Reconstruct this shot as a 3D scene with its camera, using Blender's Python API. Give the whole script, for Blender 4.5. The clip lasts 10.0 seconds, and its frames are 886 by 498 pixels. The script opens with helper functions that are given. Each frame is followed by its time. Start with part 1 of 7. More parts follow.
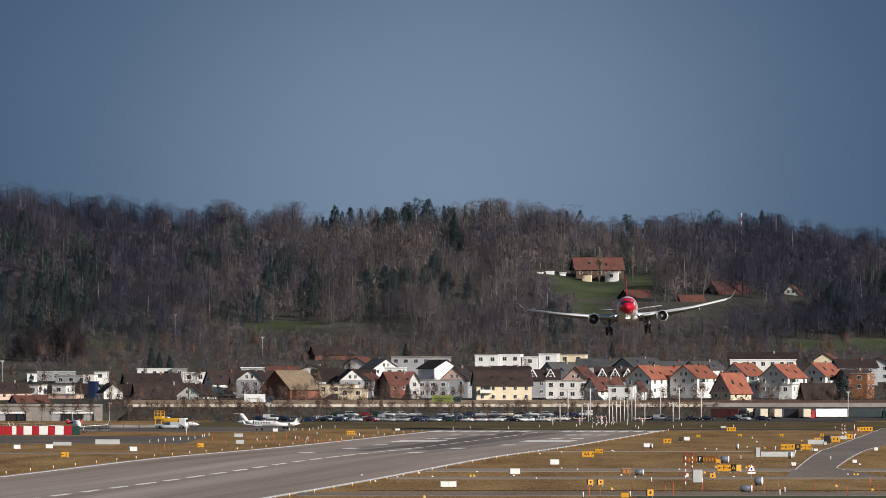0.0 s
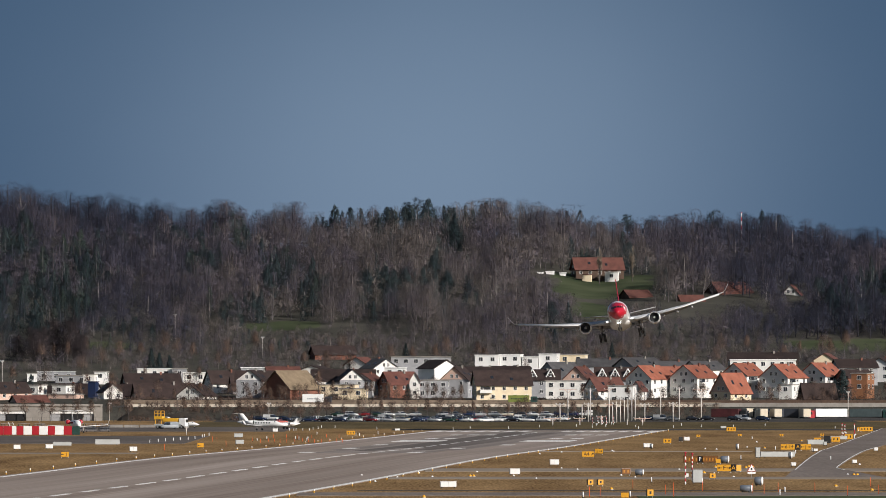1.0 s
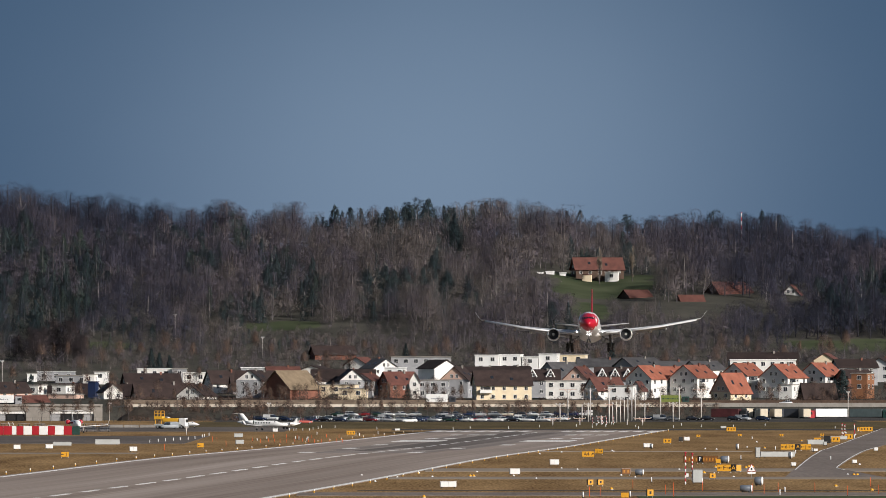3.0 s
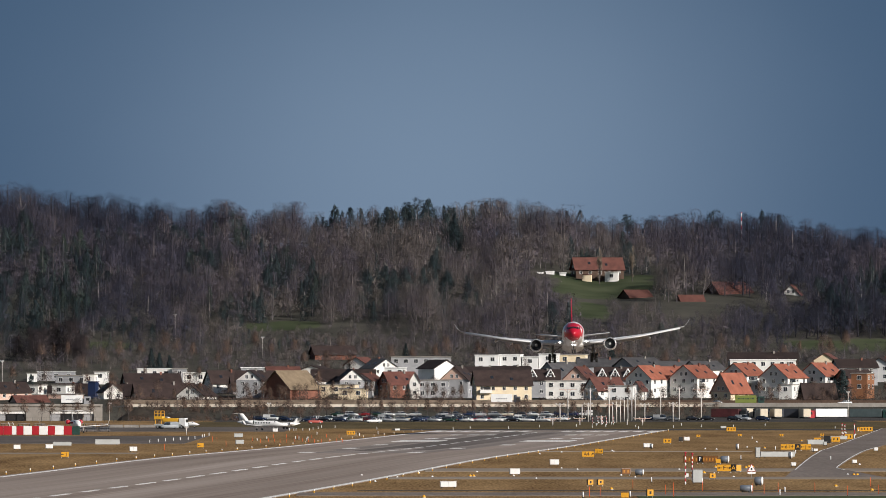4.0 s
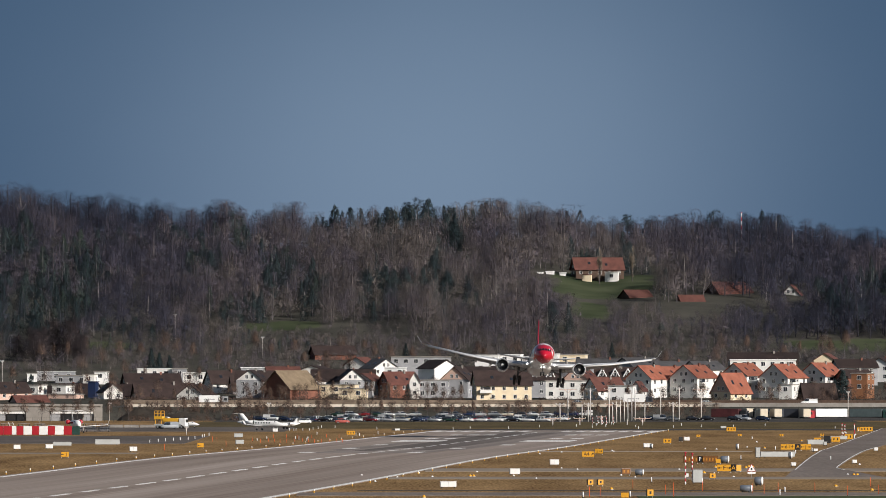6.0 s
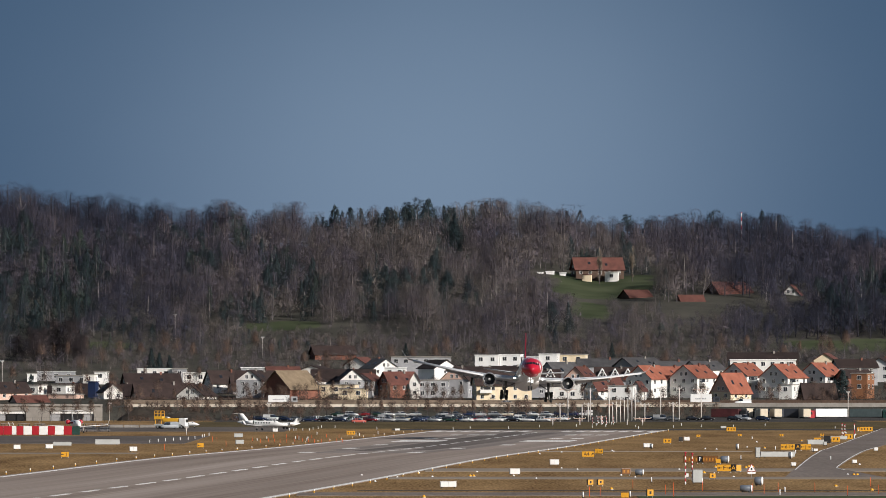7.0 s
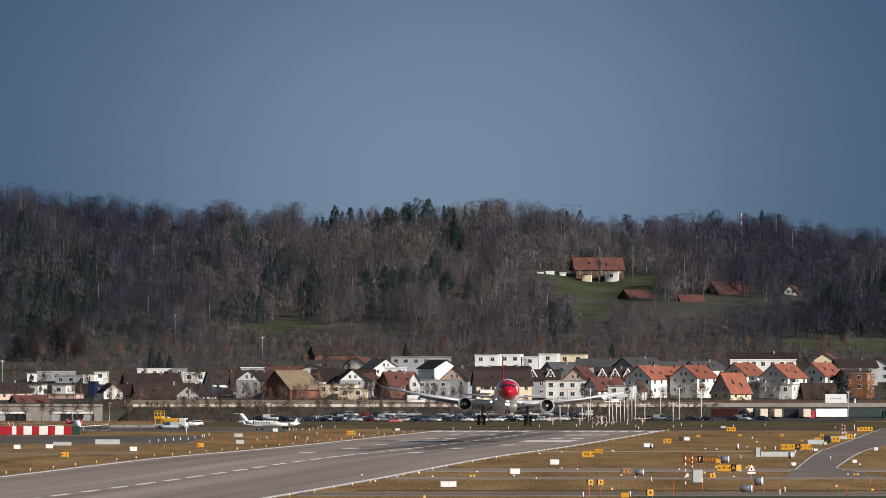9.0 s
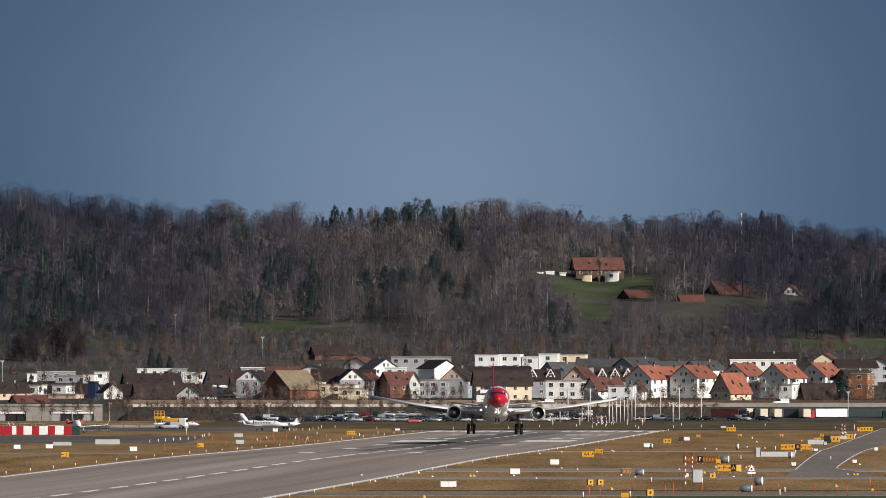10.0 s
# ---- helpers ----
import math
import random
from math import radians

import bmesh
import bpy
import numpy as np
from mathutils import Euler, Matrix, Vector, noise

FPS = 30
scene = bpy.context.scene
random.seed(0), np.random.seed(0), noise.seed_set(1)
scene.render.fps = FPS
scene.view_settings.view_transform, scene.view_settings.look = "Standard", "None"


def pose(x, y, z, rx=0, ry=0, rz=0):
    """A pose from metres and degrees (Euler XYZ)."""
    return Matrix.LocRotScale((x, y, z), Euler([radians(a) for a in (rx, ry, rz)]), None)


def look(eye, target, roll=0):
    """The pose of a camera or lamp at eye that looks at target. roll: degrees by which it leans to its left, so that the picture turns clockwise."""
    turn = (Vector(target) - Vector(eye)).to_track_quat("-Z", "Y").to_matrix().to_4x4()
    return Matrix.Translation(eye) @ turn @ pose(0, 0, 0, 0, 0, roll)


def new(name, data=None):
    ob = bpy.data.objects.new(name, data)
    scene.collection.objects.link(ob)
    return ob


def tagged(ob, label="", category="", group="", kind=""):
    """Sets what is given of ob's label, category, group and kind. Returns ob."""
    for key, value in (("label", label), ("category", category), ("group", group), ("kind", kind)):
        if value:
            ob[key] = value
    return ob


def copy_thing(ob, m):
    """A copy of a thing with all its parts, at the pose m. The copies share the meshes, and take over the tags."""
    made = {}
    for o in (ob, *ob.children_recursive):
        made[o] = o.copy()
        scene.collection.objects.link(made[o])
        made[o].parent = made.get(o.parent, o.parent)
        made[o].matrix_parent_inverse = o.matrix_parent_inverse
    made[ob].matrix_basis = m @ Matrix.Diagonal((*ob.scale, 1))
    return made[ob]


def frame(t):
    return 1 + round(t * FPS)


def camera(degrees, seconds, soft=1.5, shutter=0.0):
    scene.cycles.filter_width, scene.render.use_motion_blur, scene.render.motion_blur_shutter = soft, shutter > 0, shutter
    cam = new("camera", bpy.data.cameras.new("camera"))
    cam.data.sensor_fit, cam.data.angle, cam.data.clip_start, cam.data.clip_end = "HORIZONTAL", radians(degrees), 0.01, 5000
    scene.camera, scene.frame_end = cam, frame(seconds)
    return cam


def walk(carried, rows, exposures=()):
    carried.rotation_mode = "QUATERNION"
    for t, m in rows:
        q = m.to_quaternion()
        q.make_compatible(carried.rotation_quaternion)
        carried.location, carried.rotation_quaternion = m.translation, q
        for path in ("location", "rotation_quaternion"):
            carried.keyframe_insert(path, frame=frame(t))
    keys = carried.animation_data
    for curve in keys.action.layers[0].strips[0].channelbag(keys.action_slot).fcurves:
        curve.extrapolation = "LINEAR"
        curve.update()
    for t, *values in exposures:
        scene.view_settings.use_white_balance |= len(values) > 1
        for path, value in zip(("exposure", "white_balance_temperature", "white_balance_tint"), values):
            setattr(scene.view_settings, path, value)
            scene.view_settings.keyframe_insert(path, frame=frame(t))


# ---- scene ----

# ---- camera: a long lens on a fixed stand, 17.5 m above the runway ----
cam = camera(4.276, 10.0, soft=0.68)
STAND = look((0, 0, 17.5), (0, 1000, 27.34))
walk(cam, [(0.0, STAND), (10.0, STAND)], [(0.0, 0.0, 6150, 12), (10.0, 0.0, 6150, 12)])

# ---- world, sun ----
SUN_FROM = Vector((0.72, -0.62, 0.42)).normalized()
world = bpy.data.worlds.new("world")
scene.world = world
world.use_nodes = True
sky = world.node_tree.nodes.new("ShaderNodeTexSky")
sky.sky_type = "NISHITA"
sky.sun_disc = False
sky.sun_elevation = math.asin(SUN_FROM.z)
sky.sun_rotation = math.atan2(SUN_FROM.x, SUN_FROM.y)
world.node_tree.links.new(sky.outputs[0], world.node_tree.nodes["Background"].inputs[0])
world.node_tree.nodes["Background"].inputs[1].default_value = 0.050
sun = new("sun", bpy.data.lights.new("sun", "SUN"))
sun.data.energy = 5.3
sun.data.angle = radians(0.6)
sun.data.color = (1.0, 0.93, 0.82)
sun.matrix_basis = look(SUN_FROM * 100, (0, 0, 0))


# ---- materials ----
def nodes_of(name):
    m = bpy.data.materials.new(name)
    m.use_nodes = True
    n = m.node_tree.nodes
    return m, n, m.node_tree.links, n["Principled BSDF"]


def surface(name, a, b, scale=1.0, rough=0.8, metal=0.0, fine=8.0, bump=0.0, spread=0.0, streak=(1, 1, 1), grain=0.25, spec=0.3, fine_streak=None, along=0.0):
    """Two colours mixed by a coarse and a fine noise in world metres; spread varies the value from object to object."""
    m, n, l, p = nodes_of(name)
    geo = n.new("ShaderNodeNewGeometry")
    mp = n.new("ShaderNodeVectorMath")
    mp.operation = "MULTIPLY"
    mp.inputs[1].default_value = streak
    place = geo.outputs["Position"]
    if along:
        # noise that runs along a slanting strip
        dot = n.new("ShaderNodeVectorMath")
        dot.operation = "DOT_PRODUCT"
        dot.inputs[1].default_value = (1, -along, 0)
        l.new(place, dot.inputs[0])
        xyz = n.new("ShaderNodeSeparateXYZ")
        l.new(place, xyz.inputs[0])
        cmb = n.new("ShaderNodeCombineXYZ")
        l.new(dot.outputs["Value"], cmb.inputs["X"])
        l.new(xyz.outputs["Y"], cmb.inputs["Y"])
        place = cmb.outputs[0]
    l.new(place, mp.inputs[0])
    n1 = n.new("ShaderNodeTexNoise")
    n1.inputs["Scale"].default_value = scale
    n1.inputs["Detail"].default_value = 5
    n2 = n.new("ShaderNodeTexNoise")
    n2.inputs["Scale"].default_value = scale * fine
    n2.inputs["Detail"].default_value = 3
    mp2 = n.new("ShaderNodeVectorMath")
    mp2.operation = "MULTIPLY"
    mp2.inputs[1].default_value = fine_streak or streak
    l.new(place, mp2.inputs[0])
    l.new(mp.outputs[0], n1.inputs["Vector"])
    l.new(mp2.outputs[0], n2.inputs["Vector"])
    add = n.new("ShaderNodeMix")
    add.inputs["Factor"].default_value = grain
    l.new(n1.outputs["Fac"], add.inputs["A"])
    l.new(n2.outputs["Fac"], add.inputs["B"])
    ramp = n.new("ShaderNodeValToRGB")
    ramp.color_ramp.elements[0].position, ramp.color_ramp.elements[1].position = 0.32, 0.68
    ramp.color_ramp.elements[0].color = (*a, 1)
    ramp.color_ramp.elements[1].color = (*b, 1)
    l.new(add.outputs["Result"], ramp.inputs[0])
    out = ramp.outputs[0]
    if spread:
        info = n.new("ShaderNodeObjectInfo")
        rng = n.new("ShaderNodeMapRange")
        rng.inputs["To Min"].default_value, rng.inputs["To Max"].default_value = 1 - spread, 1 + spread
        l.new(info.outputs["Random"], rng.inputs["Value"])
        hsv = n.new("ShaderNodeHueSaturation")
        l.new(rng.outputs[0], hsv.inputs["Value"])
        l.new(out, hsv.inputs["Color"])
        out = hsv.outputs[0]
    l.new(out, p.inputs["Base Color"])
    p.inputs["Roughness"].default_value = rough
    p.inputs["Metallic"].default_value = metal
    p.inputs["Specular IOR Level"].default_value = spec
    if bump:
        b_ = n.new("ShaderNodeBump")
        b_.inputs["Strength"].default_value = bump
        b_.inputs["Distance"].default_value = 0.05
        l.new(n2.outputs["Fac"], b_.inputs["Height"])
        l.new(b_.outputs[0], p.inputs["Normal"])
    return m


def glow(name, colour, strength):
    m, n, l, p = nodes_of(name)
    p.inputs["Base Color"].default_value = (*colour, 1)
    p.inputs["Emission Color"].default_value = (*colour, 1)
    p.inputs["Emission Strength"].default_value = strength
    return m


def shade(c, k):
    return tuple(min(0.95, v * k) for v in c)


def paint(name, c, rough=0.5, vary=0.14, scale=0.6, metal=0.0, spread=0.0, spec=0.4):
    return surface(name, shade(c, 1 - vary), shade(c, 1 + vary), scale, rough, metal, spread=spread, spec=spec)


# dry winter grass with greener and barer patches, stretched across the view
M_GRASS = surface("dry_grass", (0.095, 0.052, 0.022), (0.395, 0.255, 0.120), 0.075, 0.95, fine=38, bump=0.3, streak=(1.3, 0.11, 1), grain=0.55, spec=0.02, fine_streak=(1.0, 0.035, 1))
M_MEADOW = surface("meadow_grass", (0.030, 0.043, 0.011), (0.072, 0.083, 0.024), 0.06, 0.95, fine=10, bump=0.4)
M_DULL = surface("dull_short_grass", (0.060, 0.049, 0.026), (0.160, 0.122, 0.066), 0.06, 0.95, fine=36, streak=(1.4, 0.12, 1), spec=0.02, grain=0.5, fine_streak=(1.0, 0.03, 1))
M_RUNWAY = surface("runway_concrete", (0.200, 0.155, 0.125), (0.400, 0.335, 0.290), 0.05, 0.75, fine=26, streak=(3.0, 0.016, 1), grain=0.35, spec=0.03, fine_streak=(1.2, 0.0022, 1), along=0.0508)
M_TAXI = surface("taxiway_asphalt", (0.135, 0.112, 0.097), (0.255, 0.215, 0.188), 0.05, 0.8, fine=30, streak=(0.9, 0.15, 1), spec=0.03, grain=0.4, fine_streak=(1, 0.04, 1))
M_APRON = surface("dark_apron_asphalt", (0.085, 0.073, 0.066), (0.170, 0.146, 0.130), 0.05, 0.85, fine=30, streak=(0.9, 0.15, 1), spec=0.03, grain=0.4, fine_streak=(1, 0.04, 1))
M_ROAD = surface("road_asphalt", (0.05, 0.047, 0.045), (0.085, 0.08, 0.077), 0.1, 0.9, spec=0.03)
M_RUBBER = surface("tyre_rubber_deposit", (0.085, 0.075, 0.069), (0.190, 0.164, 0.148), 0.10, 0.85, fine=12, streak=(2.6, 0.012, 1), grain=0.35, spec=0.03, along=0.0508)
M_RUBBER_LIGHT = surface("thin_tyre_rubber_film", (0.165, 0.142, 0.127), (0.330, 0.284, 0.254), 0.08, 0.85, fine=14, streak=(3.4, 0.012, 1), grain=0.35, spec=0.03, along=0.0508)
M_TRACK = surface("pale_service_track", (0.200, 0.165, 0.132), (0.340, 0.285, 0.230), 0.05, 0.9, fine=9, streak=(0.3, 0.6, 1), spec=0.02)
M_LINE = surface("white_marking_paint", (0.58, 0.56, 0.53), (0.85, 0.83, 0.80), 0.3, 0.85, spec=0.05)
M_WHITE = paint("white_paint", (0.78, 0.77, 0.75), 0.45, 0.06)
M_CREAM = paint("cream_plaster", (0.72, 0.60, 0.42), 0.85, 0.1)
M_PLASTER = paint("white_plaster", (0.72, 0.70, 0.66), 0.9, 0.1)
M_GREYWALL = paint("grey_plaster", (0.31, 0.31, 0.32), 0.9, 0.12)
M_PINK = paint("pink_plaster_and_gable_shade", (0.58, 0.40, 0.32), 0.9, 0.1)
M_BRICK = paint("red_brick", (0.20, 0.082, 0.055), 0.9, 0.2)
M_ORANGE = paint("orange_plaster", (0.24, 0.105, 0.05), 0.9, 0.12)
M_TILE_RED = surface("orange_roof_tiles", (0.185, 0.060, 0.036), (0.31, 0.112, 0.070), 0.5, 0.85, fine=9, bump=0.5, spread=0.15)
M_TILE_BROWN = surface("brown_roof_tiles", (0.022, 0.014, 0.013), (0.050, 0.033, 0.029), 0.5, 0.85, fine=9, bump=0.5, spread=0.25)
M_TILE_DARKRED = surface("dark_red_roof_tiles", (0.075, 0.030, 0.024), (0.135, 0.055, 0.042), 0.5, 0.85, fine=9, bump=0.5, spread=0.2)
M_TILE_TAN = surface("weathered_tan_roof_tiles", (0.15, 0.11, 0.07), (0.25, 0.19, 0.125), 0.5, 0.85, fine=9, bump=0.5)
M_TILE_GREY = surface("grey_roof_slates", (0.042, 0.041, 0.044), (0.085, 0.082, 0.083), 0.5, 0.8, fine=9, bump=0.5, spread=0.2)
M_WOODDARK_SHADE = paint("dark_stained_wood_and_shade", (0.075, 0.045, 0.030), 0.8, 0.25)
M_CONCRETE = surface("weathered_concrete", (0.20, 0.182, 0.163), (0.33, 0.305, 0.275), 0.15, 0.9, fine=8, bump=0.3)
M_DARK = paint("dark_void_paint", (0.012, 0.012, 0.014), 0.6, 0.2)
M_STEEL = paint("galvanised_steel", (0.55, 0.55, 0.55), 0.45, 0.1, metal=0.3)
M_MAST = paint("pale_mast_paint", (0.55, 0.51, 0.48), 0.5, 0.08)
M_RED = paint("signal_red_paint", (0.36, 0.016, 0.026), 0.4, 0.08)
M_YELLOW = paint("sign_yellow", (0.64, 0.31, 0.018), 0.5, 0.06)
M_BLACK = paint("black_paint", (0.015, 0.015, 0.016), 0.5, 0.2)
M_TYRE = paint("black_rubber", (0.018, 0.018, 0.018), 0.85, 0.2)
M_GLASS = paint("dark_window_glass", (0.020, 0.024, 0.030), 0.08, 0.2, spec=0.8)
M_BLUE = paint("blue_cladding", (0.010, 0.020, 0.060), 0.5, 0.15)
M_ORANGEPOLE = paint("orange_marker_paint", (0.75, 0.12, 0.02), 0.6, 0.1)
M_GREYBOX = paint("grey_cabinet_paint", (0.42, 0.43, 0.42), 0.6, 0.1)
M_DARKGREEN = paint("dark_green_paint", (0.015, 0.045, 0.038), 0.5, 0.15)
M_CARYELLOW = paint("vehicle_yellow", (0.75, 0.40, 0.03), 0.35, 0.06)
M_LAMP = glow("landing_light_glass", (1.0, 0.96, 0.85), 9.0)

# ---- terrain ----
def smooth(a, b, v):
    t = min(1.0, max(0.0, (v - a) / (b - a)))
    return t * t * (3 - 2 * t)


RIDGE_X = [-185, -130, -118, -90, -80, -55, -30, 0, 15, 40, 62, 80, 100, 130, 150, 185]
RIDGE_Z = [84, 81, 77.5, 77, 73.5, 74, 78, 79.5, 79, 77.5, 73.5, 75, 74.5, 74.5, 70.5, 67.5]


def ridge(x):
    for i in range(len(RIDGE_X) - 1):
        if x <= RIDGE_X[i + 1]:
            t = smooth(RIDGE_X[i], RIDGE_X[i + 1], x)
            return RIDGE_Z[i] + t * (RIDGE_Z[i + 1] - RIDGE_Z[i]) - 9.0
    return RIDGE_Z[-1] - 9.0


def gz(x, y):
    """Height of the ground: a gently humped airfield, a motorway bank, a village slope and a wooded hill."""
    z = 0.45 * math.exp(-((y - 2170) / 260) ** 2)
    z += 4.2 * smooth(3800, 3836, y)
    z += 2.6 * smooth(3866, 4000, y) + 8.0 * max(0.0, min(1.0, (y - 4000) / 200)) + 7.5 * max(0.0, min(1.0, (y - 4200) / 100))
    if y > 4300:
        t = min(1.0, (y - 4300) / 500)
        z += (ridge(x) - 22.3) * (t * 1.15 - 0.15 * t * t * t)
        z += 1.6 * t * math.sin(x / 23 + y / 47) * math.sin(x / 51 - y / 38 + 1.0)
    return z

# ---- building helpers ----
def part(name, bm, material, parent=None, label=""):
    """Links a bmesh as one mesh object under a thing or part."""
    me = bpy.data.meshes.new(name)
    bm.to_mesh(me)
    bm.free()
    for m in material if isinstance(material, (list, tuple)) else [material]:
        me.materials.append(m)
    ob = new(name, me)
    if parent is not None:
        ob.parent = parent
    if label:
        ob["label"] = label
    return ob


def box(bm, x0, x1, y0, y1, z0, z1, bevel=0.0, mat=0):
    vs = [bm.verts.new(p) for p in ((x0, y0, z0), (x1, y0, z0), (x1, y1, z0), (x0, y1, z0), (x0, y0, z1), (x1, y0, z1), (x1, y1, z1), (x0, y1, z1))]
    fs = [bm.faces.new([vs[i] for i in q]) for q in ((3, 2, 1, 0), (4, 5, 6, 7), (0, 1, 5, 4), (1, 2, 6, 5), (2, 3, 7, 6), (3, 0, 4, 7))]
    for f in fs:
        f.material_index = mat
    if bevel:
        es = list({e for f in fs for e in f.edges})
        bmesh.ops.bevel(bm, geom=es, offset=bevel, segments=1, affect="EDGES")
    return vs


def tube(bm, a, b, r0, r1, n=8, caps=True, mat=0):
    """A tapered round bar from a to b."""
    a, b = Vector(a), Vector(b)
    q = (b - a).to_track_quat("Z", "Y")
    rings = []
    for p, r in ((a, r0), (b, r1)):
        rings.append([bm.verts.new(p + q @ Vector((r * math.cos(k * math.tau / n), r * math.sin(k * math.tau / n), 0))) for k in range(n)])
    for k in range(n):
        f = bm.faces.new((rings[0][k], rings[0][(k + 1) % n], rings[1][(k + 1) % n], rings[1][k]))
        f.smooth, f.material_index = n > 6, mat
    if caps:
        bm.faces.new(rings[0][::-1]).material_index = mat
        bm.faces.new(rings[1]).material_index = mat


def lathe(bm, profile, centre=(0, 0, 0), axis="Y", n=20, caps=True, mat=0):
    """A turned form: profile of (along, radius), optionally (along, radius x, radius z, shift z)."""
    rings = []
    c = Vector(centre)
    for p in profile:
        s, rx = p[0], p[1]
        rz = p[2] if len(p) > 2 else rx
        dz = p[3] if len(p) > 3 else 0.0
        ring = []
        for k in range(n):
            u, v = rx * math.cos(k * math.tau / n), rz * math.sin(k * math.tau / n) + dz
            ring.append(bm.verts.new(c + (Vector((u, s, v)) if axis == "Y" else Vector((s, u, v)) if axis == "X" else Vector((u, v, s)))))
        rings.append(ring)
    for a, b in zip(rings, rings[1:]):
        for k in range(n):
            f = bm.faces.new((a[k], a[(k + 1) % n], b[(k + 1) % n], b[k]))
            f.smooth, f.material_index = True, mat
    for r in (rings[0], rings[-1]) if caps else ():
        try:
            bm.faces.new(r).material_index = mat
        except ValueError:
            pass
    bmesh.ops.recalc_face_normals(bm, faces=bm.faces[:])


def loft(bm, sections, mat=0):
    """Skins closed sections (lists of points of equal length) one to the next and closes the ends."""
    rings = [[bm.verts.new(p) for p in s] for s in sections]
    n = len(rings[0])
    for a, b in zip(rings, rings[1:]):
        for k in range(n):
            f = bm.faces.new((a[k], a[(k + 1) % n], b[(k + 1) % n], b[k]))
            f.smooth, f.material_index = True, mat
    bm.faces.new(rings[0][::-1]).material_index = mat
    bm.faces.new(rings[-1]).material_index = mat
    bmesh.ops.recalc_face_normals(bm, faces=bm.faces[:])


def thing(name, m, label, category, group="", kind=""):
    ob = new(name)
    ob.matrix_basis = m
    return tagged(ob, label, category, group, kind)


def piece(name, mesh, parent, m):
    ob = new(name, mesh)
    ob.parent = parent
    ob.matrix_basis = m
    return ob


def mesh_of(name, bm, *materials):
    me = bpy.data.meshes.new(name)
    bm.to_mesh(me)
    bm.free()
    for m in materials:
        me.materials.append(m)
    return me

# ---- ground sheet ----
def in_oval(x, y, cx, cy, rx, ry):
    return ((x - cx) / rx) ** 2 + ((y - cy) / ry) ** 2


# (centre x, centre y, half width, half depth) of the open meadows on the hill
MEADOWS = [(-60, 4402, 14, 20), (62, 4562, 21, 48), (165, 4330, 40, 26), (-123, 4322, 10, 12), (55, 4462, 8, 34), (62, 4600, 19, 26)]


def open_land(x, y):
    wob = 0.18 * math.sin(x / 5.0 + y / 17.0) + 0.12 * math.sin(x / 2.3 - y / 9.0)
    return min(in_oval(x, y, *m) for m in MEADOWS) + wob


def hill_material():
    """Brown scrub ground that turns to meadow grass where the mesh's own meadow value rises."""
    m = surface("hill_ground", (0.044, 0.043, 0.036), (0.104, 0.097, 0.080), 0.05, 0.95, fine=10, bump=0.5, spec=0.02)
    n, l = m.node_tree.nodes, m.node_tree.links
    p = n["Principled BSDF"]
    scrub = p.inputs["Base Color"].links[0].from_socket
    noise_out = [k for k in n if k.bl_idname == "ShaderNodeTexNoise"][0].outputs["Fac"]
    ramp = n.new("ShaderNodeValToRGB")
    ramp.color_ramp.elements[0].position, ramp.color_ramp.elements[1].position = 0.3, 0.7
    ramp.color_ramp.elements[0].color = (0.040, 0.052, 0.027, 1)
    ramp.color_ramp.elements[1].color = (0.088, 0.100, 0.056, 1)
    l.new(noise_out, ramp.inputs[0])
    at = n.new("ShaderNodeAttribute")
    at.attribute_name = "meadow"
    ad = n.new("ShaderNodeMath")
    ad.operation = "ADD"
    l.new(at.outputs["Fac"], ad.inputs[0])
    l.new(noise_out, ad.inputs[1])
    r = n.new("ShaderNodeMapRange")
    r.inputs["From Min"].default_value, r.inputs["From Max"].default_value = 0.85, 1.15
    l.new(ad.outputs[0], r.inputs["Value"])
    mix = n.new("ShaderNodeMix")
    mix.data_type = "RGBA"
    l.new(r.outputs[0], mix.inputs["Factor"])
    l.new(scrub, mix.inputs["A"])
    l.new(ramp.outputs[0], mix.inputs["B"])
    l.new(mix.outputs["Result"], p.inputs["Base Color"])
    return m


def add_ground():
    bm = bmesh.new()
    green = bm.verts.layers.float.new("meadow")
    ys = list(range(-200, 1500, 100)) + list(range(1500, 3700, 20)) + list(range(3700, 3900, 4)) + list(range(3900, 4300, 20)) + [4300 + 5 * i for i in range(138)]
    xs = [-3000, -1200, -600, -380] + [-300 + 4 * i for i in range(151)] + [380, 600, 1200, 3000]
    grid = [[bm.verts.new((x, y, gz(x, y))) for x in xs] for y in ys]
    for row in grid:
        for v in row:
            if v.co.y > 4300:
                v[green] = 1 - smooth(0.75, 1.25, open_land(v.co.x, v.co.y))
    for j in range(len(ys) - 1):
        for i in range(len(xs) - 1):
            f = bm.faces.new((grid[j][i], grid[j][i + 1], grid[j + 1][i + 1], grid[j + 1][i]))
            f.smooth = True
            x, y = (xs[i] + xs[i + 1]) / 2, (ys[j] + ys[j + 1]) / 2
            if y > 3800:
                f.material_index = 1
    g = part("ground", bm, [M_GRASS, hill_material()])
    tagged(g, "dry brown winter airfield grass rising to a hill", "ground", kind="structure")


add_ground()

# ---- runway: 60 m wide, its middle line x = -133 + 0.0508 y ----
RUN_K, RUN_X = 0.0508, -133.0


def rw(u, s):
    """Plan place u metres across and s metres along the runway."""
    return RUN_X + RUN_K * s + u, s


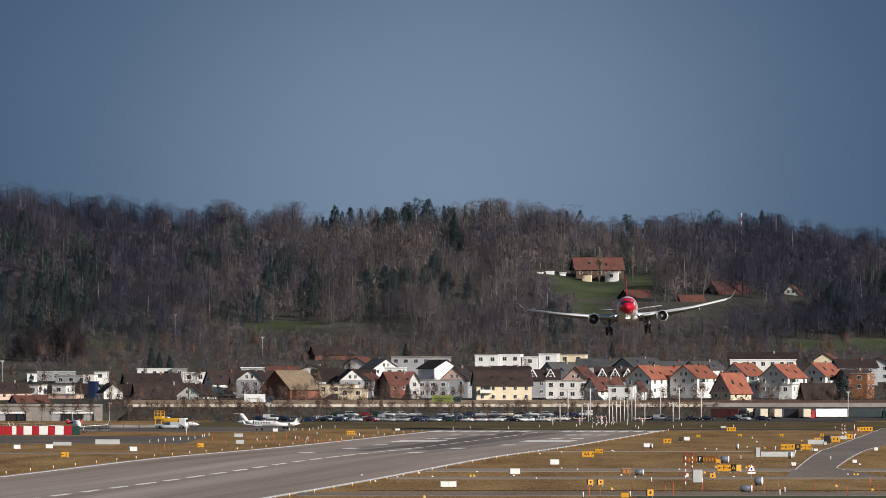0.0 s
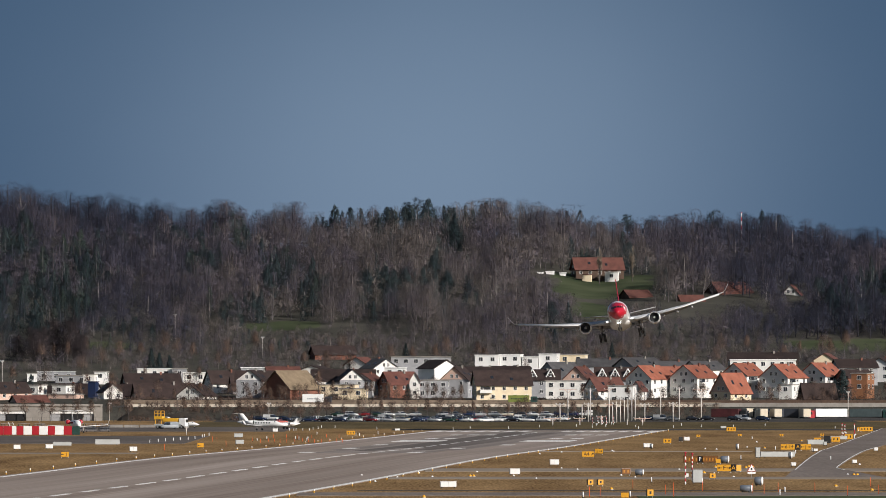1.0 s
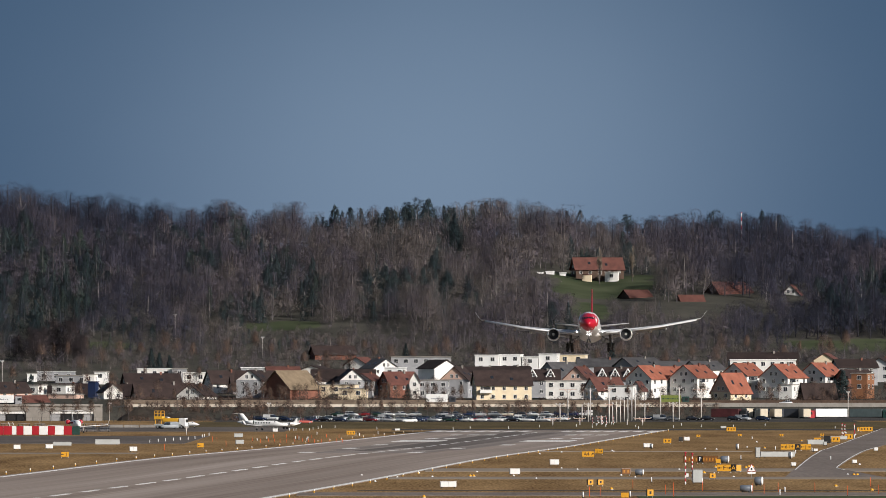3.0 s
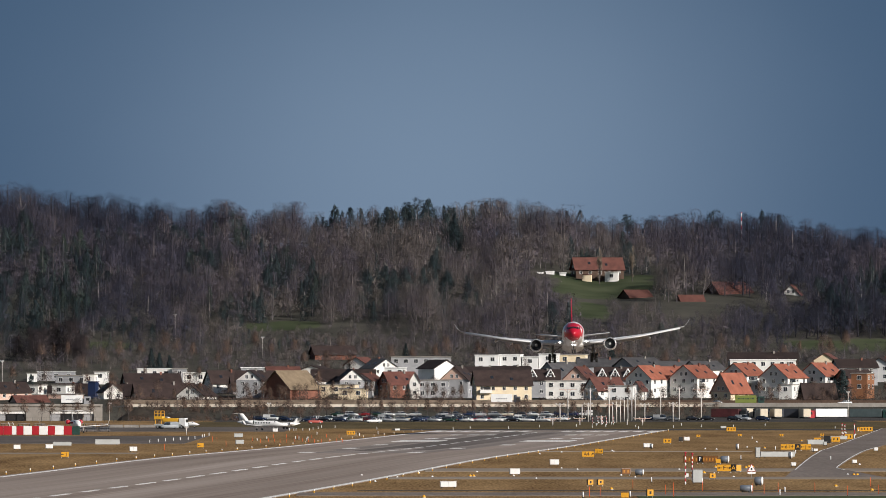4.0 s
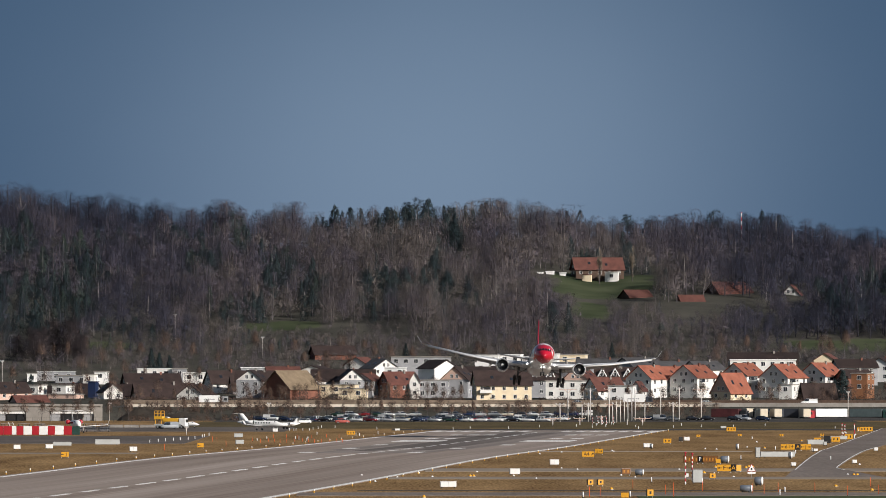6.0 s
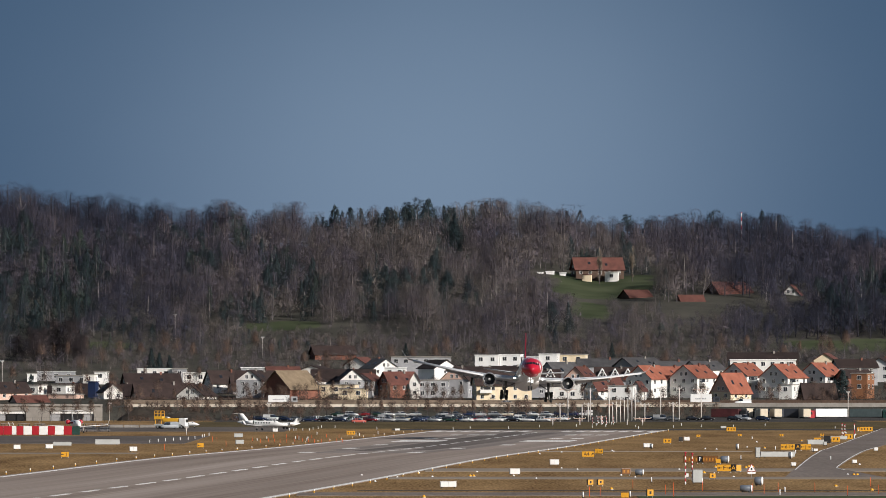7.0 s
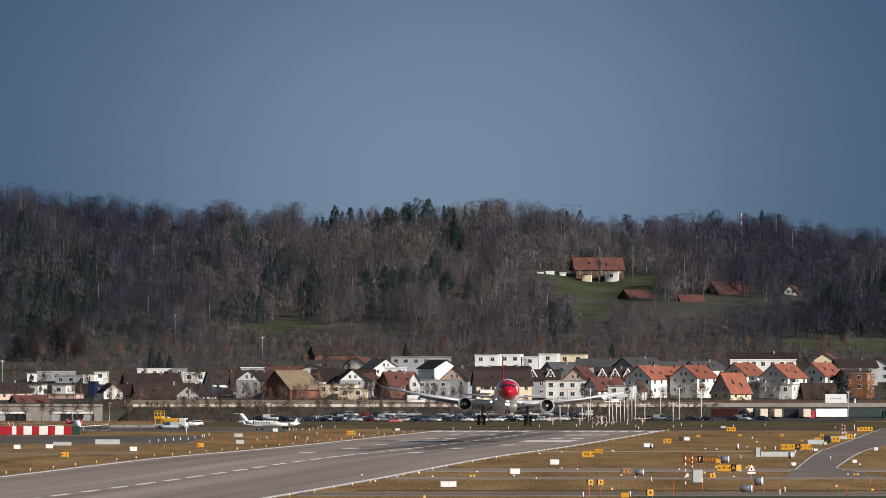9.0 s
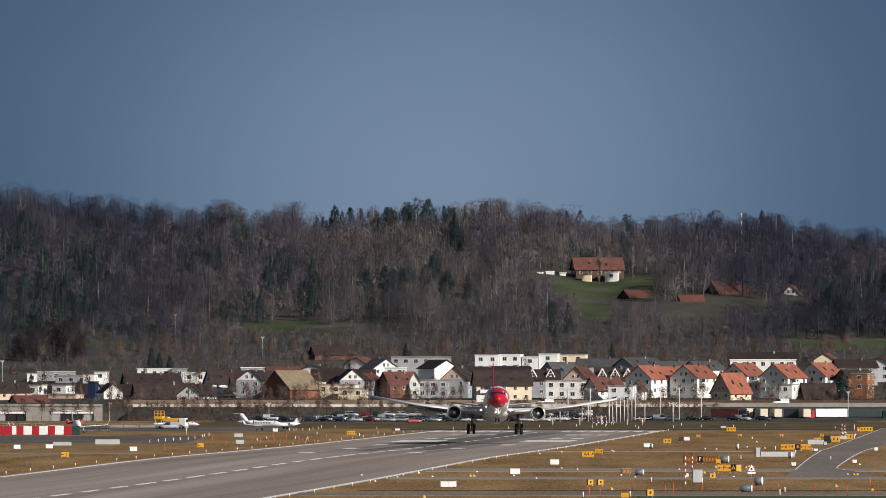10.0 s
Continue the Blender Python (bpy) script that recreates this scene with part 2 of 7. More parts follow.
def strip(name, mat, x_of, s0, s1, u0, u1, lift, step=20, parent=None, label=""):
    bm = bmesh.new()
    last = None
    n = max(1, int(abs(s1 - s0) / step))
    for i in range(n + 1):
        s = s0 + (s1 - s0) * i / n
        row = []
        for u in (u0, u1):
            x, y = x_of(u, s)
            row += [bm.verts.new((x, y, gz(x, y) + lift)), bm.verts.new((x, y, gz(x, y) - 0.3))]
        if last:
            bm.faces.new((last[0], last[2], row[2], row[0]))
            bm.faces.new((last[1], last[0], row[0], row[1]))
            bm.faces.new((last[2], last[3], row[3], row[2]))
        else:
            bm.faces.new((row[0], row[1], row[3], row[2]))
        last = row
    bm.faces.new((last[0], last[2], last[3], last[1]))
    bmesh.ops.recalc_face_normals(bm, faces=bm.faces[:])
    return part(name, bm, mat, parent, label)


runway = strip("runway", M_RUNWAY, rw, 1200, 3205, -31.6, 30.7, 0.07)
tagged(runway, "worn grey concrete runway with white markings and dark tyre marks", "runway", kind="structure")
for i, (s0, s1, u0, u1) in enumerate(((2330, 3150, -11.5, 11.0), (2420, 3100, -14.5, 13.5))):
    strip("tyre_mark", M_RUBBER_LIGHT, rw, s0, s1, u0, u1, 0.078 + 0.004 * i, parent=runway, label="thin grey film of tyre rubber")
for i, (s0, s1, u0, u1) in enumerate(((2400, 3110, -7.5, -3.0), (2430, 3090, 2.6, 7.2), (2500, 3060, -3.4, 3.0))):
    strip("tyre_mark", M_RUBBER, rw, s0, s1, u0, u1, 0.086 + 0.002 * (i % 2), parent=runway, label="dark band of tyre rubber")
for u in (-30, 30):
    strip("edge_line", M_LINE, rw, 1200, 3190, u - 0.5, u + 0.5, 0.092, parent=runway, label="white painted side stripe")
for i in range(-4, 30):
    s = 1586 + 51 * i
    strip("centre_dash", M_LINE, rw, s, s + 30, -0.45, 0.45, 0.094, parent=runway)

# ---- landing airliner: nose towards -y, origin under the main wheels ----
def livery():
    m, n, l, p = nodes_of("airliner_red_and_white_paint")
    tc = n.new("ShaderNodeTexCoord")
    sep = n.new("ShaderNodeSeparateXYZ")
    l.new(tc.outputs["Object"], sep.inputs[0])
    nz = n.new("ShaderNodeTexNoise")
    nz.inputs["Scale"].default_value = 0.8
    nz.inputs["Detail"].default_value = 2
    l.new(tc.outputs["Object"], nz.inputs["Vector"])
    a = n.new("ShaderNodeMath")
    a.operation = "MULTIPLY_ADD"
    a.inputs[1].default_value = 13.0
    l.new(nz.outputs["Fac"], a.inputs[0])
    l.new(sep.outputs["Y"], a.inputs[2])
    b = n.new("ShaderNodeMath")
    b.operation = "MULTIPLY_ADD"
    b.inputs[1].default_value = -0.35
    l.new(sep.outputs["Z"], b.inputs[0])
    l.new(a.outputs[0], b.inputs[2])
    r = n.new("ShaderNodeMapRange")
    r.inputs["From Min"].default_value, r.inputs["From Max"].default_value = -22.95, -22.75
    l.new(b.outputs[0], r.inputs["Value"])
    mix = n.new("ShaderNodeMix")
    mix.data_type = "RGBA"
    mix.inputs["A"].default_value = (0.43, 0.008, 0.026, 1)
    mix.inputs["B"].default_value = (0.74, 0.73, 0.71, 1)
    l.new(r.outputs[0], mix.inputs["Factor"])
    l.new(mix.outputs["Result"], p.inputs["Base Color"])
    p.inputs["Roughness"].default_value = 0.28
    p.inputs["Coat Weight"].default_value = 0.3
    return m


def airfoil(x, y, z, chord, thick, slope=0.0):
    """A wing section of 12 points at x, leading edge at (y, z)."""
    pts = []
    for u, t in ((0, 0), (0.05, 0.55), (0.2, 0.95), (0.4, 1.0), (0.7, 0.6), (1, 0.06), (1, -0.06), (0.7, -0.25), (0.4, -0.5), (0.2, -0.55), (0.08, -0.42), (0.02, -0.2)):
        pts.append((x, y + u * chord, z + t * thick * chord * 0.6 - slope * u * chord))
    return pts


def add_airliner():
    m_body, m_wing = livery(), paint("wing_grey_paint", (0.43, 0.44, 0.46), 0.4, 0.06)
    m_fin = paint("tail_red_paint", (0.46, 0.010, 0.028), 0.35, 0.06)
    m_slat = paint("slat_pale_paint", (0.60, 0.60, 0.60), 0.4, 0.06)
    m_nac = paint("nacelle_paint", (0.66, 0.66, 0.66), 0.3, 0.05)
    m_lip = paint("polished_intake_lip", (0.80, 0.80, 0.80), 0.25, 0.05, metal=0.6)
    m_fan = paint("dark_fan_blades", (0.020, 0.022, 0.026), 0.4, 0.3)
    m_belly = paint("belly_grey_paint", (0.66, 0.65, 0.62), 0.4, 0.06)
    # flaps darker than the wing: shade under it is put into the grey
    m_flap_shade = paint("flap_grey_with_wing_shade", (0.30, 0.31, 0.33), 0.45, 0.08)
    m_gear = paint("landing_gear_steel", (0.16, 0.16, 0.165), 0.45, 0.15, metal=0.4)
    a = thing("airliner", pose(0, 0, 0), "large twin-engine airliner, red nose and tail, landing", "airplane")
    cz = 5.5
    bm = bmesh.new()
    prof = [(-32, 0.05, 0.05, -0.75), (-31.7, 0.62, 0.58, -0.72), (-31, 1.18, 1.10, -0.62), (-30, 1.70, 1.62, -0.45), (-28.5, 2.22, 2.18, -0.25), (-27, 2.55, 2.52, -0.1), (-25, 2.76, 2.76, 0), (-23, 2.82, 2.82, 0), (-10, 2.82, 2.82, 0), (5, 2.82, 2.82, 0), (13, 2.82, 2.80, 0.02), (18, 2.55, 2.50, 0.3), (24, 1.75, 1.75, 0.9), (28, 1.05, 1.1, 1.3), (31.3, 0.25, 0.35, 1.6)]
    lathe(bm, [(s, rx, rz, cz + dz) for s, rx, rz, dz in prof], n=32)
    fus = part("fuselage", bm, m_body, a, "red forward part breaking into white")
    # cockpit glazing: six raked panes laid on the nose
    def nose_at(px, pz):
        """Station at which the nose skin passes through px, pz."""
        lo_, hi_ = -32.0, -22.0
        for _ in range(40):
            st = (lo_ + hi_) / 2
            for p0, p1 in zip(prof, prof[1:]):
                if p0[0] <= st <= p1[0]:
                    t = (st - p0[0]) / (p1[0] - p0[0])
                    rx, rz, dz = (p0[i] + t * (p1[i] - p0[i]) for i in (1, 2, 3))
            if (px / rx) ** 2 + ((pz - cz - dz) / rz) ** 2 > 1:
                lo_ = st
            else:
                hi_ = st
        return Vector((px, hi_, pz))

    for x0, x1 in ((0.06, 0.66), (0.76, 1.24), (1.32, 1.62)):
        for s_ in (-1, 1):
            bm = bmesh.new()
            drop = 0.10 * (x0 > 0.7)
            quad = [nose_at(s_ * px, cz + pz) for px, pz in ((x0, 0.62 - drop), (x1, 0.56 - drop), (x1 * 0.95, 1.06 - drop), (x0, 1.12 - drop))]
            vs = [bm.verts.new(q + Vector((q.x * 0.02, -0.05, 0.03))) for q in quad]
            f = bm.faces.new(vs)
            r = bmesh.ops.extrude_face_region(bm, geom=[f])
            bmesh.ops.translate(bm, vec=(0, 0.3, -0.1), verts=[v for v in r["geom"] if isinstance(v, bmesh.types.BMVert)])
            bmesh.ops.recalc_face_normals(bm, faces=bm.faces[:])
            part("cockpit_window", bm, M_GLASS, fus, "dark cockpit pane")
    # cabin windows
    bmw = bmesh.new()
    tube(bmw, (0, 0, 0), (0.06, 0, 0), 0.17, 0.17, 8)
    mw = mesh_of("cabin_window", bmw, M_GLASS)
    for side in (-1, 1):
        for i in range(42):
            piece("cabin_window", mw, fus, pose(side * 2.80 - (0.03 if side < 0 else 0.0), -22 + i * 0.9, cz + 0.45))
    # belly fairing
    bm = bmesh.new()
    lathe(bm, [(-13, 0.4, 0.3, 3.5), (-11, 2.1, 0.9, 3.6), (-7, 2.8, 1.25, 3.6), (3, 2.9, 1.3, 3.6), (8, 2.1, 1.0, 3.7), (11, 0.4, 0.3, 3.9)], n=24)
    part("belly_fairing", bm, m_belly, a)
    for side in (-1, 1):
        bm = bmesh.new()
        secs = []
        for x, y, z, c, t in ((1.5, -10.5, 4.0, 11.5, 0.13), (4.5, -8.2, 4.25, 9.4, 0.125), (9.4, -5.0, 4.85, 7.2, 0.115), (18, 0.4, 6.25, 4.9, 0.105), (26, 5.3, 8.0, 2.9, 0.10), (28.6, 7.0, 8.6, 2.3, 0.09)):
            secs.append(airfoil(side * x, y, z, c, t, 0.03))
        loft(bm, secs)
        wing = part("wing", bm, m_wing, a)
        # drooped slats along the leading edge and lowered flaps
        bm = bmesh.new()
        loft(bm, [[(side * x, y - 0.75, z - 0.50), (side * x, y - 0.55, z - 0.12), (side * x, y + 0.35, z + 0.20), (side * x, y + 0.1, z - 0.12)] for x, y, z in ((4.2, -8.4, 4.2), (8.4, -5.6, 4.7))])
        part("slat", bm, m_slat, wing, "pale extended leading-edge slat")
        bm = bmesh.new()
        loft(bm, [[(side * x, y - 0.7, z - 0.45), (side * x, y - 0.5, z - 0.12), (side * x, y + 0.3, z + 0.17), (side * x, y + 0.1, z - 0.1)] for x, y, z in ((10.6, -4.2, 5.0), (18, 0.4, 6.22), (27.5, 6.3, 8.3))])
        part("slat", bm, m_slat, wing, "pale extended leading-edge slat")
        for (xa, ya, za, ca), (xb, yb, zb, cb) in (((2.9, 1.0, 3.85, 2.9), (9.0, 2.1, 4.35, 2.3)), ((9.6, 2.0, 4.75, 2.2), (19.5, 5.2, 6.42, 1.6))):
            bm = bmesh.new()
            loft(bm, [[(side * x, y, z), (side * x, y + 0.15, z + 0.14), (side * x, y + c, z - 0.26 * c), (side * x, y + 0.1, z - 0.14)] for x, y, z, c in ((xa, ya, za, ca), (xb, yb, zb, cb))])
            part("flap", bm, m_flap_shade, wing, "lowered trailing-edge flap, shade under the wing put into its grey")
        for x, y, z in ((6.3, 0.5, 3.9), (11.9, 1.6, 4.6), (15.6, 3.0, 5.2), (19.6, 4.2, 5.95)):
            bm = bmesh.new()
            lathe(bm, [(-1.9, 0.05), (-1.0, 0.30), (0.6, 0.34), (1.9, 0.24), (2.8, 0.04)], (side * x, y, z - 0.25), n=10)
            part("flap_fairing", bm, m_wing, wing)
        bm = bmesh.new()
        loft(bm, [[(side * x, y, z), (side * (x + 0.05), y + c * 0.4, z + 0.05), (side * x, y + c, z), (side * (x - 0.05), y + c * 0.4, z + 0.03)] for x, y, z, c in ((28.55, 7.0, 8.62, 2.3), (29.3, 7.9, 9.4, 1.6), (30.1, 9.1, 10.7, 0.8))])
        part("winglet", bm, m_wing, wing)
        # engine
        e = (side * 9.37, 0.0, 3.4)
        bm = bmesh.new()
        lathe(bm, [(-12.0, 1.36), (-12.12, 1.41), (-12.0, 1.48), (-11.3, 1.60), (-9.5, 1.66), (-7.0, 1.50), (-5.8, 1.25), (-5.8, 1.10), (-9, 1.25), (-11, 1.34), (-12.0, 1.36)], e, n=32, caps=False)
        nac = part("engine_nacelle", bm, m_nac, a)
        bm = bmesh.new()
        lathe(bm, [(-11.96, 1.35), (-12.16, 1.38), (-12.18, 1.43), (-12.02, 1.50), (-11.75, 1.56), (-11.74, 1.54), (-11.9, 1.40), (-11.96, 1.35)], e, n=32, caps=False)
        part("intake_lip", bm, m_lip, nac, "bright polished intake ring")
        bm = bmesh.new()
        lathe(bm, [(-10.9, 0.02), (-10.85, 1.335), (-10.7, 1.335)], e, n=24)
        part("fan", bm, m_fan, nac, "dark fan disc")
        bm = bmesh.new()
        lathe(bm, [(-11.5, 0.02), (-11.35, 0.16), (-10.95, 0.36)], e, n=16)
        part("spinner", bm, m_nac, nac, "pale spinner cone")
        bm = bmesh.new()
        lathe(bm, [(-7, 0.85), (-5.2, 0.75), (-3.9, 0.45), (-3.0, 0.05)], e, n=16)
        part("exhaust_cone", bm, m_gear, nac)
        bm = bmesh.new()
        loft(bm, [[(e[0] - 0.25, -9.6, 4.9), (e[0] + 0.25, -9.6, 4.9), (e[0] + 0.25, -4.0, 4.4), (e[0] - 0.25, -4.0, 4.4)], [(e[0] - 0.2, -6.8, 5.3), (e[0] + 0.2, -6.8, 5.3), (e[0] + 0.2, -1.0, 4.9), (e[0] - 0.2, -1.0, 4.9)]])
        part("pylon", bm, m_nac, a)
        # tailplane
        bm = bmesh.new()
        loft(bm, [airfoil(side * x, y, z, c, t) for x, y, z, c, t in ((1.0, 22.6, 7.7, 5.8, 0.09), (9.7, 28.2, 8.9, 2.4, 0.08))])
        part("tailplane", bm, m_wing, a)
        # main gear
        gx = side * 5.34
        bm = bmesh.new()
        tube(bm, (gx, 0.0, 0.66), (gx * 0.93, -0.4, 4.3), 0.24, 0.30, 10)
        tube(bm, (gx, -0.92, 1.10), (gx, 0.92, 0.22), 0.17, 0.17, 8)
        tube(bm, (gx, 0.0, 2.2), (gx * 0.55, -0.2, 3.6), 0.12, 0.12, 8)
        tube(bm, (gx, 0.0, 1.6), (gx, -1.6, 4.0), 0.09, 0.09, 8)
        for yy, zz in ((-0.90, 1.10), (0.90, 0.22)):
            tube(bm, (gx - 0.7, yy, zz), (gx + 0.7, yy, zz), 0.10, 0.10, 8)
        gear = part("main_landing_gear", bm, m_gear, a, "dark steel main gear leg and bogie")
        for yy, zz in ((-0.90, 1.10), (0.90, 0.22)):
            for xx in (-0.62, 0.62):
                bm = bmesh.new()
                lathe(bm, [(-0.30, 0.30), (-0.33, 0.52), (-0.24, 0.70), (0.24, 0.70), (0.33, 0.52), (0.30, 0.30)], (gx + xx, yy, zz), axis="X", n=20)
                part("tyre", bm, M_TYRE, gear)
        bm = bmesh.new()
        box(bm, gx + side * 0.45, gx + side * 0.52, -0.9, 0.9, 1.5, 4.1)
        part("gear_door", bm, m_belly, gear, "pale gear door panel")
        # landing light in the wing root
        bm = bmesh.new()
        lathe(bm, [(-0.05, 0.16), (0, 0.20), (0.05, 0.20)], (side * 3.35, -9.62, 4.15), n=14)
        part("landing_light", bm, M_LAMP, a, "lit landing light")
    bm = bmesh.new()
    loft(bm, [[(0, y, z), (0.22 * k, y + 0.3 * c, z), (0.12 * k, y + 0.75 * c, z), (0, y + c, z), (-0.12 * k, y + 0.75 * c, z), (-0.22 * k, y + 0.3 * c, z)] for y, z, c, k in ((17.0, 8.0, 11.2, 1.0), (20.5, 9.2, 8.4, 1.0), (27.6, 17.9, 4.0, 0.55))])
    part("tail_fin", bm, m_fin, a, "red vertical tail fin")
    # nose gear
    bm = bmesh.new()
    tube(bm, (0, -25.3, 0.95), (0, -25.0, 3.3), 0.13, 0.18, 10)
    tube(bm, (0, -25.2, 2.0), (0, -23.6, 3.2), 0.08, 0.08, 8)
    tube(bm, (-0.45, -25.3, 0.75), (0.45, -25.3, 0.75), 0.09, 0.09, 8)
    ng = part("nose_landing_gear", bm, m_gear, a, "dark steel nose gear leg")
    for xx in (-0.34, 0.34):
        bm = bmesh.new()
        lathe(bm, [(-0.15, 0.25), (-0.17, 0.42), (-0.1, 0.53), (0.1, 0.53), (0.17, 0.42), (0.15, 0.25)], (xx, -25.3, 0.75), axis="X", n=18)
        part("tyre", bm, M_TYRE, ng)
        bm = bmesh.new()
        lathe(bm, [(-0.05, 0.14), (0, 0.18), (0.08, 0.16)], (xx * 0.9, -25.5, 2.35), n=12)
        part("taxi_light", bm, M_LAMP, ng, "lit taxi light")
        bm = bmesh.new()
        box(bm, xx * 2.1 - 0.03, xx * 2.1 + 0.03, -26.4, -24.2, 1.9, 3.0)
        part("gear_door", bm, m_belly, ng)
    return a


airliner = add_airliner()

# ---- sky behind the hill ----
def add_sky_backdrop():
    m, n, l, p = nodes_of("slate_blue_sky_with_falloff")
    n.remove(p)
    em = n.new("ShaderNodeEmission")
    geo = n.new("ShaderNodeNewGeometry")
    sep = n.new("ShaderNodeSeparateXYZ")
    l.new(geo.outputs["Position"], sep.inputs[0])
    # darkening towards the corners, as from the lens, is put into the sky colour
    # paler towards the middle of the low sky, deeper blue to the sides and above
    off = n.new("ShaderNodeVectorMath")
    off.operation = "MULTIPLY_ADD"
    off.inputs[1].default_value = (1 / 250, 0, 1 / 190)
    off.inputs[2].default_value = (0, 0, -0.50)
    l.new(geo.outputs["Position"], off.inputs[0])
    ln = n.new("ShaderNodeVectorMath")
    ln.operation = "LENGTH"
    l.new(off.outputs[0], ln.inputs[0])
    nz = n.new("ShaderNodeTexNoise")
    nz.inputs["Scale"].default_value = 0.009
    nz.inputs["Detail"].default_value = 3
    l.new(geo.outputs["Position"], nz.inputs["Vector"])
    ad = n.new("ShaderNodeMath")
    ad.operation = "MULTIPLY_ADD"
    ad.inputs[1].default_value = 0.12
    l.new(nz.outputs["Fac"], ad.inputs[0])
    l.new(ln.outputs["Value"], ad.inputs[2])
    r = n.new("ShaderNodeValToRGB")
    r.color_ramp.interpolation = "EASE"
    r.color_ramp.elements[0].position, r.color_ramp.elements[1].position = 0.05, 1.0
    r.color_ramp.elements[0].color = (0.180, 0.250, 0.335, 1)
    r.color_ramp.elements[1].color = (0.064, 0.112, 0.180, 1)
    l.new(ad.outputs[0], r.inputs[0])
    l.new(r.outputs[0], em.inputs[0])
    l.new(em.outputs[0], n["Material Output"].inputs[0])
    bm = bmesh.new()
    vs = [bm.verts.new(q) for q in ((-600, 4986, -40), (600, 4986, -40), (600, 4986, 420), (-600, 4986, 420))]
    bm.faces.new(vs)
    b = part("backdrop", bm, m)
    tagged(b, "deep slate-blue hazy winter sky", "sky", kind="structure")


add_sky_backdrop()

# ---- houses ----
WINDOW_MESHES = {}


def window_mesh(w, h):
    key = (w, h)
    if key not in WINDOW_MESHES:
        bm = bmesh.new()
        t = 0.09
        box(bm, -w / 2, w / 2, -0.05, 0.03, h - t, h)
        box(bm, -w / 2, w / 2, -0.05, 0.03, 0, t)
        box(bm, -w / 2, -w / 2 + t, -0.05, 0.03, t, h - t)
        box(bm, w / 2 - t, w / 2, -0.05, 0.03, t, h - t)
        box(bm, -0.03, 0.03, -0.05, 0.03, t, h - t)
        bp = bmesh.new()
        box(bp, -w / 2 + t * 0.5, w / 2 - t * 0.5, -0.02, 0.04, t * 0.5, h - t * 0.5)
        WINDOW_MESHES[key] = (mesh_of("window_frame", bm, M_WHITE), mesh_of("pane", bp, M_GLASS))
    return WINDOW_MESHES[key]


def add_window(parent, m, w=1.2, h=1.4):
    f, g = window_mesh(w, h)
    wd = piece("window", f, parent, m)
    piece("pane", g, wd, Matrix.Identity(4))


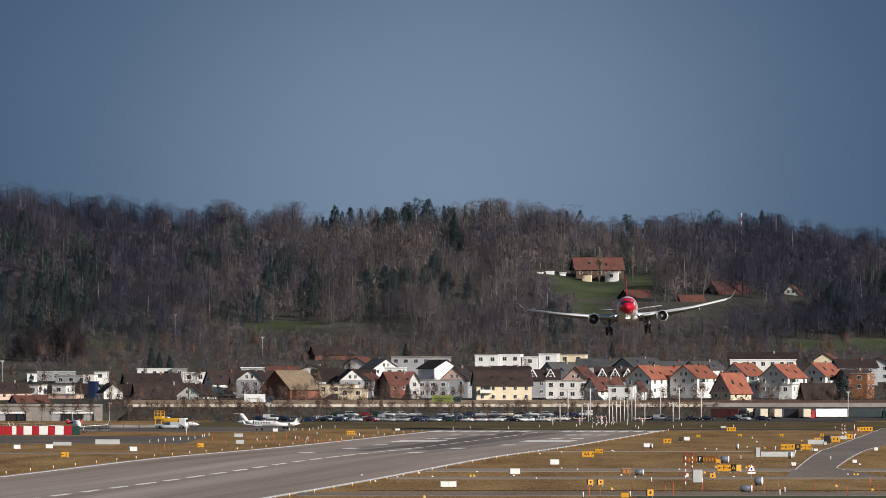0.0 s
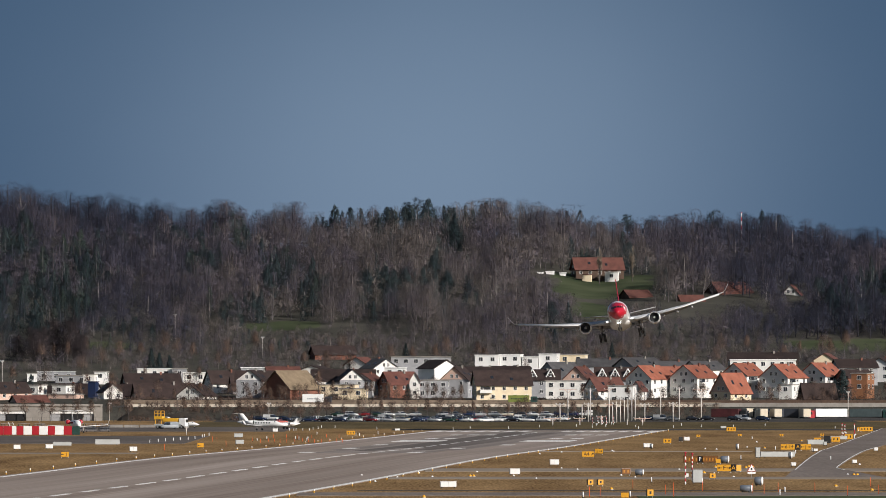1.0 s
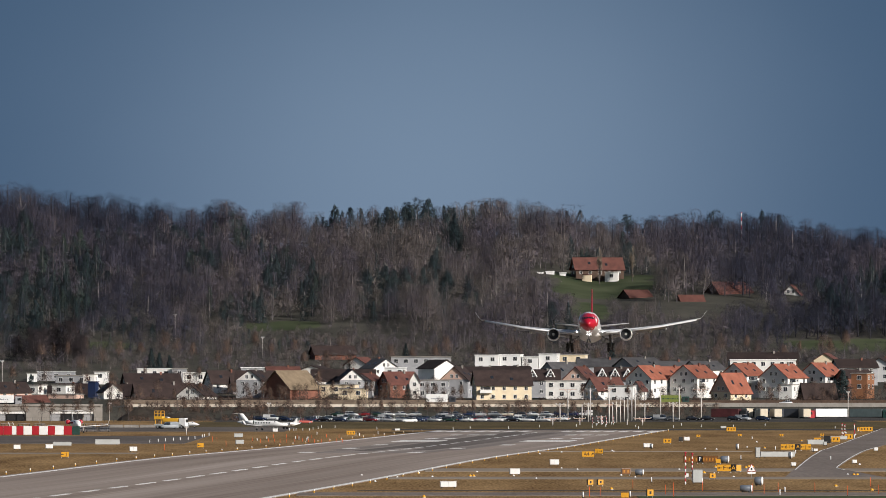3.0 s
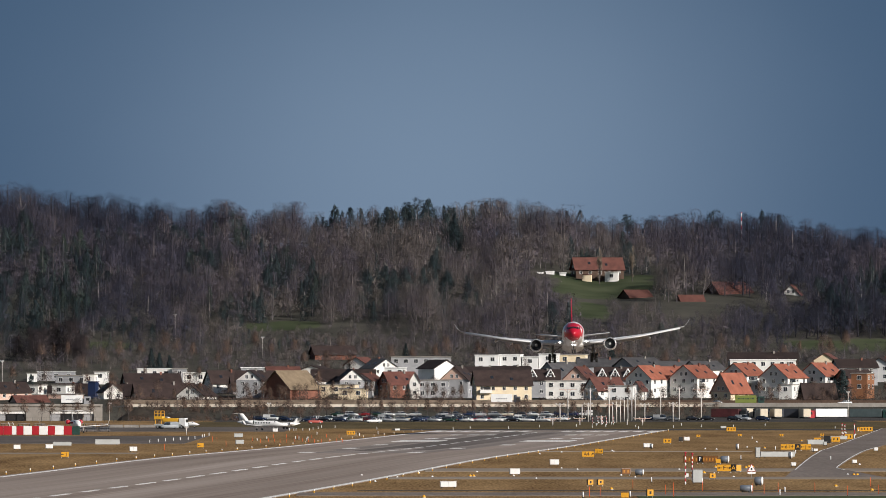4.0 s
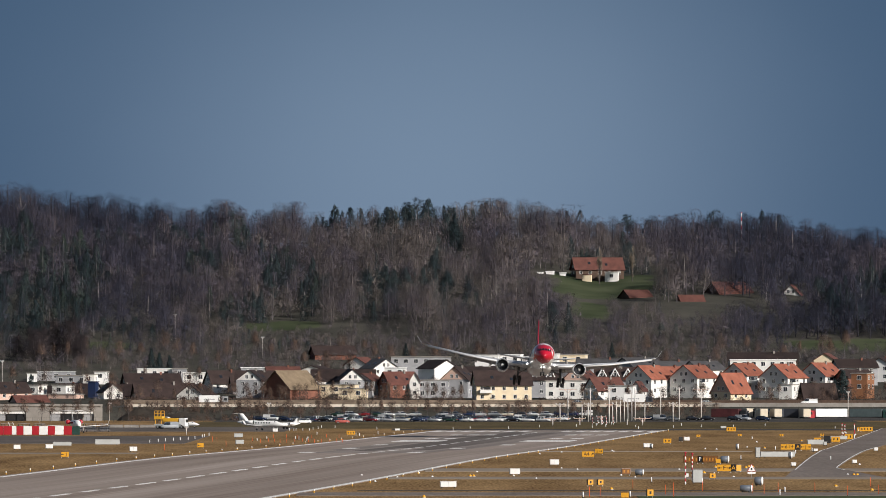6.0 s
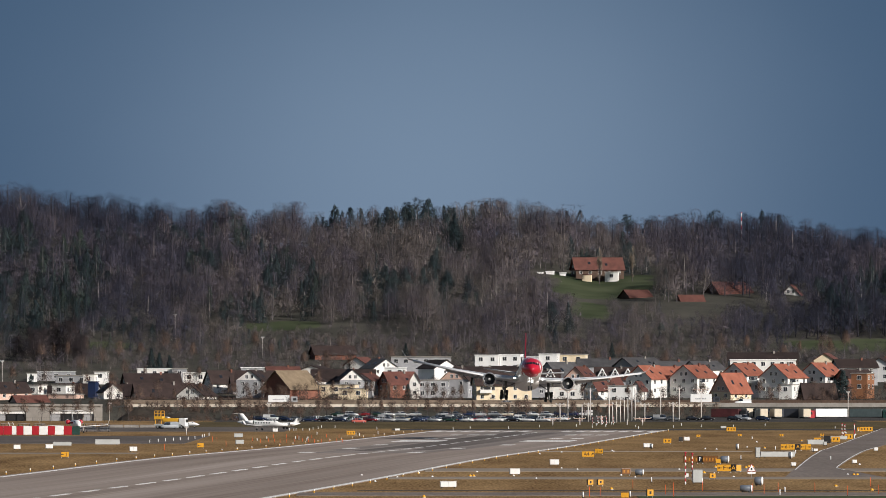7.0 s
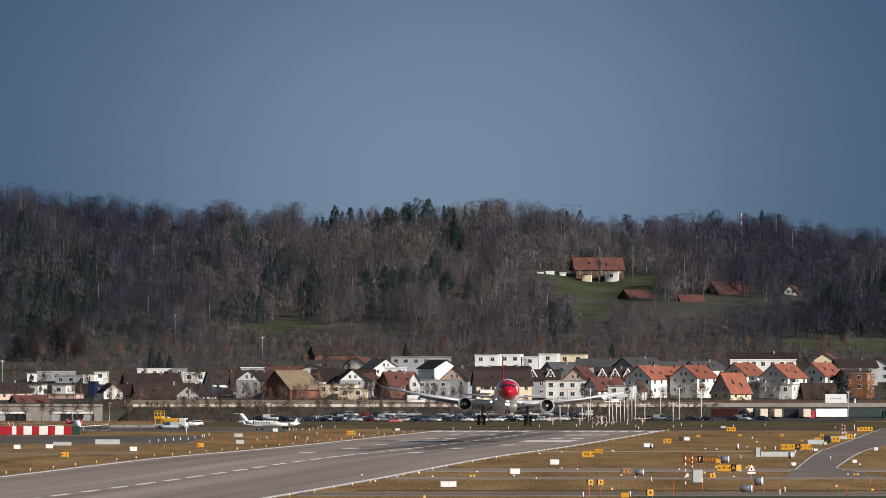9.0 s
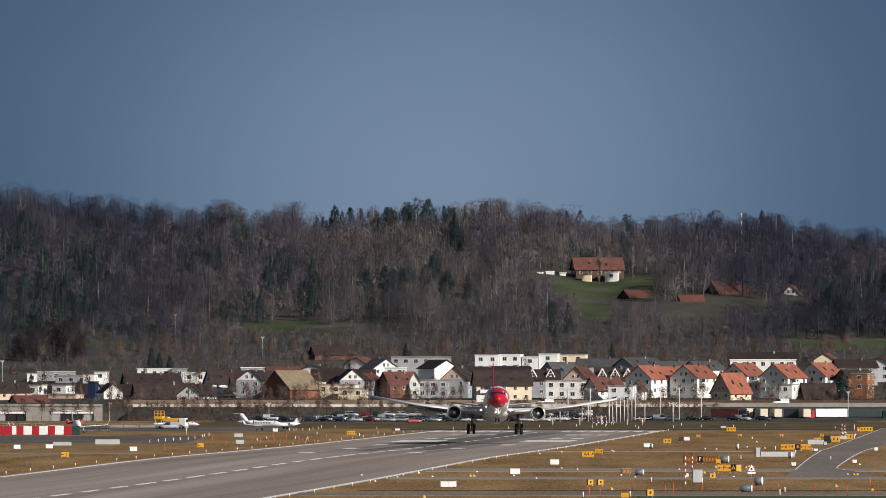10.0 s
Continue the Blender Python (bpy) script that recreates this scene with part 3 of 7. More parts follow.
def house(x, y, ridge_z, eave_z, w, ln, turn, wall, roof, label, gable=None, dormers=0, balcony=False, chimney=True, windows=True, over=0.55, gable_label="", dormer_mat=None):
    """A gabled house: ridge along its own y axis, gable towards -y; w across the gable, ln along the ridge."""
    base = min(gz(x + dx, y + dy) for dx in (-6, 6) for dy in (-6, 6)) - 0.5
    he, hr = eave_z - base, ridge_z - base
    h = thing("house", pose(x, y, base, 0, 0, turn), label, "house", "village houses")
    a, b = w / 2, ln / 2
    bm = bmesh.new()
    pts = [(-a, 0), (a, 0), (a, he), (0, hr), (-a, he)]
    f0 = [bm.verts.new((px, -b, pz)) for px, pz in pts]
    f1 = [bm.verts.new((px, b, pz)) for px, pz in pts]
    bm.faces.new(f0)
    bm.faces.new(f1[::-1])
    for i in (0, 1, 4):
        j = (i + 1) % 5
        bm.faces.new((f0[j], f0[i], f1[i], f1[j]))
    part("wall", bm, wall, h)
    if gable is not None:
        bm = bmesh.new()
        zc = he + 0.05
        tri = [(-a - 0.02, zc), (a + 0.02, zc), (0, hr)]
        g0 = [bm.verts.new((px, -b - 0.06, pz)) for px, pz in tri]
        g1 = [bm.verts.new((px, -b + 0.02, pz)) for px, pz in tri]
        bm.faces.new(g0)
        bm.faces.new(g1[::-1])
        for i in range(3):
            bm.faces.new((g0[i], g1[i], g1[(i + 1) % 3], g0[(i + 1) % 3]))
        bmesh.ops.recalc_face_normals(bm, faces=bm.faces[:])
        part("gable", bm, gable, h, gable_label)
    s = (hr - he) / a
    th = 0.22
    rm = None
    for side in (-1, 1):
        bm = bmesh.new()
        sec = [(0, hr + 0.03), (side * (a + over), he - over * s + 0.03), (side * (a + over), he - over * s + 0.03 + th), (0, hr + 0.03 + th)]
        r0 = [bm.verts.new((px, -b - over, pz)) for px, pz in sec]
        r1 = [bm.verts.new((px, b + over, pz)) for px, pz in sec]
        bm.faces.new(r0)
        bm.faces.new(r1[::-1])
        for i in range(4):
            bm.faces.new((r0[i], r1[i], r1[(i + 1) % 4], r0[(i + 1) % 4]))
        bmesh.ops.recalc_face_normals(bm, faces=bm.faces[:])
        rm = part("roof", bm, roof, h)
    if chimney:
        bm = bmesh.new()
        cx = a * 0.12
        box(bm, cx - 0.28, cx + 0.28, b * 0.3, b * 0.3 + 0.6, hr - 1.2, hr + 0.6)
        box(bm, cx - 0.36, cx + 0.36, b * 0.3 - 0.08, b * 0.3 + 0.68, hr + 0.6, hr + 0.7)
        part("chimney", bm, M_BRICK if random.random() < 0.5 else M_CONCRETE, rm)
    if windows and not dormers and hr - he > 2.6:
        # roof lights lying in the slopes
        for side in (-1, 1):
            for yy in (-b * 0.45, b * 0.25):
                u0, u1 = (0.38, 0.56) if yy < 0 else (0.50, 0.66)
                q = [(side * (a + over) * u, hr + 0.03 + th - (hr - he + over * s) * u) for u in (u0, u1)]
                bm = bmesh.new()
                lo_ = [bm.verts.new((px, y_, pz + dz)) for (px, pz), y_, dz in ((q[0], yy, -0.05), (q[1], yy, -0.05), (q[1], yy + 0.95, -0.05), (q[0], yy + 0.95, -0.05))]
                up_ = [bm.verts.new(v.co + Vector((0, 0, 0.13))) for v in lo_]
                bm.faces.new(up_)
                for k in range(4):
                    bm.faces.new((lo_[k], lo_[(k + 1) % 4], up_[(k + 1) % 4], up_[k]))
                bmesh.ops.recalc_face_normals(bm, faces=bm.faces[:])
                part("roof_light", bm, M_GLASS, h, "glazed roof light")
    if windows:
        n = max(1, int(w // 3.2))
        floors = [he - 1.9] + ([he - 4.7] if he > 5.6 else [])
        for zf in floors:
            for i in range(n):
                add_window(h, pose(-a + (i + 0.5) * w / n, -b - 0.02, zf))
        if hr - he > 3.0 and not dormers:
            for xx in (-0.9, 0.9):
                add_window(h, pose(xx, -b - (0.08 if gable is not None else 0.02), he + 0.5), 1.0, 1.3)
        n = max(1, int(ln // 3.6))
        for zf in floors:
            for i in range(n):
                for side in (-1, 1):
                    add_window(h, pose(side * (a + 0.02), -b + (i + 0.5) * ln / n, zf, 0, 0, 90 * side))
    for i in range(dormers):
        # white triangular roof dormer on the right-hand slope
        yy = -b + (i + 0.5) * ln / dormers
        for side in (1,):
            bm = bmesh.new()
            zb = he + 0.25 * (hr - he)
            xo, xi = side * a * 0.80, side * a * 0.12
            tri = [(yy - 1.5, zb), (yy + 1.5, zb), (yy, zb + 2.6)]
            d0 = [bm.verts.new((xo, p, q)) for p, q in tri]
            d1 = [bm.verts.new((xi, p, q)) for p, q in tri]
            bm.faces.new(d0)
            bm.faces.new(d1[::-1])
            for k in range(3):
                bm.faces.new((d0[k], d1[k], d1[(k + 1) % 3], d0[(k + 1) % 3]))
            bmesh.ops.recalc_face_normals(bm, faces=bm.faces[:])
            dm = part("dormer", bm, roof, h)
            bm = bmesh.new()
            for p, q in ((tri[0], tri[2]), (tri[1], tri[2])):
                tube(bm, (xo + side * 0.1, p[0], p[1]), (xo + side * 0.1, q[0], q[1] + 0.1), 0.22, 0.22, 4)
            part("bargeboard", bm, M_WHITE, dm, "white bargeboards")
            add_window(h, pose(xo + side * 0.04, yy, zb + 0.15, 0, 0, 90 * side), 1.1, 1.2)
    if balcony:
        bm = bmesh.new()
        zb = he - 2.6
        box(bm, a, a + 1.4, -b + 1, -b + 5, zb - 0.2, zb)
        box(bm, a + 1.32, a + 1.4, -b + 1, -b + 5, zb, zb + 0.95)
        box(bm, a, a + 1.4, -b + 1, -b + 1.08, zb, zb + 0.95)
        box(bm, a, a + 1.4, -b + 4.92, -b + 5, zb, zb + 0.95)
        part("balcony", bm, M_PLASTER, h)
        bm = bmesh.new()
        box(bm, a + 0.01, a + 0.06, -b + 1.3, -b + 4.7, zb, zb + 2.0)
        part("balcony_door", bm, M_GLASS, h)
    return h


def block(x, y, top, w, d, turn, wall, label, storeys=2, trim=None, cols=None, name="flat_roofed_house", category="house", skip=False):
    """A flat-roofed building with a parapet and rows of windows."""
    base = min(gz(x + dx, y + dy) for dx in (-6, 6) for dy in (-6, 6)) - 0.5
    h = thing(name, pose(x, y, base, 0, 0, turn), label, category, "village houses")
    ht = top - base
    bm = bmesh.new()
    box(bm, -w / 2, w / 2, -d / 2, d / 2, 0, ht - 0.3)
    part("wall", bm, wall, h)
    bm = bmesh.new()
    box(bm, -w / 2 - 0.25, w / 2 + 0.25, -d / 2 - 0.25, d / 2 + 0.25, ht - 0.3, ht)
    part("roof", bm, trim or M_CONCRETE, h)
    if skip:
        return h
    n = cols or max(1, int(w // 3.4))
    for s in range(storeys):
        zf = ht - 2.4 - 2.9 * s
        if zf < 0.3:
            break
        for i in range(n):
            add_window(h, pose(-w / 2 + (i + 0.5) * w / n, -d / 2 - 0.02, zf), 1.5, 1.5)
        for i in range(max(1, int(d // 4))):
            for side in (-1, 1):
                add_window(h, pose(side * (w / 2 + 0.02), -d / 2 + (i + 0.5) * d / max(1, int(d // 4)), zf, 0, 0, 90 * side), 1.3, 1.5)
    return h


R, B, DR, TN, GR = M_TILE_RED, M_TILE_BROWN, M_TILE_DARKRED, M_TILE_TAN, M_TILE_GREY
# front rows, from one end of the village to the other
house(-145.2, 3960, 11.96, 8.75, 9, 13, -55, M_PINK, B, "brown-roofed house with reddish walls beside the road")
block(-138.13, 3990, 11.15, 7.5, 8, -20, M_PLASTER, "white flat-roofed modern house with pinkish lower floor")
block(-138.56, 3975, 7.96, 9, 7, -20, M_PINK, "low pale pink flat-roofed modern house", 1)
block(-127.68, 3990, 11.15, 5, 8, -20, M_PLASTER, "white flat-roofed modern house with roof terrace")
block(-126.25, 3975, 8.15, 10, 7, -20, M_PINK, "low pale pink flat-roofed modern house", 1)
house(-136.99, 3930, 7.51, 5.26, 9, 11, -70, M_PINK, DR, "low cottage with brown roof behind the road wall", chimney=False)
house(-135.22, 4005, 10.37, 7.89, 8, 12, 70, M_GREYWALL, B, "brown-roofed house among flat-roofed houses")
block(-117.9, 4000, 12.28, 2.6, 4, -15, M_BLUE, "dark blue clad stair tower", 0, M_BLUE, 1)
house(-123.28, 4020, 11.3, 7.85, 8, 14, 65, M_GREYWALL, B, "grey house with long brown roof")
house(-111.35, 3970, 11.56, 8.73, 6.5, 9, 15, M_PLASTER, B, "white gabled house with bare tree in front")
house(-104.75, 3985, 11.16, 7.56, 8, 11, 60, M_CREAM, B, "cream house with brown roof")
house(-99.76, 4060, 14.72, 11.24, 10, 19, -78, M_WOODDARK_SHADE, B, "large barn with long dark brown roof")
house(-93.51, 3975, 11.56, 6.26, 12, 20, -80, M_WOODDARK_SHADE, B, "large dark brown barn with sweeping roof")
house(-82.22, 3960, 11.2, 7.62, 9.5, 12, -20, M_PLASTER, B, "half-timbered grey and white gabled house", gable=M_PLASTER)
house(-74.26, 4040, 15.69, 11.65, 9, 12, -70, M_PLASTER, B, "white house with broad brown roof")
house(-63.8, 3985, 15.95, 12.65, 9, 11, -12, M_GREYWALL, B, "grey house with white boarded gable", gable=M_PLASTER, gable_label="white boarded gable")
house(-50.79, 3965, 15.73, 9.87, 13, 15, -42, M_BRICK, TN, "big brick barn with weathered tan roof", chimney=False, windows=False)
house(-66.02, 4030, 13.59, 9.36, 9, 12, -80, M_GREYWALL, B, "brown-roofed house behind a white gable")
house(-43.5, 3986, 14.2, 12.42, 7, 9, -10, M_PLASTER, B, "small white gabled house with brown roof")
house(-33.6, 3999, 16.1, 12.6, 9.5, 21, -88, M_GREYWALL, B, "long terraced house under one brown roof", windows=False)
house(-62.6, 4000, 15.7, 12.3, 9, 14, -88, M_GREYWALL, B, "long brown-roofed house behind a white gable")
house(-31.1, 3986, 16.2, 12.64, 8.5, 12, 8, M_GREYWALL, B, "white-gabled house with brown roof", gable=M_PLASTER, gable_label="white plastered gable")
house(-25.4, 3987, 14.8, 12.63, 7, 11, -20, M_GREYWALL, DR, "house with white gable and red-brown roof", gable=M_PLASTER)
block(-35.16, 3970, 11.37, 13, 7, -10, M_CREAM, "low cream terraced house with terraces")
block(-29.98, 3960, 10.07, 9, 6, -10, M_CREAM, "low cream house with yellow awnings", 1)
house(-14.99, 3985, 15.34, 11.35, 8, 11, -60, M_BRICK, DR, "brick house with dark red roof")
house(-9.45, 3968, 15.35, 12.51, 3.4, 4, 0, M_PLASTER, DR, "narrow white turret house with steep gable", chimney=False)
block(-3.42, 3990, 12.86, 10.5, 9, 0, M_GREYWALL, "grey flat-roofed apartment house with hedge")
house(5.33, 3995, 17.04, 12.86, 9.5, 10, -18, M_GREYWALL, B, "house with pink brick gable over a glazed porch", gable=M_PINK, gable_label="pink boarded gable")
house(19.56, 3950, 15.73, 11.22, 11, 18.5, -82, M_CREAM, B, "large cream house with dark brown roof and balcony", chimney=False, balcony=True)
house(33.06, 3990, 16.09, 12.86, 9, 12, -90, M_GREYWALL, B, "dark-roofed house with two white triangular dormers", dormers=2)
house(40.02, 4040, 18.58, 13.58, 11, 14, -40, M_GREYWALL, GR, "house with large grey slate roof")
house(46.48, 4000, 17.04, 12.85, 9, 11, -20, M_PINK, DR, "brown-gabled house with reddish roof")
block(41.97, 3970, 12.7, 14.5, 9, -6, M_PLASTER, "pale grey flat-roofed house with tall windows")
house(53.8, 3950, 13.47, 9.52, 7.5, 12, -52, M_PLASTER, DR, "blue-grey gabled house with brown-red roof")
block(59.4, 3935, 11.05, 8.5, 6, -12, M_WHITE, "bright white annex with roof terrace")
house(58.19, 4020, 16.85, 12.83, 9, 13, -90, M_GREYWALL, B, "brown-roofed house with white A-shaped dormers", dormers=3)
house(69.16, 3990, 17.42, 13.24, 10.5, 12, -36, M_PLASTER, R, "grey-white gabled house with orange roof")
house(65.08, 3950, 12.16, 9.52, 4, 5, -20, M_PLASTER, DR, "small white outbuilding with bare trees", chimney=False)
house(84.36, 3990, 17.61, 13.62, 11, 12, -36, M_PLASTER, R, "white-gabled house with orange tiled roof and balcony", balcony=True)
house(76.57, 4010, 17.04, 13.6, 9, 12, -36, M_PLASTER, R, "white house with orange roof and dormer")
# the pink on this gable is its shade put into the colour
house(95.32, 3925, 15, 8.83, 8.5, 10.5, -42, M_CREAM, R, "cream farmhouse with steep bright orange roof", gable=M_PINK, chimney=False, gable_label="gable with its shade put into a pink colour")
house(101.14, 4000, 18.19, 14.38, 10.5, 11, -36, M_PLASTER, R, "white-gabled house with orange tiled roof", balcony=True)
house(114.24, 3985, 17.99, 13.63, 11.5, 11.5, -36, M_PLASTER, R, "tall white-gabled house with orange roof and balcony", balcony=True)
house(127.43, 4000, 18.38, 14.19, 11, 11, -36, M_PLASTER, R, "white-gabled house with orange-red roof", balcony=True)
block(115.36, 3965, 11.38, 4.5, 6, -20, M_PLASTER, "small white house with conservatory", 1)
house(124.08, 3930, 11.62, 6.95, 7, 11, -75, M_WOODDARK_SHADE, B, "dark garage with brown hipped roof", chimney=False, windows=False)
block(140.64, 3975, 15.15, 5.5, 8, -20, M_ORANGE, "orange plastered house with timber lattice")
house(138.49, 3995, 16.09, 13.62, 8, 10, -60, M_BRICK, B, "brick house with brown roof")
# back rows higher on the slope
block(-142.98, 4130, 15.06, 3.4, 5, 0, M_WHITE, "small white flat-roofed house")
block(-128.31, 4120, 14.28, 11, 8, -10, M_GREYWALL, "pale flat-roofed house with glass roof", 1)
block(-118.21, 4110, 15.66, 4, 6, -10, M_WHITE, "white cubic house on the slope")
block(-121.98, 4105, 14.69, 4, 6, -10, M_PLASTER, "white cubic house on the slope")
block(-134.85, 4140, 15.65, 13, 8, 0, M_GREYWALL, "grey glasshouse on the slope", 1, M_GREYBOX)
block(-100.3, 4130, 16.63, 12, 6, 0, M_PLASTER, "long white flat-roofed building", 1, M_WHITE)
block(-91.54, 4125, 16.64, 5, 6, 0, M_GREYWALL, "grey flat-roofed building on the slope", 1)
block(-85.92, 4110, 15.27, 8, 6, 0, M_PLASTER, "white flat-roofed building on the slope", 1, M_WHITE)
block(-65.53, 4120, 17.03, 9, 6, 0, M_GREYWALL, "pale low flat-roofed building", 1, M_WHITE)
house(-55.31, 4090, 17.03, 15.08, 8, 11, -80, M_PLASTER, DR, "low house with red-brown roof")
house(-43.73, 4100, 17.42, 16.06, 8, 10, -20, M_PLASTER, B, "white low-gabled house on the slope")
house(-39.65, 4270, 24.54, 21.69, 10, 15, -78, M_BRICK, B, "brick building with broad dark brown roof", chimney=False, windows=False)
house(-28.59, 4170, 20.4, 17.82, 9, 9, -25, M_PLASTER, DR, "white house with low brown roof", chimney=False)
house(-22.08, 4140, 19.79, 16.63, 10, 9, 30, M_PLASTER, GR, "white house with low grey roof")
block(-7.74, 4170, 20.8, 21, 9, 0, M_GREYWALL, "long grey flat-roofed apartment block", 1)
block(-16.36, 4090, 17.03, 7, 7, -5, M_WHITE, "white flat-roofed house among gables", 1, M_WHITE)
house(-1.55, 4070, 19.36, 16.65, 9.5, 12, 28, M_WHITE, B, "bright white house with low-pitched roof", chimney=False, windows=False)
house(13.73, 4060, 17.04, 15.49, 9, 13, -85, M_PINK, B, "long house with red-brown roof")
house(23.42, 4065, 17.23, 15.49, 9, 12, -85, M_PINK, B, "long house with red-brown roof")
for px0, wd, top in ((15.96, 8.4, 21.41), (24.14, 7.4, 21.61), (31.25, 5.6, 20.8), (37.51, 6.4, 21.81)):
    block(px0, 4190, top, wd, 8, -8, M_WHITE, "bright white flat-roofed terraced house", 2, M_WHITE)
block(46, 4200, 21.62, 9.5, 8, -8, M_CREAM, "cream flat-roofed terraced house", 1)
house(55.26, 4130, 19.78, 17.42, 9, 17, -86, M_GREYWALL, GR, "long house with grey-brown roof")
house(67.72, 4110, 20.16, 17.42, 10, 14, -50, M_GREYWALL, GR, "grey-roofed house with white chimney")
house(79.27, 4100, 18.98, 16.64, 9, 12, -80, M_PLASTER, GR, "grey-roofed house behind orange roofs")
house(90, 4100, 18.98, 16.25, 9, 12, -50, M_PLASTER, GR, "grey-roofed house behind orange roofs")
block(111.85, 4150, 19.79, 23, 8, 0, M_PLASTER, "long white row of houses under a brown roof", 1, M_WHITE, 7)
house(112.12, 4160, 21.98, 19.6, 9, 24, -90, M_WOODDARK_SHADE, B, "long brown tiled roof over terraced houses")
house(133.86, 4140, 21.76, 19.39, 7.5, 11, -10, M_CREAM, DR, "bright cream gabled house", chimney=False, windows=False)
house(142.13, 4100, 19.57, 17.03, 9, 14, -75, M_GREYWALL, B, "dark-roofed house with satellite dishes")
house(153.2, 4130, 20.17, 17.81, 8, 9, -20, M_WHITE, B, "white house at the end of the village")
# farms on the hill
# farmhouse wall: dark timber with the big roof's shade put into the colour
house(59.93, 4610, 59.34, 54.95, 11, 19, -80, M_WOODDARK_SHADE, DR, "long farmhouse with red roof on the green hill", chimney=False)
block(65.5, 4600, 53.99, 5, 4, -8, M_PLASTER, "white plastered end of a farmhouse", 1, M_PLASTER)
for sx_, sw_, st_ in ((37.9, 2.0, 53.9), (41.6, 3.2, 54.3), (46.5, 2.4, 53.7)):
    block(sx_, 4606, st_, sw_, 3, 0, M_WHITE, "small white shed beside the farm meadow", 0, M_WHITE, 1, "farm_shed", "shed")
block(55.9, 4598, 53.0, 3.4, 3, -8, M_CREAM, "cream plastered part of a farmhouse wall", 0, M_TILE_DARKRED, 1)
house(73.4, 4520, 46.26, 43.67, 8, 10, -60, M_WOODDARK_SHADE, DR, "small farm shed with red roof", chimney=False, windows=False)
house(109.39, 4540, 49.41, 45.09, 11, 15, -60, M_WOODDARK_SHADE, DR, "old barn with red roof among trees", chimney=False, windows=False)
house(93.86, 4500, 44.2, 41.41, 8, 9, -75, M_BRICK, DR, "red-roofed farm building among trees", chimney=False, windows=False)
house(133.61, 4540, 48.33, 44.65, 7, 8, -10, M_PLASTER, DR, "white cottage with red roof among trees", chimney=False)

# ---- trees ----
def fleck(name, a, b, scale=0.09, rough=0.9):
    """Bark or foliage: tint by stand, and from twig to twig."""
    m, n, l, p = nodes_of(name)
    geo = n.new("ShaderNodeNewGeometry")
    nz = n.new("ShaderNodeTexNoise")
    nz.inputs["Scale"].default_value = scale
    nz.inputs["Detail"].default_value = 3
    l.new(geo.outputs["Position"], nz.inputs["Vector"])
    mx = n.new("ShaderNodeMix")
    mx.inputs["Factor"].default_value = 0.2
    l.new(nz.outputs["Fac"], mx.inputs["A"])
    l.new(geo.outputs["Random Per Island"], mx.inputs["B"])
    r = n.new("ShaderNodeValToRGB")
    r.color_ramp.elements[0].position, r.color_ramp.elements[1].position = 0.28, 0.72
    r.color_ramp.elements[0].color = (*a, 1)
    r.color_ramp.elements[1].color = (*b, 1)
    l.new(mx.outputs["Result"], r.inputs[0])
    l.new(r.outputs[0], p.inputs["Base Color"])
    p.inputs["Roughness"].default_value = rough
    p.inputs["Specular IOR Level"].default_value = 0.1
    return m


def tree_tones(name, stops, fine=0.14, cover=1.0):
    """Bark or twigs whose colour follows a tone per tree, kept in the mesh as its own value."""
    m, n, l, p = nodes_of(name)
    geo = n.new("ShaderNodeNewGeometry")
    at = n.new("ShaderNodeAttribute")
    at.attribute_name = "tree_tone"
    mx = n.new("ShaderNodeMix")
    mx.inputs["Factor"].default_value = fine
    l.new(at.outputs["Fac"], mx.inputs["A"])
    l.new(geo.outputs["Random Per Island"], mx.inputs["B"])
    r = n.new("ShaderNodeValToRGB")
    el = r.color_ramp.elements
    while len(el) < len(stops):
        el.new(0.5)
    for e, (at_, c) in zip(el, stops):
        e.position, e.color = at_, (*c, 1)
    l.new(mx.outputs["Result"], r.inputs[0])
    l.new(r.outputs[0], p.inputs["Base Color"])
    p.inputs["Roughness"].default_value = 0.95
    p.inputs["Specular IOR Level"].default_value = 0.03
    p.inputs["Alpha"].default_value = cover
    return m


M_BARK = fleck("grey_bark", (0.030, 0.027, 0.030), (0.125, 0.110, 0.106), 0.11)
M_NEEDLE = fleck("conifer_needles", (0.013, 0.021, 0.024), (0.034, 0.047, 0.046), 0.06)
# woodland colours lean blue and pale: distance haze is put into them
M_WOODTWIG = tree_tones("haze_tinted_woodland_twigs", [(0.05, (0.030, 0.034, 0.053)), (0.3, (0.062, 0.059, 0.083)), (0.5, (0.116, 0.098, 0.116)), (0.7, (0.120, 0.103, 0.090)), (0.95, (0.175, 0.151, 0.150))], 0.10, 0.6)
M_WOODBARK = tree_tones("haze_tinted_woodland_bark", [(0.1, (0.034, 0.032, 0.040)), (0.6, (0.080, 0.071, 0.074)), (0.9, (0.11, 0.10, 0.10)), (1.0, (0.30, 0.27, 0.25))], 0.05)
M_WOODNEEDLE = tree_tones("haze_tinted_woodland_needles", [(0.0, (0.013, 0.022, 0.027)), (0.6, (0.030, 0.042, 0.045)), (1.0, (0.042, 0.058, 0.044))], 0.15, 0.75)
RNG = np.random.default_rng(7)


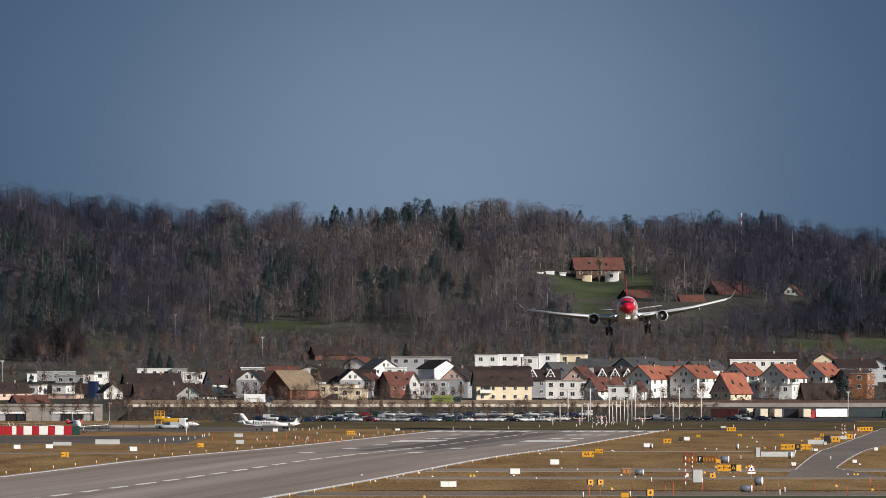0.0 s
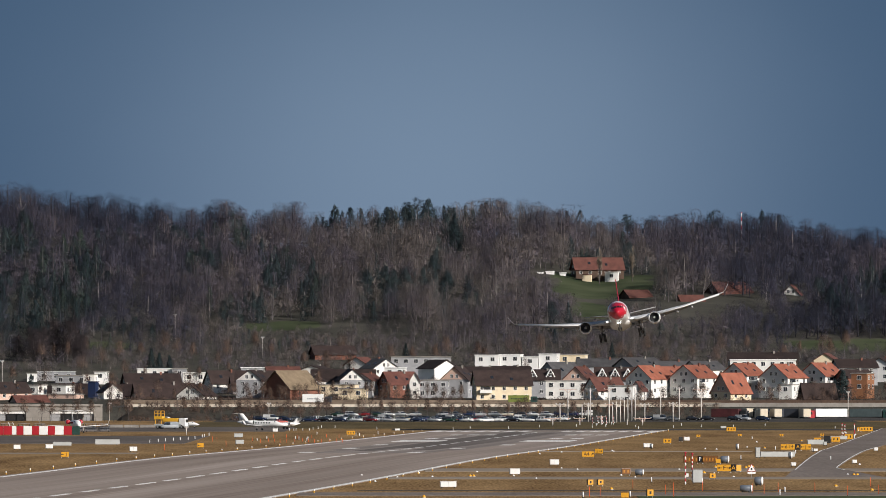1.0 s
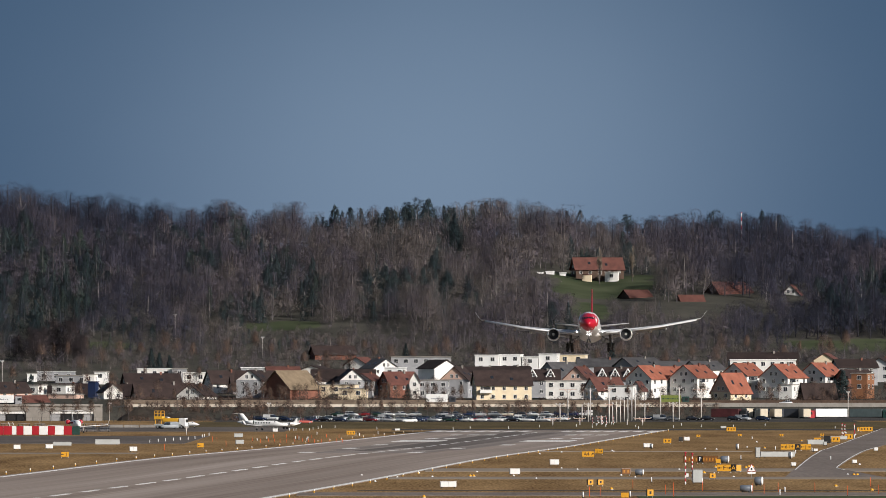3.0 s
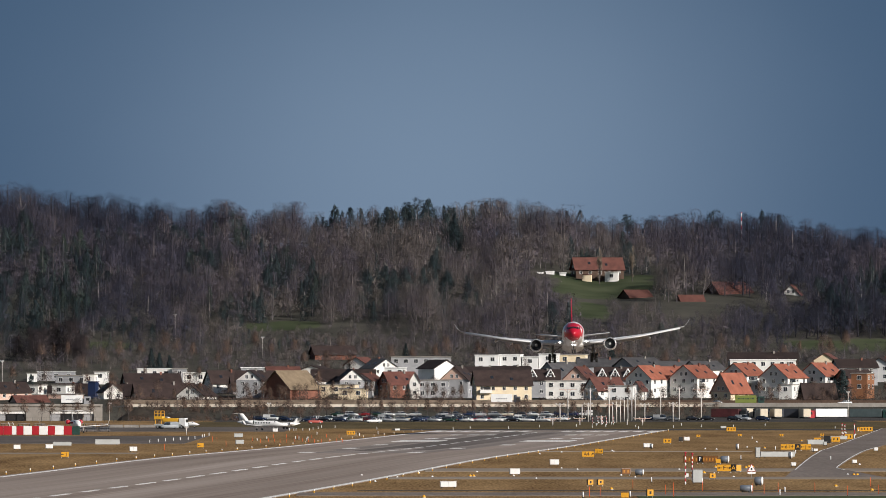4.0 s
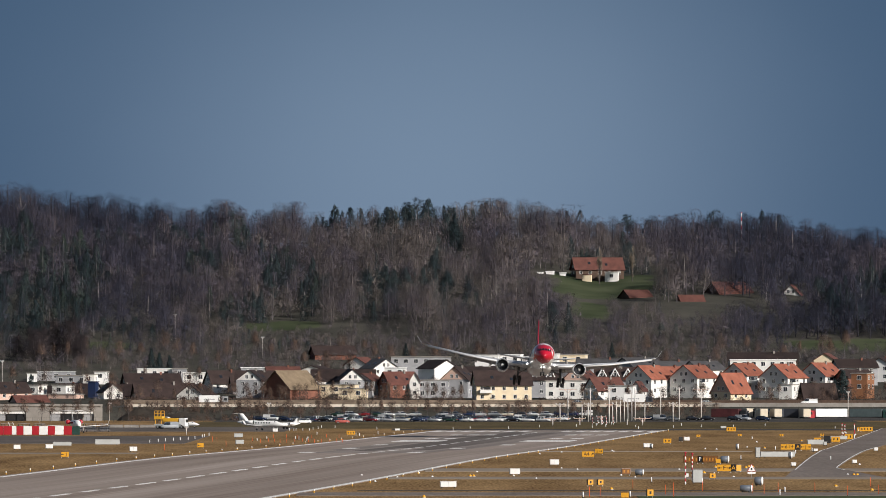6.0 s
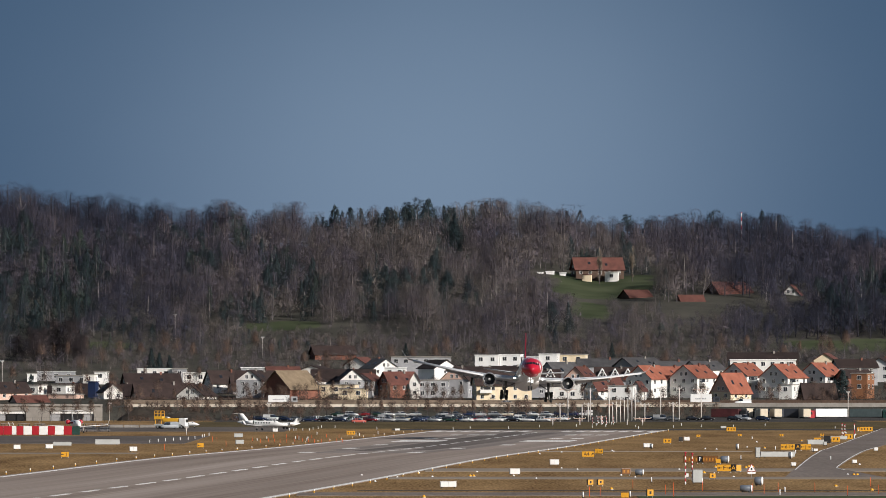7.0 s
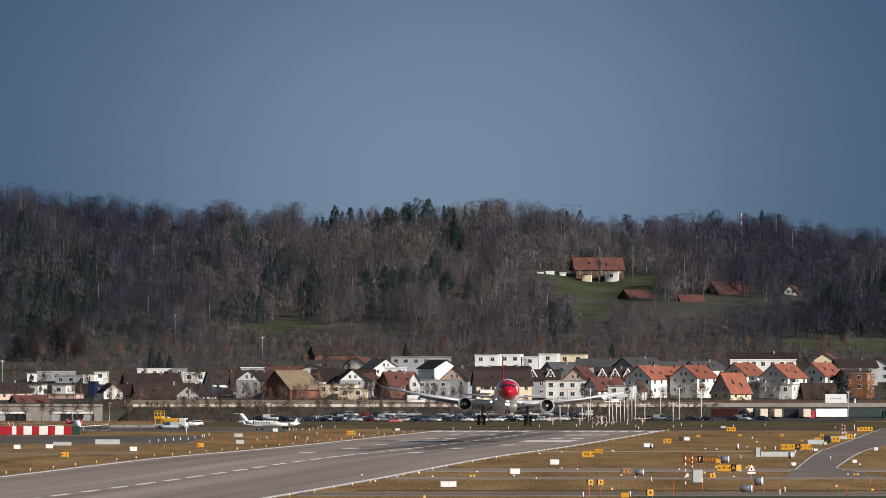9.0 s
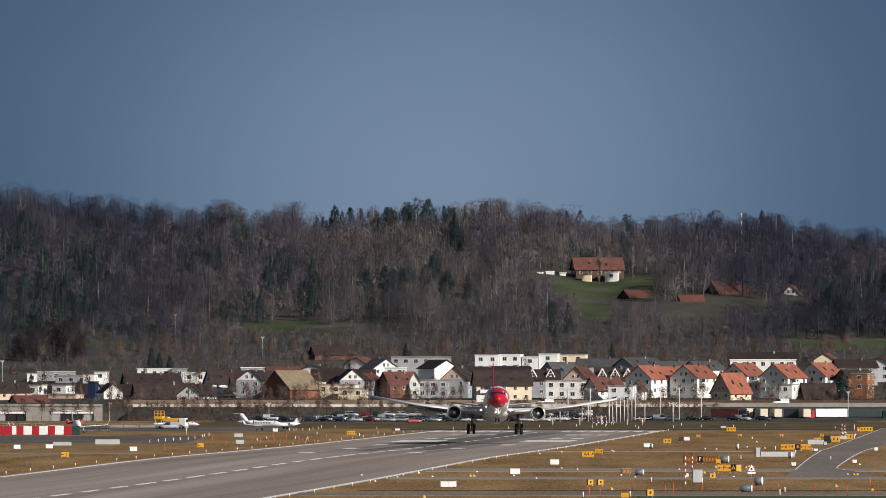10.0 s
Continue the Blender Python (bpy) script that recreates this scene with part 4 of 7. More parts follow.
def bar(a, b, r0, r1, n=3):
    """Vertices and triangles of a thin tapered twig or trunk."""
    a, b = np.array(a, float), np.array(b, float)
    d = b - a
    d /= np.linalg.norm(d) + 1e-9
    s = np.cross(d, (0.31, 0.77, 0.55))
    s /= np.linalg.norm(s)
    t = np.cross(d, s)
    ang = np.arange(n) * math.tau / n
    ring = np.cos(ang)[:, None] * s + np.sin(ang)[:, None] * t
    v = np.concatenate([a + ring * r0, b + ring * r1])
    f = []
    for k in range(n):
        j = (k + 1) % n
        f += [(k, j, n + j), (k, n + j, n + k)]
    return v, np.array(f)


def gather(bits):
    vs, fs, o = [], [], 0
    for v, f in bits:
        vs.append(v)
        fs.append(f + o)
        o += len(v)
    return np.concatenate(vs), np.concatenate(fs)


def bare_tree(rng, twigs, limbs=9, spread=0.26, low=0.28, width=0.075, upright=0.5, clumped=14):
    """A leafless tree one unit high times ten: wood and twig arrays."""
    h = 10.0
    wood = [bar((0, 0, -0.6), (rng.normal(0, 0.12), rng.normal(0, 0.15), h * 0.55), 0.15, 0.09, 5)]
    top = wood[0][0][5:].mean(0)
    wood.append(bar(top, top + (rng.normal(0, 0.5), rng.normal(0, 0.5), h * 0.36), 0.10, 0.025, 3))
    tips = []
    for i in range(limbs):
        z0 = h * (low + (0.50 - low) * 1.2 * i / limbs + rng.uniform(-0.03, 0.03))
        a = i * 2.4 + rng.uniform(-0.5, 0.5)
        r = h * spread * rng.uniform(0.55, 1.0)
        e = np.array((r * math.cos(a), r * math.sin(a), z0 + h * rng.uniform(0.16, 0.36)))
        wood.append(bar((0, 0, z0), e, 0.085, 0.025, 3))
        tips.append(((0, 0, z0), e))
        for k in range(2):
            m0 = np.array((0, 0, z0)) * (0.45 - 0.2 * k) + e * (0.55 + 0.2 * k)
            e2 = m0 + np.array((rng.normal(0, 0.9), rng.normal(0, 0.9), rng.uniform(0.6, 1.9)))
            wood.append(bar(m0, e2, 0.04, 0.015, 3))
            tips.append((m0, e2))
    clumps = rng.uniform(0, 1, (clumped, 3)) * (1, math.tau, 1)
    tv, tf = [], []
    for i in range(twigs):
        # twigs gather in clumps round the limbs
        u, c, zz = clumps[i % len(clumps)] + rng.normal(0, 1, 3) * (0.16, 0.38, 0.09)
        u, zz = min(1.0, abs(u)), min(1.0, max(0.0, zz))
        z = h * (low + 0.05 + (1.0 - low) * zz ** 0.85)
        k = (z / h - low) / (1.0 - low)
        rr = h * spread * math.sqrt(max(0.02, math.sin(min(1.0, k) * 2.75 + 0.32))) * math.sqrt(u) * rng.uniform(0.75, 1.12)
        p = np.array((rr * math.cos(c), rr * math.sin(c), z - 0.4))
        out = np.array((math.cos(c) * (1 - upright), math.sin(c) * (1 - upright), upright)) + rng.normal(0, 0.45, 3)
        out /= np.linalg.norm(out)
        ln = rng.uniform(0.5, 1.25)
        sd = np.cross(out, rng.normal(0, 1, 3))
        sd *= width * rng.uniform(0.5, 1.2) / (np.linalg.norm(sd) + 1e-9)
        o = len(tv)
        tv += [p - sd, p + sd, p + out * ln]
        tf.append((o, o + 1, o + 2))
    return gather(wood), (np.array(tv), np.array(tf))


def crown_twigs(rng, p, d, nor, long_, wide_, rise):
    """Fine triangles lying nearly flat on a crown at points p, with their winding towards nor."""
    n = len(p)
    grow = rng.normal(0, 0.5, (n, 3)) + (0, 0, rise) + d * 0.35
    grow -= nor * (grow * nor).sum(1)[:, None] * 0.75
    grow /= np.linalg.norm(grow, axis=1)[:, None]
    side = np.cross(grow, nor)
    side /= np.linalg.norm(side, axis=1)[:, None] + 1e-6
    ln = rng.uniform(*long_, n)[:, None]
    wd = rng.uniform(*wide_, n)[:, None]
    v = np.stack([p - side * wd, p + side * wd, p + grow * ln], 1).reshape(-1, 3)
    f = np.arange(3 * n).reshape(-1, 3)
    flip = (np.cross(v[f[:, 1]] - v[f[:, 0]], v[f[:, 2]] - v[f[:, 0]]) * nor).sum(1) < 0
    f[flip] = f[flip][:, ::-1]
    return (v, f), np.repeat(nor, 3, 0)


def soft_tree(rng, twigs, lobes=9, spread=0.30, low=0.25, forks=5, long_=(0.45, 1.15), wide_=(0.045, 0.11)):
    """A tree ten units high: wood, fine twigs lying over rounded crown lobes, and the twigs' outward normals."""
    h = 10.0
    lean = rng.normal(0, 0.22, 2)
    wood = [bar((0, 0, -0.8), (lean[0], lean[1], h * 0.6), 0.15, 0.08, 5), bar((lean[0], lean[1], h * 0.6), (lean[0] * 1.6, lean[1] * 1.6, h * 0.93), 0.08, 0.02, 3)]
    centres = []
    for i in range(lobes):
        a = i * 2.4 + rng.uniform(-0.4, 0.4)
        k = (i + 0.5) / lobes
        r = h * spread * (1 - 0.75 * k) * rng.uniform(0.5, 0.85)
        c = np.array((r * math.cos(a) + lean[0], r * math.sin(a) + lean[1], h * (low + 0.10 + (0.82 - low) * k)))
        centres.append((c, h * spread * rng.uniform(0.42, 0.62) * (1 - 0.28 * k)))
        if i < forks:
            wood.append(bar((lean[0] * 0.6, lean[1] * 0.6, c[2] - h * 0.18), c + (0, 0, h * 0.05), 0.07, 0.02, 3))
    mid = np.array((lean[0], lean[1], h * (low + 0.30)))
    which = rng.integers(0, lobes, twigs)
    c = np.array([q[0] for q in centres])[which]
    rad = np.array([q[1] for q in centres])[which]
    d = rng.normal(0, 1, (twigs, 3))
    d[:, 2] += 0.35
    d /= np.linalg.norm(d, axis=1)[:, None]
    p = c + d * (rad * rng.uniform(0.55, 1.05, twigs))[:, None]
    whole = (p - mid) * (1, 1, 0.8)
    whole /= np.linalg.norm(whole, axis=1)[:, None] + 1e-6
    nor = 0.4 * d + 0.75 * whole + (0, 0, 0.2)
    nor /= np.linalg.norm(nor, axis=1)[:, None]
    return (gather(wood), *crown_twigs(rng, p, d, nor, long_, wide_, 0.9))


def soft_fir(rng, sprays, slim=0.2):
    """A spruce ten units high with drooping sprays over an uneven cone."""
    h = 10.0
    wood = bar((0, 0, -0.6), (0, 0, h * 0.97), 0.16, 0.02, 5)
    k = rng.uniform(0, 1, sprays) ** 1.25
    a = rng.uniform(0, math.tau, sprays)
    uneven = 1 + 0.22 * np.sin(3 * a + k * 17 + rng.uniform(0, 6)) + 0.16 * np.sin(k * 46 + 2 * a)
    r = h * slim * (1 - k) ** 0.8 * uneven * rng.uniform(0.6, 1.08, sprays) + 0.08
    p = np.stack([r * np.cos(a), r * np.sin(a), h * (0.05 + 0.93 * k) - r * 0.25], 1)
    d = np.stack([np.cos(a), np.sin(a), np.full(sprays, 0.35)], 1)
    nor = d + rng.normal(0, 0.12, (sprays, 3))
    nor /= np.linalg.norm(nor, axis=1)[:, None]
    return (wood, *crown_twigs(rng, p, d, nor, (0.4, 0.9), (0.10, 0.22), -0.9))


def array_mesh(name, groups, materials):
    """One mesh from (vertices, triangles) groups, a material for each group."""
    nv = sum(len(v) for v, f in groups)
    nf = sum(len(f) for v, f in groups)
    me = bpy.data.meshes.new(name)
    me.vertices.add(nv)
    me.loops.add(nf * 3)
    me.polygons.add(nf)
    vs, fs, mi, o = [], [], [], 0
    for k, (v, f) in enumerate(groups):
        vs.append(v)
        fs.append(f + o)
        mi.append(np.full(len(f), k))
        o += len(v)
    me.vertices.foreach_set("co", np.concatenate(vs).astype(np.float32).ravel())
    me.loops.foreach_set("vertex_index", np.concatenate(fs).astype(np.int32).ravel())
    me.polygons.foreach_set("loop_start", (np.arange(nf) * 3).astype(np.int32))
    me.polygons.foreach_set("material_index", np.concatenate(mi).astype(np.int32))
    for m in materials:
        me.materials.append(m)
    me.update()
    me.validate()
    return me


def tint_mesh(me, values, normals=None):
    """Keeps each vertex's tree tone and, for fine twigs, the crown's rounded normals."""
    at = me.attributes.new("tree_tone", "FLOAT", "POINT")
    at.data.foreach_set("value", np.asarray(values, np.float32))
    if normals is not None:
        cn = me.attributes.new("custom_normal", "FLOAT_VECTOR", "POINT")
        cn.data.foreach_set("vector", np.asarray(normals, np.float32).ravel())
    me.update()


def turned(normals, spots):
    """The normals of a template, turned as each of its copies is."""
    a = np.array([q[5] for q in spots])
    c, d = np.cos(a)[:, None], np.sin(a)[:, None]
    return np.stack([normals[None, :, 0] * c - normals[None, :, 1] * d, normals[None, :, 0] * d + normals[None, :, 1] * c, np.repeat(normals[None, :, 2], len(spots), 0)], 2).reshape(-1, 3)


def planted(template, spots):
    """Copies of one (vertices, triangles) template at rows of x, y, z, scale, girth, turn."""
    v, f = template
    out_v = np.empty((len(spots), len(v), 3))
    for i, (x, y, z, s, g, a) in enumerate(spots):
        c, d = math.cos(a) * s * g, math.sin(a) * s * g
        out_v[i, :, 0] = v[:, 0] * c - v[:, 1] * d + x
        out_v[i, :, 1] = v[:, 0] * d + v[:, 1] * c + y
        out_v[i, :, 2] = v[:, 2] * s + z
    out_f = f[None] + (np.arange(len(spots)) * len(v))[:, None, None]
    return out_v.reshape(-1, 3), out_f.reshape(-1, 3)


CLEAR = [(59, 4600, 16, 26), (42, 4605, 10, 14), (72, 4505, 7, 14), (106, 4500, 16, 26), (93, 4470, 10, 22), (132, 4515, 6, 18)]


def wood_height(x, y):
    """Height of the trees that grow at a place on the hill, 0 for none."""
    if open_land(x, y) < 1.0 or min(in_oval(x, y, *c) for c in CLEAR) < 1:
        return 0.0
    h = 5.5 + 7.0 * smooth(4290, 4390, y)
    # lower growth on the slope below the meadows and farms
    for cx, cy, rx, ry in MEADOWS[:3] + MEADOWS[4:5] + [(-38, 4400, 26, 40)] + CLEAR:
        if abs(x - cx) < rx * 1.05 and y < cy:
            h = min(h, 1.4 + 0.085 * max(0.0, cy - ry - y))
    return h


# dark evergreen stands in the woods: centre x, centre y, half width, half depth
STANDS = [(-166, 4630, 9, 70), (-137, 4508, 12, 55), (-92, 4575, 7, 60), (-146, 4428, 18, 36), (-160, 4385, 22, 85), (-134, 4408, 6, 40), (-120, 4322, 16, 30),
          (-82, 4725, 5, 60), (-42, 4812, 14, 26), (-18, 4815, 16, 22), (-64, 4560, 7, 110), (-49, 4490, 6, 90), (-25, 4468, 8, 68), (-4.5, 4540, 4, 50),
          (4, 4660, 4, 70), (105, 4478, 3, 40), (165, 4500, 9, 95), (150, 4420, 8, 40), (42, 4352, 5, 30), (-1, 4430, 4, 30), (16, 4812, 4, 14)]
# single ridge conifers that stand clear of the rest: x, y, height
RIDGE_FIRS = [(-44, 4818, 17), (15.5, 4815, 13), (50, 4810, 15), (55.5, 4806, 17), (75, 4808, 15), (108.5, 4800, 15), (129, 4798, 15.5), (136, 4800, 14), (147, 4800, 9), (-30, 4815, 12), (83, 4805, 12), (33, 4815, 11)]


def add_woods():
    rng = np.random.default_rng(11)
    bare = [soft_tree(rng, 440, lb, s, lo, fk) for lb, s, lo, fk in ((9, 0.34, 0.06, 5), (11, 0.40, 0.02, 4), (9, 0.29, 0.10, 5), (10, 0.37, 0.0, 4), (8, 0.25, 0.18, 5), (12, 0.43, -0.04, 4), (8, 0.30, 0.2, 5))]
    coarse = len(bare)
    bare += [soft_tree(rng, 1300, 11, s, lo, 7, (0.3, 0.85), (0.030, 0.065)) for s, lo in ((0.36, 0.05), (0.42, 0.0), (0.30, 0.12))]
    firs = [soft_fir(rng, 420, s) for s in (0.22, 0.27, 0.18, 0.31)] + [soft_tree(rng, 420, 8, 0.26, 0.40, 3, (0.4, 0.9), (0.10, 0.2)), soft_tree(rng, 420, 9, 0.32, 0.22, 3, (0.4, 0.9), (0.10, 0.2))]
    spots, tints = [[] for _ in bare], [[] for _ in bare]
    fir_spots = [[] for _ in firs]
    step = 7.6
    y = 4292.0
    while y < 4825:
        x = -195.0
        while x < 195:
            px, py = x + rng.uniform(-3.0, 3.0), y + rng.uniform(-3.0, 3.0)
            x += step
            h = wood_height(px, py)
            if h <= 0 or (h < 3 and rng.random() < 0.35):
                continue
            # crowns rise and fall in groups over the slope
            swell = noise.noise(Vector((px * 0.055, py * 0.021, 1.3))) + 0.6 * noise.noise(Vector((px * 0.12, py * 0.05, 6.2)))
            s = h / 10 * (0.88 + 0.55 * swell if py < 4760 else 1.02 + 0.25 * swell) * rng.choice((0.7, 0.85, 0.95, 1.0, 1.1)) * rng.uniform(0.92, 1.1)
            s = max(0.25 * h / 10, s)
            if py > 4780 and px < -60:
                s *= 1.1
            z = gz(px, py)
            turn = rng.uniform(0, math.tau)
            wide = noise.noise(Vector((px * 0.021, py * 0.012, 3.7)))
            inner = min(in_oval(px, py, *q) for q in STANDS)
            if h > 4 and (inner < 1 and rng.random() < 0.82 or wide + rng.uniform(-0.2, 0.2) > 0.50):
                fir_spots[rng.integers(len(firs))].append((px, py, z, s * rng.uniform(0.75, 1.1), rng.uniform(0.9, 1.35), turn))
            else:
                k = rng.integers(coarse, len(bare)) if py > 4768 else rng.integers(coarse)
                spots[k].append((px, py, z, s, rng.uniform(1.2, 1.8), turn))
                # haze and corner falloff put into tone: paler mid-hill, darker to both sides
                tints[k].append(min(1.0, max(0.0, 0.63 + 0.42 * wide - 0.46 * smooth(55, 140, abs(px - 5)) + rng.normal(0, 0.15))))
        y += step
    for i, (px, py, hh) in enumerate(RIDGE_FIRS):
        fir_spots[i % len(firs)].append((px, py, gz(px, py), hh / 10, 1.15, i * 1.3))
    fir_tints = [[min(1.0, max(0.0, 0.45 + rng.normal(0, 0.22))) for _ in q] for q in fir_spots]
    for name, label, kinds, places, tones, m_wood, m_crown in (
            ("bare_woods", "leafless grey-brown winter woods on the hill, haze tint put into the colour", bare, spots, tints, M_WOODBARK, M_WOODTWIG),
            ("conifer_woods", "dark green conifers scattered through the woods, haze tint put into the colour", firs, fir_spots, fir_tints, M_WOODBARK, M_WOODNEEDLE)):
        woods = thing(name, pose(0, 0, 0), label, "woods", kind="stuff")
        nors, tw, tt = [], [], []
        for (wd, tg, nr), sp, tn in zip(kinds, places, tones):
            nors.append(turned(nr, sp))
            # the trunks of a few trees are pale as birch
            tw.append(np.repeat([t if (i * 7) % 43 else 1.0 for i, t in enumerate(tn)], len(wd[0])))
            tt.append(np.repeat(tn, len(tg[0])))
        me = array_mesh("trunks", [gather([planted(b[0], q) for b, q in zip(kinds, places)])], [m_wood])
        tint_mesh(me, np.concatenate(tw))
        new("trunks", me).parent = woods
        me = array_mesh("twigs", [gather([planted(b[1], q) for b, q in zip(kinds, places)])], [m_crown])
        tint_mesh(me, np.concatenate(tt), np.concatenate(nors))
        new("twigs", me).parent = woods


add_woods()


def tree_thing(name, wood, crown, m_wood, m_crown, label, category, normals=None):
    t = thing(name, pose(0, 0, 0), label, category)
    for nm, arr, mat in (("trunk", wood, m_wood), ("crown", crown, m_crown)):
        me = array_mesh(nm, [arr], [mat])
        if nm == "crown" and normals is not None:
            tint_mesh(me, np.full(len(arr[0]), 0.5), normals)
        new(nm, me).parent = t
    return t


def plant(tree, x, y, h, girth=1.0, label="", group=""):
    """A copy of a tree ten metres high, grown to h."""
    t = copy_thing(tree, pose(x, y, gz(x, y), 0, 0, RNG.uniform(0, 360)))
    t.scale = (h / 10 * girth, h / 10 * girth, h / 10)
    return tagged(t, label, "", group)


M_BRUSH = fleck("warm_brown_brush", (0.074, 0.047, 0.037), (0.172, 0.114, 0.086), 0.08)
TREES = []
M_BRUSH.node_tree.nodes["Principled BSDF"].inputs["Alpha"].default_value = 0.7
for s, lo, fk in ((0.30, 0.28, 8), (0.36, 0.22, 9), (0.25, 0.35, 7)):
    w_, c_, n_ = soft_tree(RNG, 700, 11, s, lo, fk, (0.6, 1.6), (0.035, 0.08))
    TREES.append(tree_thing("bare_tree", w_, c_, M_BARK, M_BRUSH, "leafless winter tree with grey bark", "tree", n_))
M_DENSE = tree_tones("dark_dense_twigs", [(0.3, (0.034, 0.029, 0.033)), (0.7, (0.060, 0.046, 0.046))], 0.2, 0.75)
w_, c_, n_ = soft_tree(RNG, 4200, 16, 0.42, 0.0, 9, (0.35, 0.8), (0.05, 0.10))
DENSE = tree_thing("dense_tree", w_, c_, M_BARK, M_DENSE, "broad dense dark bare tree below the hill", "tree", n_)
DENSE.matrix_basis = pose(-143.76, 4258, gz(-143.76, 4258))
DENSE.scale = (1.2, 1.2, 1.2)
w_, c_, n_ = soft_fir(RNG, 900, 0.24)
FIR = tree_thing("fir_tree", w_, c_, M_BARK, M_NEEDLE, "dark green fir tree beside houses", "tree", n_)
w_, c_ = bare_tree(RNG, 700, limbs=10, spread=0.10, low=0.12, width=0.05, upright=0.9)
M_POPLAR = fleck("pale_poplar_twigs", (0.15, 0.12, 0.09), (0.26, 0.21, 0.16))
POPLAR = tree_thing("poplar_tree", w_, c_, M_BARK, M_POPLAR, "slender bare poplar beside the farm", "tree")
FIR.matrix_basis, POPLAR.matrix_basis = pose(60.76, 4267.4, gz(60.76, 4267.4)), pose(60.54, 4590, gz(60.54, 4590) - 0.3)
FIR.scale, POPLAR.scale = (0.62, 0.62, 0.62), (1.2, 1.2, 1.35)
plant(POPLAR, 73.22, 4590, 13, 0.9, "slender bare poplar beside the farm")
plant(FIR, 133, 3945, 10.5, 1.5, "dense dark fir tree among houses")
plant(FIR, 130.7, 3955, 7, 1.2, "dense dark fir tree among houses")
plant(FIR, -102.71, 4180, 10, 1.0, "dark fir tree above the houses")
plant(FIR, -99.8, 4175, 8.5, 1.1, "dark fir tree above the houses")
plant(FIR, -96.29, 4178, 7.5, 1.1, "dark fir tree above the houses")
plant(FIR, -13.33, 4240, 8, 1.0, "dark fir tree above the houses")
plant(FIR, -11.68, 3955, 5.5, 1.3, "dark evergreen shrub beside a white house")
plant(FIR, -4.23, 4040, 3.5, 1.4, "dark evergreen shrub beside a white house")
for mx_, y_, h_ in ((-153.03, 4262, 9), (-146.7, 4255, 12), (-140.03, 4268, 14), (-133.75, 4262, 15), (-129.32, 4250, 10)):
    plant(DENSE, mx_, y_, h_, 1.0, "broad dense dark bare tree below the hill", "village trees")
plant(FIR, -142.33, 4100, 4, 1.3, "dark evergreen shrub in a garden")
TREES[0].matrix_basis = pose(-110.41, 3950, gz(-110.41, 3950))
TREES[1].matrix_basis = pose(-84.72, 3945, gz(-84.72, 3945))
TREES[2].matrix_basis = pose(-41.19, 3950, gz(-41.19, 3950))
for k, (lo, hi, n, y0, y1, h0, h1, lab) in enumerate((
        (-140, -98, 9, 3745, 3766, 5.5, 8.0, "small bare tree before the concrete depot"),
        (-98, 90, 44, 3797, 3802, 5.0, 8.0, "slender bare roadside tree below the motorway"),
        (-70, 8, 26, 3880, 3940, 5.0, 8.0, "bare garden tree before the houses"),
        (45, 150, 24, 3900, 3950, 4.5, 7.5, "bare garden tree before the houses"),
        (-145, -60, 14, 3900, 3960, 4.5, 7.5, "bare garden tree before the houses"),
        (-150, 150, 34, 4040, 4180, 5, 8, "bare garden tree between the houses"),
        (-150, 150, 46, 4205, 4285, 6, 10, "bare tree at the foot of the hill"))):
    for i in range(n):
        x = lo + (hi - lo) * (i + RNG.uniform(0.1, 0.9)) / n
        plant(TREES[RNG.integers(3)], x, RNG.uniform(y0, y1), RNG.uniform(h0, h1), RNG.uniform(0.8, 1.2), lab, "village trees")


